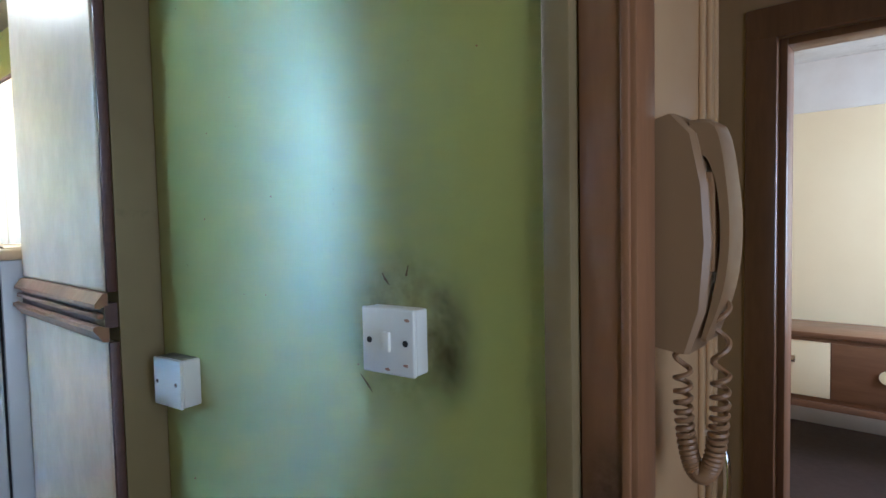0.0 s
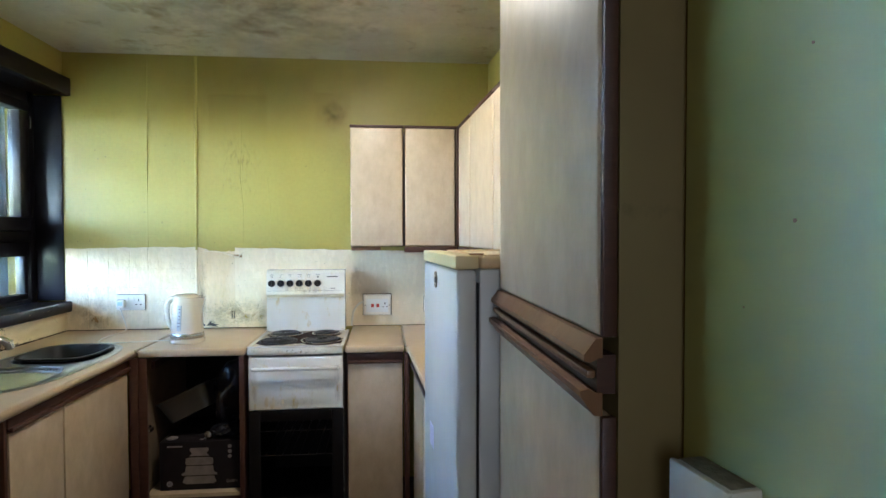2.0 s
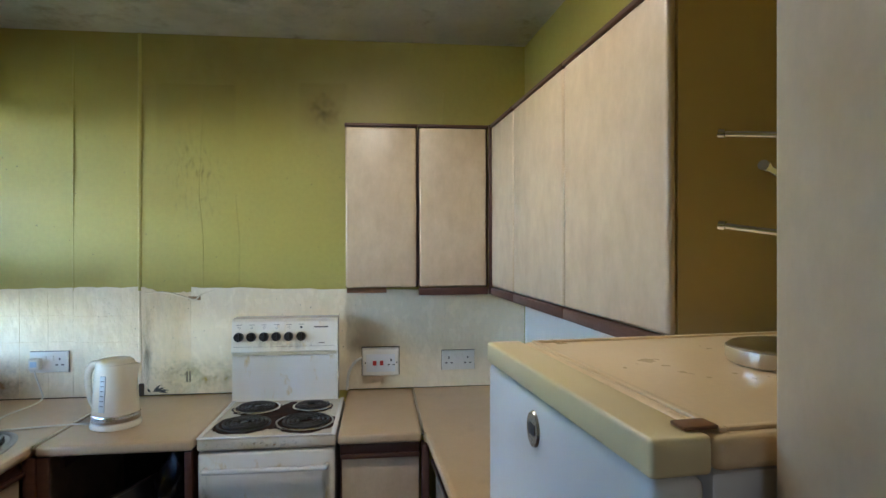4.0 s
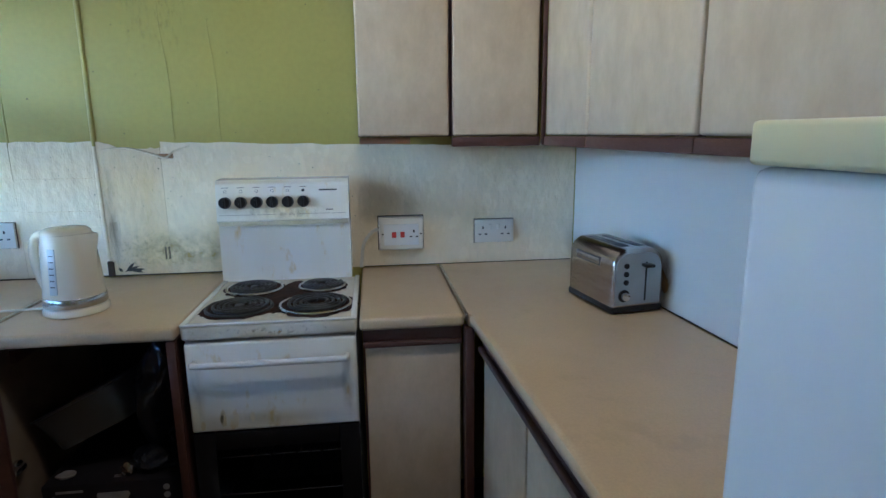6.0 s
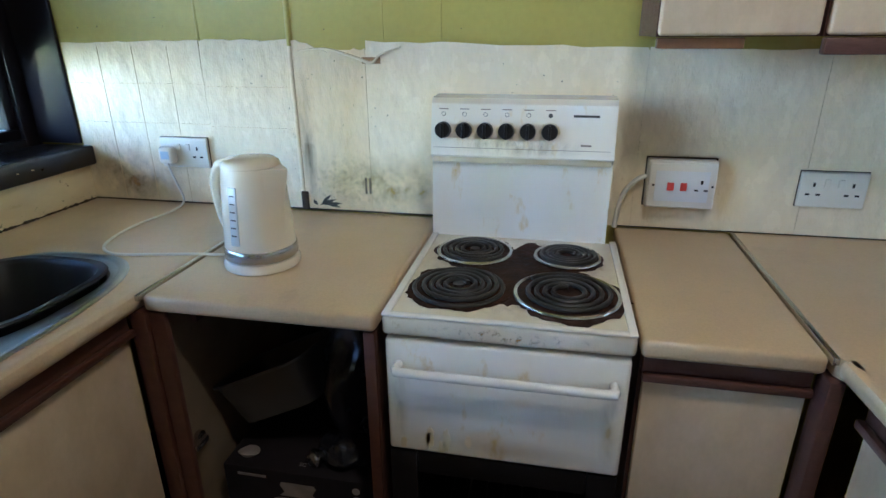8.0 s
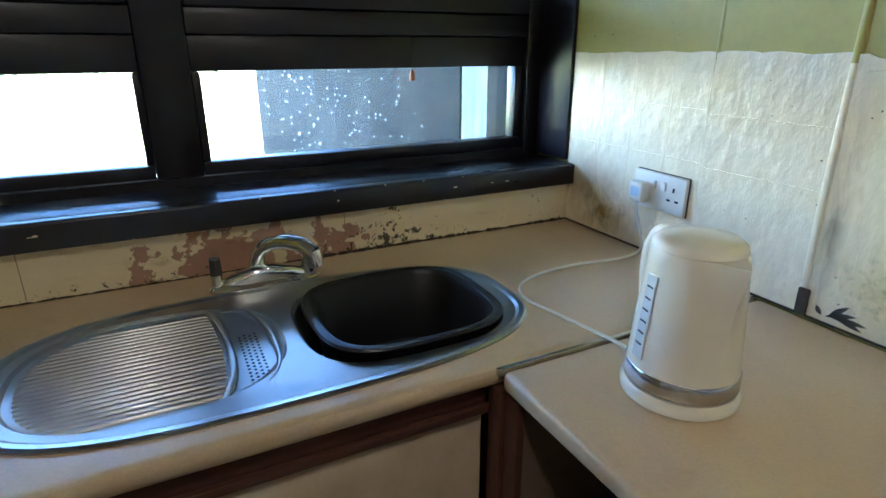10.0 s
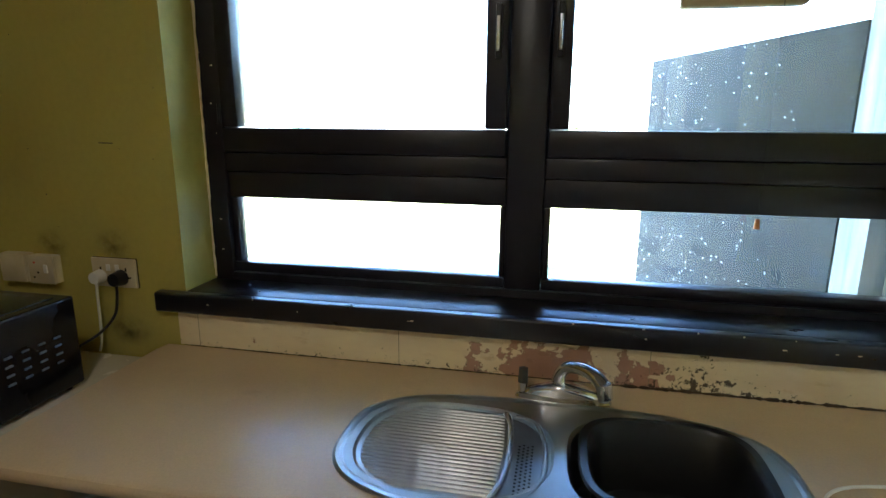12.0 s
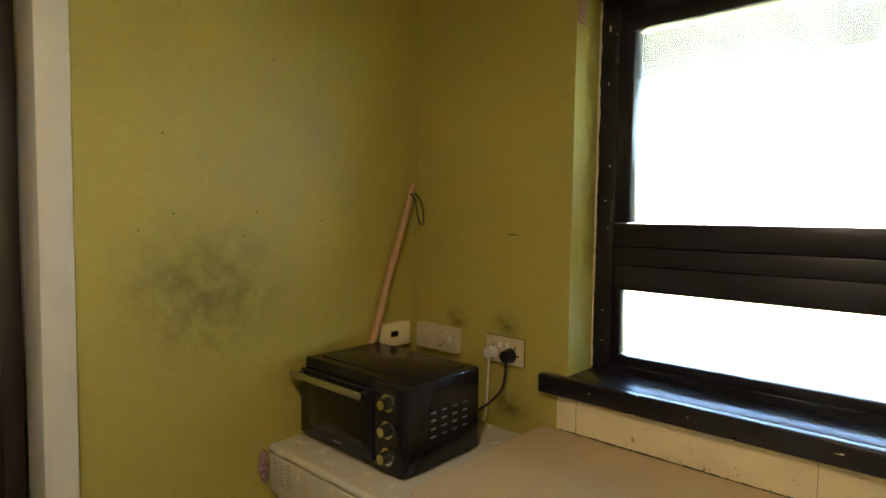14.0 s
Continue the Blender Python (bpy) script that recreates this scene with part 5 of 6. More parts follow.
# ---- kettle ----
kt = thing("kettle", "cream white plastic jug kettle with a steel band", "kettle", (0.403, 0.777, CT), rz=-12)
KM = Matrix.Translation((0.403, 0.777, CT)) @ Matrix.Rotation(radians(-12), 4, "Z") @ Matrix.Scale(1.04, 4)
bm = bmesh.new()
loft(bm, [oval(0, 0, r, r, z, 48) for r, z in ((0.075, 0.0), (0.0785, 0.003), (0.079, 0.013), (0.074, 0.020))])
part("power_base", bm, kettle_white, kt, base=KM)
bm = bmesh.new()
prof = [(0.071, 0.021), (0.0735, 0.024), (0.073, 0.048), (0.0725, 0.05), (0.069, 0.10), (0.0645, 0.16), (0.060, 0.205), (0.058, 0.212)]
rings = []
for r, z in prof:
    ring = []
    for v in oval(0, 0, r, r, z, 56):
        a = math.atan2(v.x, v.y)
        k = max(0.0, 1 - abs(a) / (0.10 + 0.36 * min(1, max(0, z - 0.12) / 0.09)))
        push = 0.030 * k * max(0, (z - 0.12) / 0.09) ** 1.1 if z > 0.12 else 0
        ring.append(v + Vector((0, push, 0)))
    rings.append(ring)
loft(bm, rings)
part("jug", bm, kettle_white, kt, base=KM)
bm = bmesh.new()
loft(bm, [oval(0, 0, r, r, z, 56) for r, z in ((0.0738, 0.023), (0.0752, 0.025), (0.0746, 0.046), (0.0732, 0.048))], cap0=False, cap1=False)
part("steel_band", bm, steel, kt, "brushed steel band", base=KM)
bm = bmesh.new()
loft(bm, [oval(0, -0.002, r, r, z, 48) for r, z in ((0.0585, 0.2125), (0.057, 0.219), (0.048, 0.226), (0.02, 0.229))])
part("lid", bm, kettle_white, kt, base=KM)
pts = smooth_line([(0, -0.056, 0.206), (0, -0.082, 0.204), (0, -0.100, 0.175), (0, -0.101, 0.13), (0, -0.092, 0.085), (0, -0.074, 0.055), (0, -0.068, 0.052)], 6)
part("handle", tube(bmesh.new(), pts, [0.013 - 0.004 * i / (len(pts) - 1) for i in range(len(pts))], 14), kettle_white, kt, base=KM)
bm = B((-0.010, -0.002, 0.0), (0.010, 0.002, 0.118), 0.0018)
bm.transform(KM @ Matrix.Rotation(radians(-90), 4, "Z") @ Matrix.Translation((0, 0.0725, 0.062)) @ Matrix.Rotation(radians(5), 4, "X"))
gauge = part("water_gauge", bm, material("gauge_plastic", (0.60, 0.61, 0.60), 0.15), kt, "grey water level window")
for k in range(6):
    bm = B((-0.006, 0.0018, 0.02 + 0.016 * k), (0.006, 0.0026, 0.0225 + 0.016 * k))
    bm.transform(KM @ Matrix.Rotation(radians(-90), 4, "Z") @ Matrix.Translation((0, 0.0725, 0.062)) @ Matrix.Rotation(radians(5), 4, "X"))
    part("gauge_mark", bm, print_ink, gauge)
cable = smooth_line([(0.015, 0.297, 1.045), (0.035, 0.300, 1.02), (0.030, 0.315, 0.96), (0.035, 0.33, 0.915), (0.10, 0.335, CT + 0.004), (0.24, 0.32, CT + 0.004), (0.37, 0.345, CT + 0.004), (0.425, 0.41, CT + 0.004), (0.415, 0.52, CT + 0.006), (0.395, 0.62, CT + 0.006), (0.39, 0.69, CT + 0.006)], 8)
solo("kettle_cable", tube(bmesh.new(), cable, 0.0032, 8), white_plastic, "thin white kettle cable looping over the worktop", "cable")

# ---- toaster ----
toaster_steel = material("tarnished_steel", (0.52, 0.48, 0.44), 0.22, 1.0, second=(0.34, 0.28, 0.24), scale=8, amount=0.7, bump=0.05, bump_scale=200, stretch=(1, 1, 8), rough_var=0.08)
TMX = Matrix.Translation((0.556, 2.278, CT)) @ Matrix.Rotation(radians(9), 4, "Z")
to = thing("toaster", "brushed steel two-slice toaster with black base", "toaster", (0.556, 2.278, CT), rz=9)
hl, hw, th = 0.115, 0.076, 0.177


def loaf(w, h, z0):
    pts = [(-w, z0), (w, z0)]
    for k in range(0, 13):
        a = radians(90 * k / 12)
        pts.append((w - 0.045 + 0.045 * math.cos(a), h - 0.045 + 0.045 * math.sin(a)))
    for k in range(0, 13):
        a = radians(90 + 90 * k / 12)
        pts.append((-w + 0.045 + 0.045 * math.cos(a), h - 0.045 + 0.045 * math.sin(a)))
    return pts


bm = bmesh.new()
loft(bm, [[Vector((x, a * k_, 0.022 + (b - 0.022) * k_)) for a, b in loaf(hw, th, 0.022)] for x, k_ in ((-hl, 0.96), (-hl + 0.006, 1.0), (hl - 0.012, 1.0), (hl - 0.004, 0.985), (hl, 0.95))])
part("shell", bm, toaster_steel, to, base=TMX, smooth=30)
part("base", B((-hl - 0.002, -hw - 0.002, 0.004), (hl + 0.002, hw + 0.002, 0.024), 0.006), black_plastic, to, base=TMX)
for sx, sy in ((-1, -1), (1, -1), (-1, 1), (1, 1)):
    part("foot", cyl(bmesh.new(), (sx * (hl - 0.02), sy * (hw - 0.02), 0), (sx * (hl - 0.02), sy * (hw - 0.02), 0.006), 0.008, seg=12), black_plastic, to, base=TMX)
for y in (-0.022, 0.022):
    part("slot", B((-hl + 0.03, y - 0.012, th - 0.002), (hl - 0.035, y + 0.012, th + 0.0012), 0.0005), black_plastic, to, base=TMX)
for k in range(18):
    x = -hl + 0.045 + k * 0.0065
    part("vent_slit", B((x, -hw - 0.0012, th - 0.052), (x + 0.0035, -hw + 0.002, th - 0.036), 0.0005), chrome, to, base=TMX)
part("vent_frame", B((-hl + 0.040, -hw - 0.0006, th - 0.056), (-hl + 0.165, -hw + 0.001, th - 0.032), 0.0003), tin_grey, to, base=TMX)
for k in range(3):
    part("button", cyl(bmesh.new(), (hl - 0.002, -0.038, 0.088 + k * 0.022), (hl + 0.004, -0.038, 0.088 + k * 0.022), 0.0072, seg=16), black_plastic, to, base=TMX)
dial = part("dial", cyl(bmesh.new(), (hl - 0.002, -0.042, 0.052), (hl + 0.003, -0.042, 0.052), 0.0165, seg=28), black_plastic, to, base=TMX)
part("dial_cap", cyl(bmesh.new(), (hl + 0.002, -0.042, 0.052), (hl + 0.014, -0.042, 0.052), 0.012, 0.011, seg=24), chrome, dial, base=TMX)
bm = bmesh.new()
loft(bm, [[Vector((x, a * 0.90, 0.026 + (b - 0.026) * 0.92)) for a, b in loaf(hw, th, 0.026)] for x in (hl - 0.004, hl + 0.0006)])
part("end_panel", bm, material("grubby_grey_steel", (0.42, 0.43, 0.42), 0.38, 0.6, second=(0.33, 0.33, 0.31), scale=9, amount=0.8, stain=(0.20, 0.15, 0.09), stain_scale=14, stain_at=0.68), to, "grubby grey end panel", base=TMX, smooth=30)
part("lever_slot", B((hl - 0.004, 0.020, 0.035), (hl + 0.0016, 0.0245, 0.140)), black_plastic, to, base=TMX)
part("lever", B((hl - 0.002, 0.008, 0.128), (hl + 0.024, 0.034, 0.137), 0.003), black_plastic, to, base=TMX)

# dark rounded case by the fridge
CM = NM @ Matrix.Translation((1.385, -0.125, CT)) @ Matrix.Rotation(radians(60), 4, "Z")
cs = thing("speaker_case", "rounded dark green case standing on the worktop", "case", (1.385, -0.125, CT), rz=60, base=NM)
bm = bmesh.new()
half = [(0.15 * math.cos(a), 0.002 + 0.17 * math.sin(a)) for a in np.linspace(0, math.pi, 28)]
loft(bm, [[Vector((x * k_, y, z * (0.5 + 0.5 * k_))) for x, z in half] for y, k_ in ((-0.05, 0.86), (-0.042, 0.97), (0.042, 0.97), (0.05, 0.86))])
part("shell", bm, green_case, cs, base=CM)
for y in (-0.046, 0.046):
    part("piping", tube(bmesh.new(), [(x * 0.99, y, max(z * 0.99, 0.006)) for x, z in half], 0.006, 8), black_plastic, cs, base=CM)
part("seam", tube(bmesh.new(), [(-0.13, -0.0515, 0.07), (0.13, -0.0515, 0.07)], 0.002, 6), black_plastic, cs, base=CM)

# ---- sockets and switches ----
def socket_faces(un, m, w, gangs, switches=True, dirty=white_plastic):
    """Face, rockers and pin holes of a socket in the frame m: x along, y out of the wall, z up."""
    part("back_edge", B((-w / 2 - 0.0015, 0, -0.0445), (w / 2 + 0.0015, 0.003, 0.0445), 0.001), mould_black, un, "dirt line round the plate", base=m)
    part("face_plate", B((-w / 2, 0.002, -0.043), (w / 2, 0.012, 0.043), 0.003, 3), dirty, un, base=m)
    for gx in gangs:
        for dx, dz, hw_, hh in ((0, 0.012, 0.0026, 0.005), (-0.0115, -0.012, 0.0048, 0.0024), (0.0115, -0.012, 0.0048, 0.0024)):
            part("pin_hole", B((gx + dx - hw_, 0.0105, dz - hh), (gx + dx + hw_, 0.0126, dz + hh)), black_plastic, un, base=m)
    if switches:
        for gx in gangs:
            part("rocker", B((gx * 0.35 - 0.006, 0.0115, 0.006), (gx * 0.35 + 0.006, 0.016, 0.026), 0.0015), white_plastic, un, base=m)


def wall_frame(x, y, z, rz):
    return Matrix.Translation((x, y, z)) @ Matrix.Rotation(radians(rz), 4, "Z")


m = wall_frame(0.004, 2.05, 1.021, -90)
un = thing("double_socket", "white double power socket on the splashback", "socket", (0.004, 2.05, 1.021), rz=-90, group="power sockets")
socket_faces(un, m, 0.146, (-0.042, 0.042))
m = wall_frame(0.004, 0.345, 1.055, -90)
un = thing("double_socket", "grubby white double socket with the kettle plug", "socket", (0.004, 0.345, 1.055), rz=-90, group="power sockets")
socket_faces(un, m, 0.150, (-0.042, 0.042))
plug = thing("plug", "white three-pin kettle plug", "plug", (0.016, 0.300, 1.05))
part("plug_body", B((0.0145, 0.278, 1.026), (0.044, 0.322, 1.074), 0.008, 3), white_plastic, plug)
part("plug_label", B((0.0435, 0.287, 1.04), (0.0446, 0.313, 1.062)), material("blue_label", (0.45, 0.58, 0.68), 0.4), plug)
# cooker control unit
m = wall_frame(0.004, 1.706, 1.024, -90)
un = thing("cooker_switch", "grimy white cooker control unit with red rockers", "cooker switch", (0.004, 1.706, 1.024), rz=-90)
part("dirt_line", B((-0.083, 0, -0.0615), (0.083, 0.004, 0.063), 0.001), mould_black, un, "black dirt round the box", base=m)
part("back_box", B((-0.080, 0.0005, -0.060), (0.080, 0.030, 0.060), 0.004), white_plastic, un, base=m)
part("inner_frame", B((-0.062, 0.0395, -0.040), (0.062, 0.0412, 0.036), 0.001), fridge_white, un, base=m)
part("face_plate", B((-0.078, 0.0305, -0.056), (0.078, 0.040, 0.056), 0.004, 3), white_plastic, un, base=m)
for gx, w_ in ((0.026, 0.008), (-0.004, 0.0075)):
    part("red_rocker", B((gx - w_, 0.0405, -0.012), (gx + w_, 0.0455, 0.008), 0.0015), red_plastic, un, base=m)
for dx, dz, hw_, hh in ((-0.045, 0.010, 0.003, 0.005), (-0.056, -0.010, 0.0045, 0.002), (-0.034, -0.010, 0.0045, 0.002), (0.066, 0.0, 0.0025, 0.0025), (-0.070, 0.0, 0.0025, 0.0025)):
    part("pin_hole", B((dx - hw_, 0.0392, dz - hh), (dx + hw_, 0.0417, dz + hh)), black_plastic, un, base=m)
solo("cooker_cable", tube(bmesh.new(), smooth_line([(0.02, 1.624, 1.04), (0.03, 1.60, 1.03), (0.03, 1.572, 0.99), (0.03, 1.562, 0.93), (0.03, 1.56, 0.905)], 6), 0.006, 10), white_plastic, "thick cream cooker cable", "cable")

# entrance wall: light switch and blank box
m = GW @ Matrix.Translation((0.592, 0, 1.275)) @ Matrix.Rotation(radians(180), 4, "Z")
un = thing("light_switch", "grimy white surface-mounted light switch", "light switch", (0.592, 0, 1.275), rz=180, base=GW)
part("back_box", B((-0.0425, 0, -0.0425), (0.0425, 0.024, 0.0425), 0.003), white_plastic, un, "grimy back box", base=m)
part("face_plate", B((-0.0435, 0.0245, -0.0435), (0.0435, 0.032, 0.0435), 0.003, 3), white_plastic, un, base=m)
rk = part("rocker", B((-0.006, 0.031, -0.013), (0.006, 0.037, 0.013), 0.002), white_plastic, un, base=m)
for gx in (-0.030, 0.030):
    part("screw_hole", cyl(bmesh.new(), (gx, 0.0315, 0), (gx, 0.0328, 0), 0.0042, seg=14), black_plastic, un, base=m)
for gx, gz in ((-0.033, 0.030), (-0.030, -0.028), (0.0, -0.036)):
    part("scuff", blotch(0, 0, 0.004, 0.002, 0, gx * 99, 24, 0.4), pink_plaster, un, base=m @ Matrix.Translation((gx, 0.0318, gz)) @ Matrix.Rotation(radians(-90), 4, "X"), smooth=0)
m2 = GW @ Matrix.Translation((0.080, 0, 1.148)) @ Matrix.Rotation(radians(180), 4, "Z")
un = thing("junction_box", "white blank junction box with grime on top", "junction box", (0.080, 0, 1.148), rz=180, base=GW)
part("back_box", B((-0.0425, 0, -0.0425), (0.0425, 0.034, 0.0425), 0.003), white_plastic, un, base=m2)
part("face_plate", B((-0.0435, 0.0345, -0.0435), (0.0435, 0.041, 0.0435), 0.002), white_plastic, un, base=m2)
for gx in (-0.030, 0.030):
    part("screw", cyl(bmesh.new(), (gx, 0.0405, 0), (gx, 0.0422, 0), 0.0038, seg=12), steel, un, base=m2)
part("grime", B((-0.038, 0.004, 0.0428), (0.038, 0.032, 0.0440), 0.0008), material("grey_grime", (0.14, 0.13, 0.09), 0.9, second=(0.30, 0.28, 0.2), scale=60, amount=0.9, bump=0.6, bump_scale=150), un, "grey dust and grime", base=m2)

# grease marks and painted shade with a shape of their own: thin films with noisy cover
def smudge_material(name, col, strength, scale, size, span=(0.36, 0.66), runs=1.0):
    """A smear that fades out from its middle: size is its half width and half height."""
    mt_ = bpy.data.materials.new(name)
    mt_.use_nodes = True
    t = mt_.node_tree
    bs = t.nodes["Principled BSDF"]
    bs.inputs["Base Color"].default_value = (*col, 1)
    bs.inputs["Roughness"].default_value = 0.6
    tr = t.nodes.new("ShaderNodeBsdfTransparent")
    co = t.nodes.new("ShaderNodeTexCoord")
    mp = t.nodes.new("ShaderNodeMapping")
    mp.inputs["Scale"].default_value = (1 / size[0], 1 / size[1], 1)
    t.links.new(co.outputs["Object"], mp.inputs[0])
    ln = t.nodes.new("ShaderNodeVectorMath")
    ln.operation = "LENGTH"
    t.links.new(mp.outputs[0], ln.inputs[0])
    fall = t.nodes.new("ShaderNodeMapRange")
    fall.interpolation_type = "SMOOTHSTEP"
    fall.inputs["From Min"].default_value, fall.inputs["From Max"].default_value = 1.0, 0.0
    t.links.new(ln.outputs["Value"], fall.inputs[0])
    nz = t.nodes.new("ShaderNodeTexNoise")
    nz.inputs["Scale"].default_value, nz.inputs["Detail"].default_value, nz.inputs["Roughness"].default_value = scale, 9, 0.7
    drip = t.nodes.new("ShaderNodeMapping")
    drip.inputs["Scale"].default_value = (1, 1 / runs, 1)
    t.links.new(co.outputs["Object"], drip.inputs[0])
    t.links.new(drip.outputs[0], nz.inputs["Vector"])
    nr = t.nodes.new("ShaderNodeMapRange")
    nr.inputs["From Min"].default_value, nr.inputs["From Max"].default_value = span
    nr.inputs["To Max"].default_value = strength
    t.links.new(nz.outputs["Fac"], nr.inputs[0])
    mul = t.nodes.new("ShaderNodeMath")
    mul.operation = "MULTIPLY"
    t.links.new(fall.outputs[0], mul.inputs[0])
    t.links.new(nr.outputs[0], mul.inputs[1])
    mixer = t.nodes.new("ShaderNodeMixShader")
    t.links.new(mul.outputs[0], mixer.inputs[0])
    t.links.new(tr.outputs[0], mixer.inputs[1])
    t.links.new(bs.outputs[0], mixer.inputs[2])
    t.links.new(mixer.outputs[0], t.nodes["Material Output"].inputs[0])
    return mt_


def smudge(label, m, w, h, col, strength, scale, span=(0.36, 0.66), runs=1.0):
    """A film lying in the frame m: x along the wall, y up it, z out of it."""
    bm = bmesh.new()
    bm.faces.new([bm.verts.new(p) for p in ((-w, -h, 0), (w, -h, 0), (w, h, 0), (-w, h, 0))])
    me = mesh_of("stain_shade_film", bm, 0)
    ob = new("stain_shade_film", me)
    me.materials.append(smudge_material("stain_shade_film", col, strength, scale, (w, h), span, runs))
    ob.matrix_basis = m
    return tagged(ob, label, "stain", "stains on the walls", "structure")


UPX = Matrix.Rotation(radians(90), 4, "X")            # faces -y
EASTF = Matrix.Rotation(radians(-90), 4, "Z") @ UPX   # faces -x
WESTF = Matrix.Rotation(radians(90), 4, "Z") @ UPX    # faces +x
smudge("dark greasy smudge on the green wall", Matrix.Translation((2.5735, 0.80, 1.33)) @ EASTF, 0.30, 0.26, (0.10, 0.11, 0.05), 0.55, 14)
# finger grime, with the switch's cast shadow painted into the same film
smudge("black finger grime and painted switch shadow beside the light switch", GW @ Matrix.Translation((0.665, -0.0012, 1.27)) @ UPX, 0.055, 0.11, (0.04, 0.03, 0.012), 0.9, 14, (0.25, 0.75))
smudge("brown hand grime round the light switch", GW @ Matrix.Translation((0.60, -0.0018, 1.29)) @ UPX, 0.14, 0.14, (0.16, 0.11, 0.03), 0.7, 18)
smudge("grime low on the brown jamb", Matrix.Translation((3.57, 2.1835, 1.10)) @ UPX, 0.05, 0.14, (0.02, 0.015, 0.01), 0.9, 20)
# soot together with the window head's shade, painted as one brown film
smudge("brown soot and painted window-head shade high on the green wall", Matrix.Translation((0.0014, 1.05, 2.42)) @ WESTF, 1.3, 0.60, (0.20, 0.13, 0.03), 0.62, 1.2, (0.1, 0.8))
smudge("brown grease streaks over the cooker", Matrix.Translation((0.0018, 0.93, 1.86)) @ WESTF, 0.16, 0.36, (0.34, 0.20, 0.04), 0.55, 60, (0.52, 0.72), 3.0)
smudge("rusty drips beside the wall cupboard", Matrix.Translation((0.0018, 1.46, 2.12)) @ WESTF, 0.10, 0.12, (0.24, 0.13, 0.03), 0.6, 24)
smudge("brown mould low on the splashback", Matrix.Translation((0.0056, 0.86, 0.99)) @ WESTF, 0.20, 0.10, (0.44, 0.32, 0.10), 0.6, 70, (0.50, 0.72))
# shade on the right of the pipe ridge, painted in brown
smudge("pipe ridge shadow painted brown down the splashback joint", Matrix.Translation((0.0062, 0.725, 1.12)) @ WESTF, 0.030, 0.26, (0.22, 0.13, 0.05), 0.75, 30, (0.36, 0.7), 5.0)
smudge("yellow grease low on the splashback", Matrix.Translation((0.0060, 0.96, 0.98)) @ WESTF, 0.28, 0.11, (0.66, 0.52, 0.14), 0.6, 16)
smudge("brown stain under the left socket", Matrix.Translation((0.0052, 0.15, 0.98)) @ WESTF, 0.20, 0.13, (0.42, 0.27, 0.10), 0.8, 10)
smudge("brown upright mark on the wall behind the toaster", NM @ Matrix.Translation((0.640, -0.0056, 0.985)) @ UPX, 0.060, 0.115, (0.20, 0.11, 0.035), 0.95, 16, (0.20, 0.55), 2.0)
smudge("smoky stain on the ceiling", Matrix.Translation((0.7, 1.2, CEIL - 0.0012)) @ Matrix.Rotation(radians(180), 4, "X"), 0.9, 1.0, (0.22, 0.17, 0.10), 0.6, 4)
for x, z in ((2.16, 1.19), (2.37, 1.18)):
    smudge("grey dust mark above a socket", Matrix.Translation((x, 0.0014, z)) @ Matrix.Rotation(radians(180), 4, "Z") @ UPX, 0.07, 0.06, (0.10, 0.09, 0.04), 0.7, 20)
# cast shadow of the hanging cables, painted on as a black film
smudge("shadow of the cables painted black under the socket", Matrix.Translation((2.14, 0.0016, 0.93)) @ Matrix.Rotation(radians(180), 4, "Z") @ UPX, 0.10, 0.06, (0.05, 0.045, 0.03), 0.9, 12)


def film(name, m, w, h, col, strength, scale, parent, label, span=(0.4, 0.7), runs=1.0):
    """A greasy film that belongs to a thing."""
    bm = bmesh.new()
    bm.faces.new([bm.verts.new(p) for p in ((-w, -h, 0), (w, -h, 0), (w, h, 0), (-w, h, 0))])
    ob = part(name, bm, smudge_material(name, col, strength, scale, (w * 1.05, h * 1.05), span, runs), parent, label, base=WORLD_OF[parent], smooth=0)
    ob.matrix_basis = WORLD_OF[parent].inverted() @ m
    return ob


YC = (Y0 + Y1) / 2
DOOR_X = 0.5968
film("grease_film", Matrix.Translation((DOOR_X, YC, 0.635)) @ WESTF, 0.205, 0.030, (0.72, 0.50, 0.16), 0.45, 5, dr, "yellow brown grease along the bottom", (0.15, 0.7))
for y in (Y0 + 0.030, Y1 - 0.030):
    film("grease_film", Matrix.Translation((DOOR_X + 0.0004, y, 0.72)) @ WESTF, 0.022, 0.115, (0.66, 0.44, 0.12), 0.5, 24, dr, "brown grease down the edge", (0.36, 0.66), 3.0)
film("grease_film", Matrix.Translation((XF + 0.0003, YC, HZ - 0.026)) @ WESTF, 0.20, 0.016, (0.50, 0.27, 0.06), 0.9, 60, hob, "rusty grease spots", (0.52, 0.66))
film("grease_film", Matrix.Translation((0.37, YC, HZ - 0.0037)), 0.235, 0.225, (0.36, 0.15, 0.04), 0.9, 34, hob, "rusty grease crust", (0.44, 0.66))
film("grease_film", Matrix.Translation((on_panel(1.130) + 0.0006, YC - 0.02, 1.130)) @ WESTF @ Matrix.Rotation(math.atan(slope), 4, "X"), 0.19, 0.030, (0.72, 0.50, 0.12), 0.7, 26, bp, "grease below the knobs", (0.42, 0.7), 2.0)

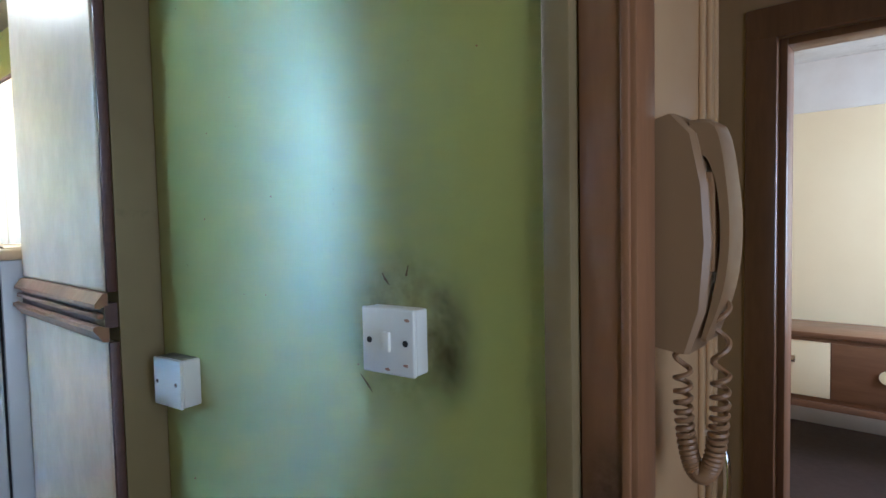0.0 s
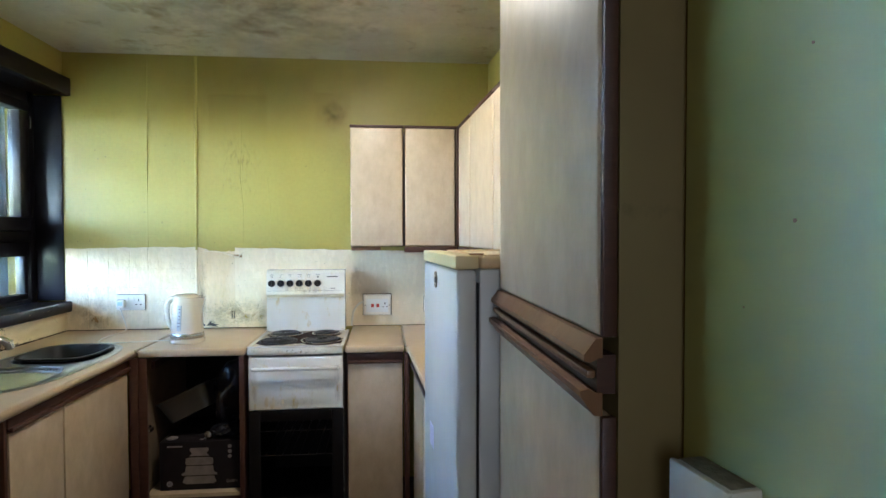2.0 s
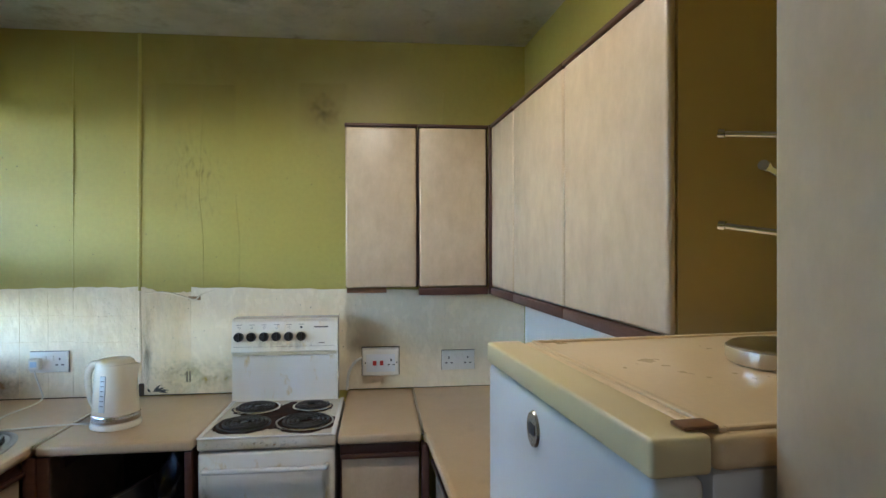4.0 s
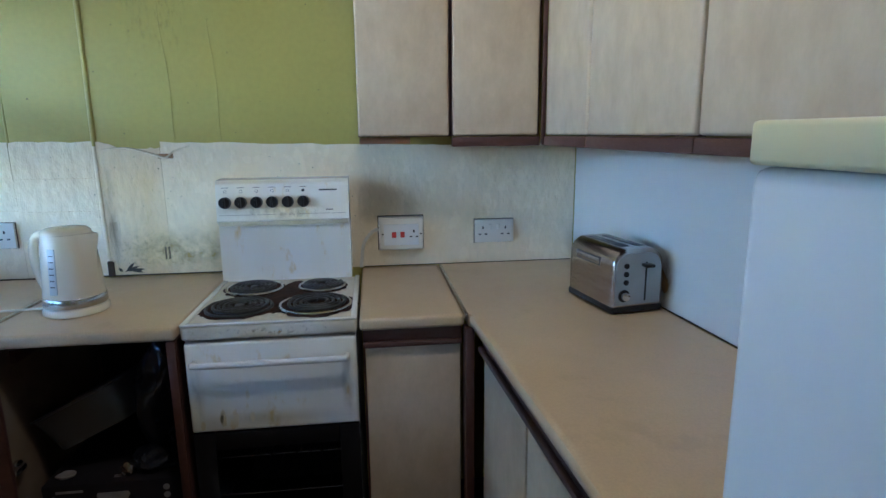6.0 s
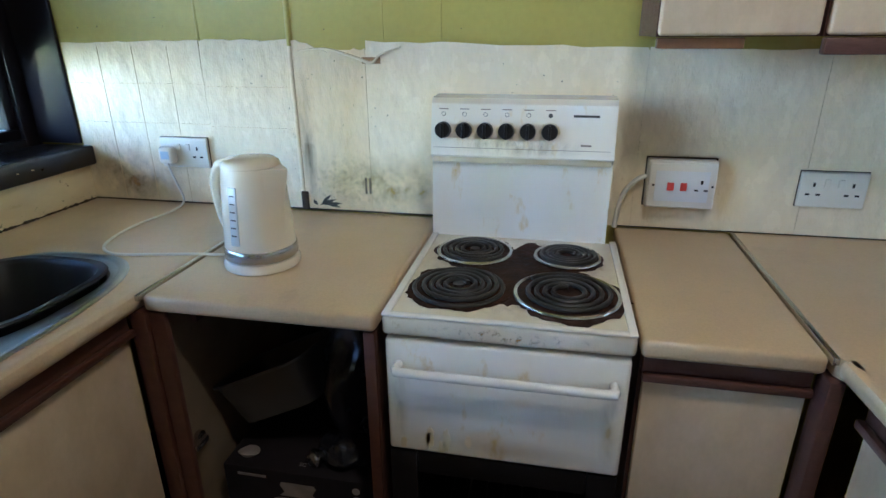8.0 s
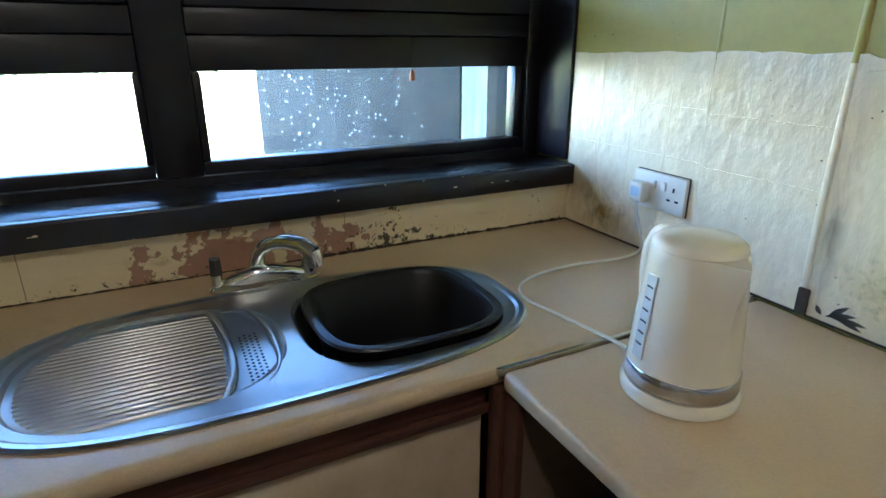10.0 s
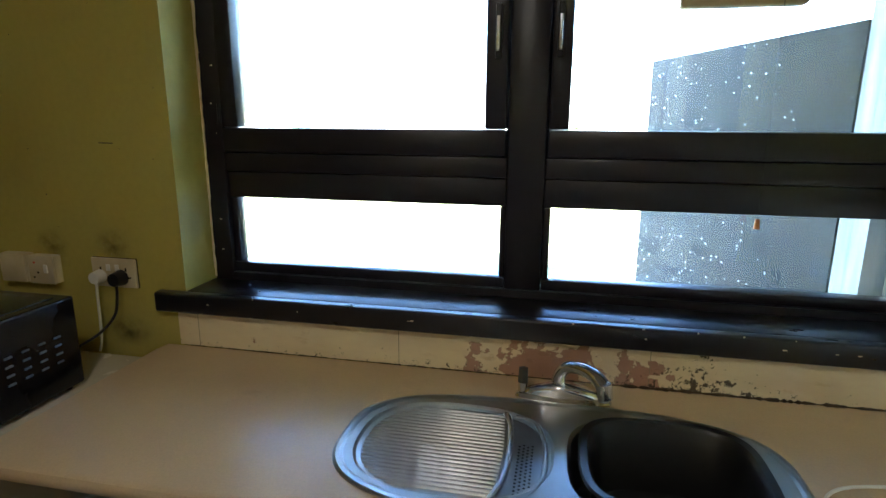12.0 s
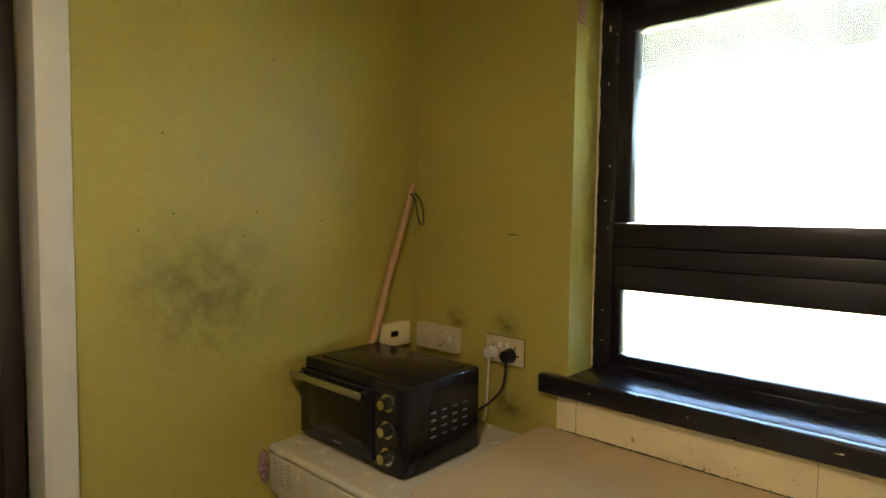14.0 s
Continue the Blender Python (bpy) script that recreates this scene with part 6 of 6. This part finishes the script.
random.seed(44)
spots = bmesh.new()
for k in range(34):
    x, z = random.uniform(0.04, 0.76), random.uniform(0.85, 2.0)
    r = 0.0005 + 0.0016 * random.random() ** 3
    cyl(spots, (x, -0.0008, z), (x + random.uniform(-0.002, 0.002), 0.001, z), r, seg=7)
structure("trim_wall_nicks", spots, pink_plaster, "tiny nicks and specks in the paint", "nicks", base=GW)
for pts in ([(0.56, -0.0006, 1.36), (0.565, -0.0006, 1.352), (0.572, -0.0006, 1.344)], [(0.605, -0.0006, 1.372), (0.601, -0.0006, 1.358)], [(0.515, -0.0006, 1.215), (0.53, -0.0006, 1.20), (0.536, -0.0006, 1.192)]):
    structure("trim_paint_chip", tube(bmesh.new(), pts, [0.0006 + 0.0009 * (k % 2) for k in range(len(pts))], 5), vent_dark, "chipped paint by the switch", "paint chip", base=GW)
spots = bmesh.new()
for k in range(60):
    y, z = random.uniform(0.05, 1.55), random.uniform(1.38, 2.3)
    cyl(spots, (-0.001, y, z), (0.0008, y, z), random.uniform(0.0008, 0.0022), seg=7)
for k in range(70):
    y, z = random.uniform(0.5, 1.56), random.uniform(0.93, 1.34)
    cyl(spots, (0.003, y, z), (0.0052, y, z), random.uniform(0.0006, 0.002), seg=7)
structure("trim_wall_specks", spots, print_ink, "dark grease specks on the cooker wall", "specks")
spots = bmesh.new()
for k in range(26):
    y, z = random.uniform(0.1, 1.05), random.uniform(1.0, 2.3)
    cyl(spots, (2.5742, y, z), (2.576, y, z), random.uniform(0.001, 0.003), seg=7)
for k in range(14):
    x, z = random.uniform(1.96, 2.55), random.uniform(1.15, 2.3)
    cyl(spots, (x, -0.001, z), (x, 0.0008, z), random.uniform(0.001, 0.002), seg=7)
box(spots, (2.12, -0.001, 1.478), (2.165, 0.0008, 1.481))
structure("trim_wall_specks_east", spots, print_ink, "small dark marks on the green walls", "specks")

# ---- window fittings ----
vt = thing("window_vent", "yellowed plastic vent with brown slats set in the window", "vent", (0.502, -0.17, 1.805))
part("frame", B((0.367, -0.176, 1.807), (0.644, -0.128, 1.845), 0.010, 3), vent_plastic, vt)
part("frame", B((0.367, -0.176, 1.99), (0.644, -0.128, 2.031), 0.010, 3), vent_plastic, vt)
part("frame", B((0.367, -0.175, 1.84), (0.4, -0.129, 1.995), 0.008, 3), vent_plastic, vt)
part("frame", B((0.612, -0.175, 1.84), (0.644, -0.129, 1.995), 0.008, 3), vent_plastic, vt)
part("backing", B((0.402, -0.175, 1.845), (0.612, -0.165, 1.99)), dark_oven, vt)
for k in range(9):
    z = 1.85 + k * 0.0158
    part("slat", B((0.401, -0.164, z), (0.611, -0.138, z + 0.008), 0.002), vent_dark, vt)
pc = thing("blind_pull", "thin cord with an amber bob before the window", "blind pull", (0.418, -0.145, 1.285))
part("cord", tube(bmesh.new(), [(0.424, -0.128, 1.88), (0.422, -0.128, 1.80), (0.419, -0.132, 1.50), (0.418, -0.135, 1.312)], 0.0007, 6), black_plastic, pc)
part("bob", cyl(bmesh.new(), (0.418, -0.135, 1.288), (0.418, -0.135, 1.312), 0.0075, 0.005, seg=14), orange_bob, pc)

# ---- corner by the window: washing machine, mini oven, sockets, stick ----
aged_white = material("aged_white_enamel", (0.60, 0.55, 0.44), 0.25, second=(0.54, 0.47, 0.35), scale=4, amount=0.8, stain=(0.36, 0.27, 0.15), stain_scale=8, stain_at=0.68)
wm = thing("washing_machine", "white washing machine beside the worktop", "washing machine", (2.30, 0.32, 0))
part("body", B((2.035, 0.03, 0.02), (2.565, 0.585, 0.835), 0.006), aged_white, wm)
part("lid", B((2.030, 0.025, 0.836), (2.570, 0.615, 0.862), 0.012, 4), aged_white, wm)
part("fascia", B((2.032, 0.586, 0.72), (2.568, 0.612, 0.834), 0.006), aged_white, wm)
part("door_ring", tube(bmesh.new(), [(2.30 + 0.17 * math.cos(a), 0.592, 0.45 + 0.17 * math.sin(a)) for a in np.linspace(0, math.tau, 41)[:-1]], 0.018, 10, closed=True), white_plastic, wm)
for c_ in range(3):
    for r_ in range(7):
        part("programme_line", B((2.545 - c_ * 0.035, 0.6122, 0.825 - r_ * 0.011), (2.545 - c_ * 0.035 - random.uniform(0.014, 0.026), 0.6128, 0.8225 - r_ * 0.011)), print_grey, wm)
solo("checked_cloth", crumple((2.572, 0.625, 0.80), 0.02, 6.0, (0.5, 0.8, 2.4), 3), material("checked_cloth", (0.18, 0.06, 0.06), 0.9, second=(0.4, 0.3, 0.28), scale=80, amount=0.9), "dark red checked cloth hanging by the machine", "cloth")

ov = thing("mini_oven", "black countertop mini oven on the washing machine", "mini oven", (2.32, 0.37, 0.862))
OX0, OX1, OY0, OY1, OZ0, OZ1 = 2.094, 2.538, 0.220, 0.520, 0.874, 1.108
part("shell", B((OX0, OY0, OZ0), (OX1, OY1 - 0.012, OZ1), 0.007, 3), oven_black, ov)
part("top_panel", B((OX0 + 0.03, OY0 + 0.03, OZ1 - 0.001), (OX1 - 0.03, OY1 - 0.05, OZ1 + 0.0025), 0.002), oven_black, ov)
fs = part("fascia", B((OX0 + 0.002, OY1 - 0.012, OZ0 + 0.002), (OX0 + 0.115, OY1, OZ1 - 0.004), 0.004), oven_black, ov)
dr = part("door", B((OX0 + 0.117, OY1 - 0.011, OZ0 + 0.010), (OX1 - 0.002, OY1 + 0.004, OZ1 - 0.030), 0.004), oven_black, ov)
part("door_glass", B((OX0 + 0.150, OY1 + 0.0035, OZ0 + 0.040), (OX1 - 0.045, OY1 + 0.0055, OZ1 - 0.065), 0.001), screen_dark, dr)
part("maker_mark", B((OX0 + 0.245, OY1 + 0.0042, OZ0 + 0.022), (OX0 + 0.285, OY1 + 0.005, OZ0 + 0.028)), print_grey, dr)
part("handle", B((OX0 + 0.125, OY1 + 0.026, OZ1 - 0.052), (OX1 + 0.006, OY1 + 0.040, OZ1 - 0.034), 0.004), steel, dr, "flat steel door handle")
for x in (OX0 + 0.14, OX1 - 0.012):
    part("handle_post", B((x - 0.006, OY1 + 0.003, OZ1 - 0.048), (x + 0.006, OY1 + 0.027, OZ1 - 0.038), 0.002), black_plastic, dr)
for z in (0.918, 0.988, 1.058):
    kb = part("knob", cyl(bmesh.new(), (OX0 + 0.058, OY1 - 0.001, z), (OX0 + 0.058, OY1 + 0.006, z), 0.024, 0.023, seg=28), chrome, fs, "chrome ringed knob")
    part("knob_cap", cyl(bmesh.new(), (OX0 + 0.058, OY1 + 0.005, z), (OX0 + 0.058, OY1 + 0.026, z), 0.017, 0.015, seg=24), black_plastic, kb)
    part("knob_face", cyl(bmesh.new(), (OX0 + 0.058, OY1 + 0.0255, z), (OX0 + 0.058, OY1 + 0.028, z), 0.0125, seg=24), chrome, kb)
# blue-grey puts the window's glint into the louvres' colour
for i in range(4):
    for j in range(4):
        y, z = 0.285 + i * 0.043, 0.955 + j * 0.0215 + i * 0.0
        part("vent_louvre", B((OX0 - 0.003, y - 0.010, z - 0.003), (OX0 + 0.002, y + 0.010, z + 0.003), 0.002), material("louvre_glint", (0.10, 0.13, 0.16), 0.25) if i + j == 0 else bpy.data.materials["louvre_glint"], ov)
for x in (OX0 + 0.03, OX1 - 0.03):
    for y in (OY0 + 0.03, OY1 - 0.05):
        part("foot", cyl(bmesh.new(), (x, y, 0.862), (x, y, 0.876), 0.012, seg=14), black_plastic, ov)

m = wall_frame(2.160, 0.0, 1.107, 0)
un = thing("double_socket", "greasy double socket with two plugs by the window", "socket", (2.160, 0, 1.107), group="power sockets")
greasy_plate = material("greasy_plate", (0.50, 0.41, 0.24), 0.4, second=(0.62, 0.54, 0.38), scale=12, amount=0.9)
socket_faces(un, m, 0.146, (-0.042, 0.042), dirty=greasy_plate)
pl = thing("plug", "white three-pin plug in the greasy socket", "plug", (2.205, 0.012, 1.09), group="plugs")
part("plug_body", cyl(bmesh.new(), (2.205, 0.011, 1.095), (2.205, 0.040, 1.095), 0.021, 0.017, seg=20), white_plastic, pl)
pl = thing("plug", "round black plug in the greasy socket", "plug", (2.135, 0.012, 1.09), group="plugs")
part("plug_body", cyl(bmesh.new(), (2.135, 0.011, 1.095), (2.135, 0.045, 1.095), 0.024, 0.019, seg=20), black_plastic, pl)
solo("white_cable", tube(bmesh.new(), smooth_line([(2.205, 0.03, 1.078), (2.206, 0.032, 1.05), (2.21, 0.03, 0.97), (2.215, 0.03, 0.90), (2.22, 0.035, 0.868)], 6), 0.0038, 8), white_plastic, "white appliance cable hanging from its plug", "cable")
solo("black_cable", tube(bmesh.new(), smooth_line([(2.135, 0.035, 1.076), (2.133, 0.04, 1.04), (2.14, 0.05, 0.99), (2.17, 0.08, 0.945), (2.20, 0.13, 0.92), (2.21, 0.20, 0.91), (2.21, 0.216, 0.91)], 7), 0.0042, 8), black_plastic, "black oven cable curving from its plug", "cable")
un = thing("fused_spur", "grubby white switched spur box", "socket", (2.39, 0, 1.107))
part("back_box", B((2.347, 0.0005, 1.066), (2.433, 0.026, 1.15), 0.003), greasy_plate, un)
part("face_plate", B((2.346, 0.0265, 1.065), (2.434, 0.034, 1.151), 0.003), greasy_plate, un)
part("rocker", B((2.365, 0.033, 1.10), (2.377, 0.038, 1.125), 0.001), white_plastic, un)
for x, z in ((2.41, 1.13), (2.40, 1.10), (2.415, 1.085)):
    part("screw", cyl(bmesh.new(), (x, 0.0335, z), (x, 0.0350, z), 0.0035, seg=10), red_plastic if z > 1.12 else black_plastic, un)
un = thing("blank_box", "white blank wall box", "junction box", (2.49, 0, 1.107))
part("back_box", B((2.442, 0.0005, 1.066), (2.532, 0.030, 1.153), 0.004), greasy_plate, un)
part("face_plate", B((2.443, 0.0305, 1.067), (2.531, 0.038, 1.152), 0.004), greasy_plate, un)
un = thing("heating_timer", "yellowed heating timer with a small dark display", "timer", (2.574, 0.12, 1.10))
part("case", B((2.545, 0.055, 1.075), (2.5745, 0.185, 1.158), 0.004), fridge_cream, un)
part("display", B((2.5435, 0.115, 1.110), (2.5456, 0.150, 1.130), 0.0008), screen_dark, un)
for y in (0.07, 0.085):
    part("button", B((2.5435, y, 1.095), (2.5456, y + 0.008, 1.103), 0.0008), white_plastic, un)
st = thing("walking_stick", "pale wooden stick with a black wrist loop leaning in the corner", "stick", (2.552, 0.30, 0.862))
p0, p1 = Vector((2.553, 0.312, 0.872)), Vector((2.550, 0.045, 1.638))
part("shaft", tube(bmesh.new(), [p0.lerp(p1, k / 14) + Vector((0, 0.003 * math.sin(k * 0.9), 0)) for k in range(15)], [0.0135 - 0.002 * k / 14 for k in range(15)], 14), stick_wood, st)
part("rounded_top", cyl(bmesh.new(), p1, p1 + Vector((0, -0.004, 0.012)), 0.0115, 0.006, seg=14), stick_wood, st)
part("wrist_loop", tube(bmesh.new(), smooth_line([(2.536, 0.052, 1.615), (2.532, 0.030, 1.60), (2.530, 0.012, 1.56), (2.530, 0.010, 1.515), (2.532, 0.022, 1.505), (2.534, 0.036, 1.54), (2.536, 0.052, 1.60), (2.538, 0.070, 1.613)], 6), 0.0028, 7), black_plastic, st, "black cord loop")

# ---- hall and living room ----
ph = thing("entry_phone", "beige wall-mounted entry phone with coiled cord", "phone", (3.575, 2.30, 1.30))
bm = bmesh.new()
prof = [(3.5755, 1.288), (3.628, 1.282), (3.644, 1.33), (3.650, 1.40), (3.646, 1.46), (3.634, 1.515), (3.612, 1.538), (3.5755, 1.530)]
loft(bm, [[Vector((3.5755 + (x - 3.5755) * k_, y, 1.42 + (z - 1.42) * (0.97 + 0.03 * k_))) for x, z in prof] for y, k_ in ((2.252, 0.92), (2.258, 1.0), (2.318, 1.0), (2.326, 0.9))])
part("body", bm, cream_plastic, ph, smooth=30)
outer_h = smooth_line([(3.625, 0, 1.530), (3.651, 0, 1.524), (3.662, 0, 1.47), (3.666, 0, 1.41), (3.660, 0, 1.35), (3.643, 0, 1.296)], 4)
inner_h = smooth_line([(3.638, 0, 1.296), (3.650, 0, 1.345), (3.657, 0, 1.40), (3.654, 0, 1.455), (3.644, 0, 1.490), (3.632, 0, 1.497)], 4)
bm = bmesh.new()
mid_h = Vector((3.655, 0, 1.41))
loft(bm, [[mid_h + (Vector(p) - mid_h) * k_ + Vector((0, y, 0)) for p in outer_h + inner_h] for y, k_ in ((2.262, 0.965), (2.267, 1.0), (2.309, 1.0), (2.314, 0.965))])
part("handset", bm, cream_plastic, ph, "handset resting on the phone", smooth=30)
part("cradle_gap", B((3.640, 2.262, 1.37), (3.652, 2.312, 1.475), 0.003), cord_brown, ph)
u = []
for k in range(40):
    t_ = k / 39
    a = math.pi * t_
    u.append(Vector((3.622, 2.285 + 0.0, 1.30)) + Vector((0.010 - 0.020 * math.cos(a) * 1.0, 0.0, -0.158 * math.sin(a) ** 0.55)))
coil_pts = []
for k in range(40 * 14):
    q = k / 14
    i = min(int(q), 38)
    c = u[i].lerp(u[i + 1], q - i)
    d = (u[i + 1] - u[i]).normalized()
    sd = Vector((0, 1, 0))
    n2 = d.cross(sd)
    a = k / 14 * math.tau
    coil_pts.append(c + 0.0082 * (math.cos(a) * sd + math.sin(a) * n2))
part("coiled_cord", tube(bmesh.new(), coil_pts, 0.0030, 6), cord_brown, ph, "brown coiled cord")
# chrome door handle, set on the bare wall end without its door
dh = thing("wall_handle", "small bowed chrome door handle set on the wall", "grab rail", (3.585, 2.49, 1.06))
part("bow", tube(bmesh.new(), smooth_line([(3.5755, 2.47, 1.125), (3.603, 2.468, 1.115), (3.612, 2.466, 1.07), (3.606, 2.466, 1.02), (3.5755, 2.468, 1.01)], 6), 0.005, 10), chrome, dh)

sb = thing("sideboard", "retro teak sideboard with cream doors in the living room", "sideboard", (3.5, 5.7, 0))
teak = material("teak_veneer", (0.21, 0.11, 0.055), 0.35, second=(0.12, 0.055, 0.026), scale=6, amount=0.9, grain=0.4, grain_scale=60, stretch=(0.3, 1, 3))
part("carcass", B((2.62, 5.46, 0.34), (4.15, 5.86, 0.715), 0.004), teak, sb)
part("top", B((2.60, 5.44, 0.716), (4.17, 5.87, 0.745), 0.004), teak, sb)
part("base_rail", B((2.62, 5.45, 0.30), (4.15, 5.86, 0.339), 0.004), teak, sb)
d = part("cream_door", B((2.90, 5.452, 0.37), (3.375, 5.459, 0.69), 0.002), cream_wall, sb, "cream sliding door")
part("door_handle", B((3.165, 5.437, 0.56), (3.205, 5.451, 0.60), 0.003), chrome, d)
d = part("teak_door", B((3.38, 5.450, 0.37), (3.95, 5.459, 0.69), 0.002), teak, sb)
part("door_pull", cyl(bmesh.new(), (3.63, 5.43, 0.535), (3.63, 5.45, 0.535), 0.035, seg=20), cream_wall, d)
for x, y in ((2.72, 5.52), (4.05, 5.52), (2.72, 5.80), (4.05, 5.80)):
    part("leg", cyl(bmesh.new(), (x, y, 0.0), (x, y, 0.30), 0.012, 0.02, seg=12), dark_wood, sb)

# ---- ceiling light over the middle of the kitchen ----
glow = bpy.data.materials.new("lit_opal_globe")
glow.use_nodes = True
gb = glow.node_tree.nodes["Principled BSDF"]
gb.inputs["Emission Color"].default_value = (1.0, 0.82, 0.58, 1)
gb.inputs["Emission Strength"].default_value = 2.6
LXC, LYC = 1.25, 1.62
cl = thing("ceiling_light", "flush round ceiling light, lit warm white", "ceiling light", (LXC, LYC, CEIL - 0.03))
bm = bmesh.new()
loft(bm, [oval(LXC, LYC, r, r, z, 40) for r, z in ((0.105, CEIL - 0.0005), (0.108, CEIL - 0.012), (0.100, CEIL - 0.022), (0.092, CEIL - 0.023))])
part("rim", bm, white_plastic, cl)
bm = bmesh.new()
loft(bm, [oval(LXC, LYC, r, r, z, 40) for r, z in ((0.091, CEIL - 0.0235), (0.085, CEIL - 0.029), (0.05, CEIL - 0.033))])
part("diffuser", bm, glow, cl)
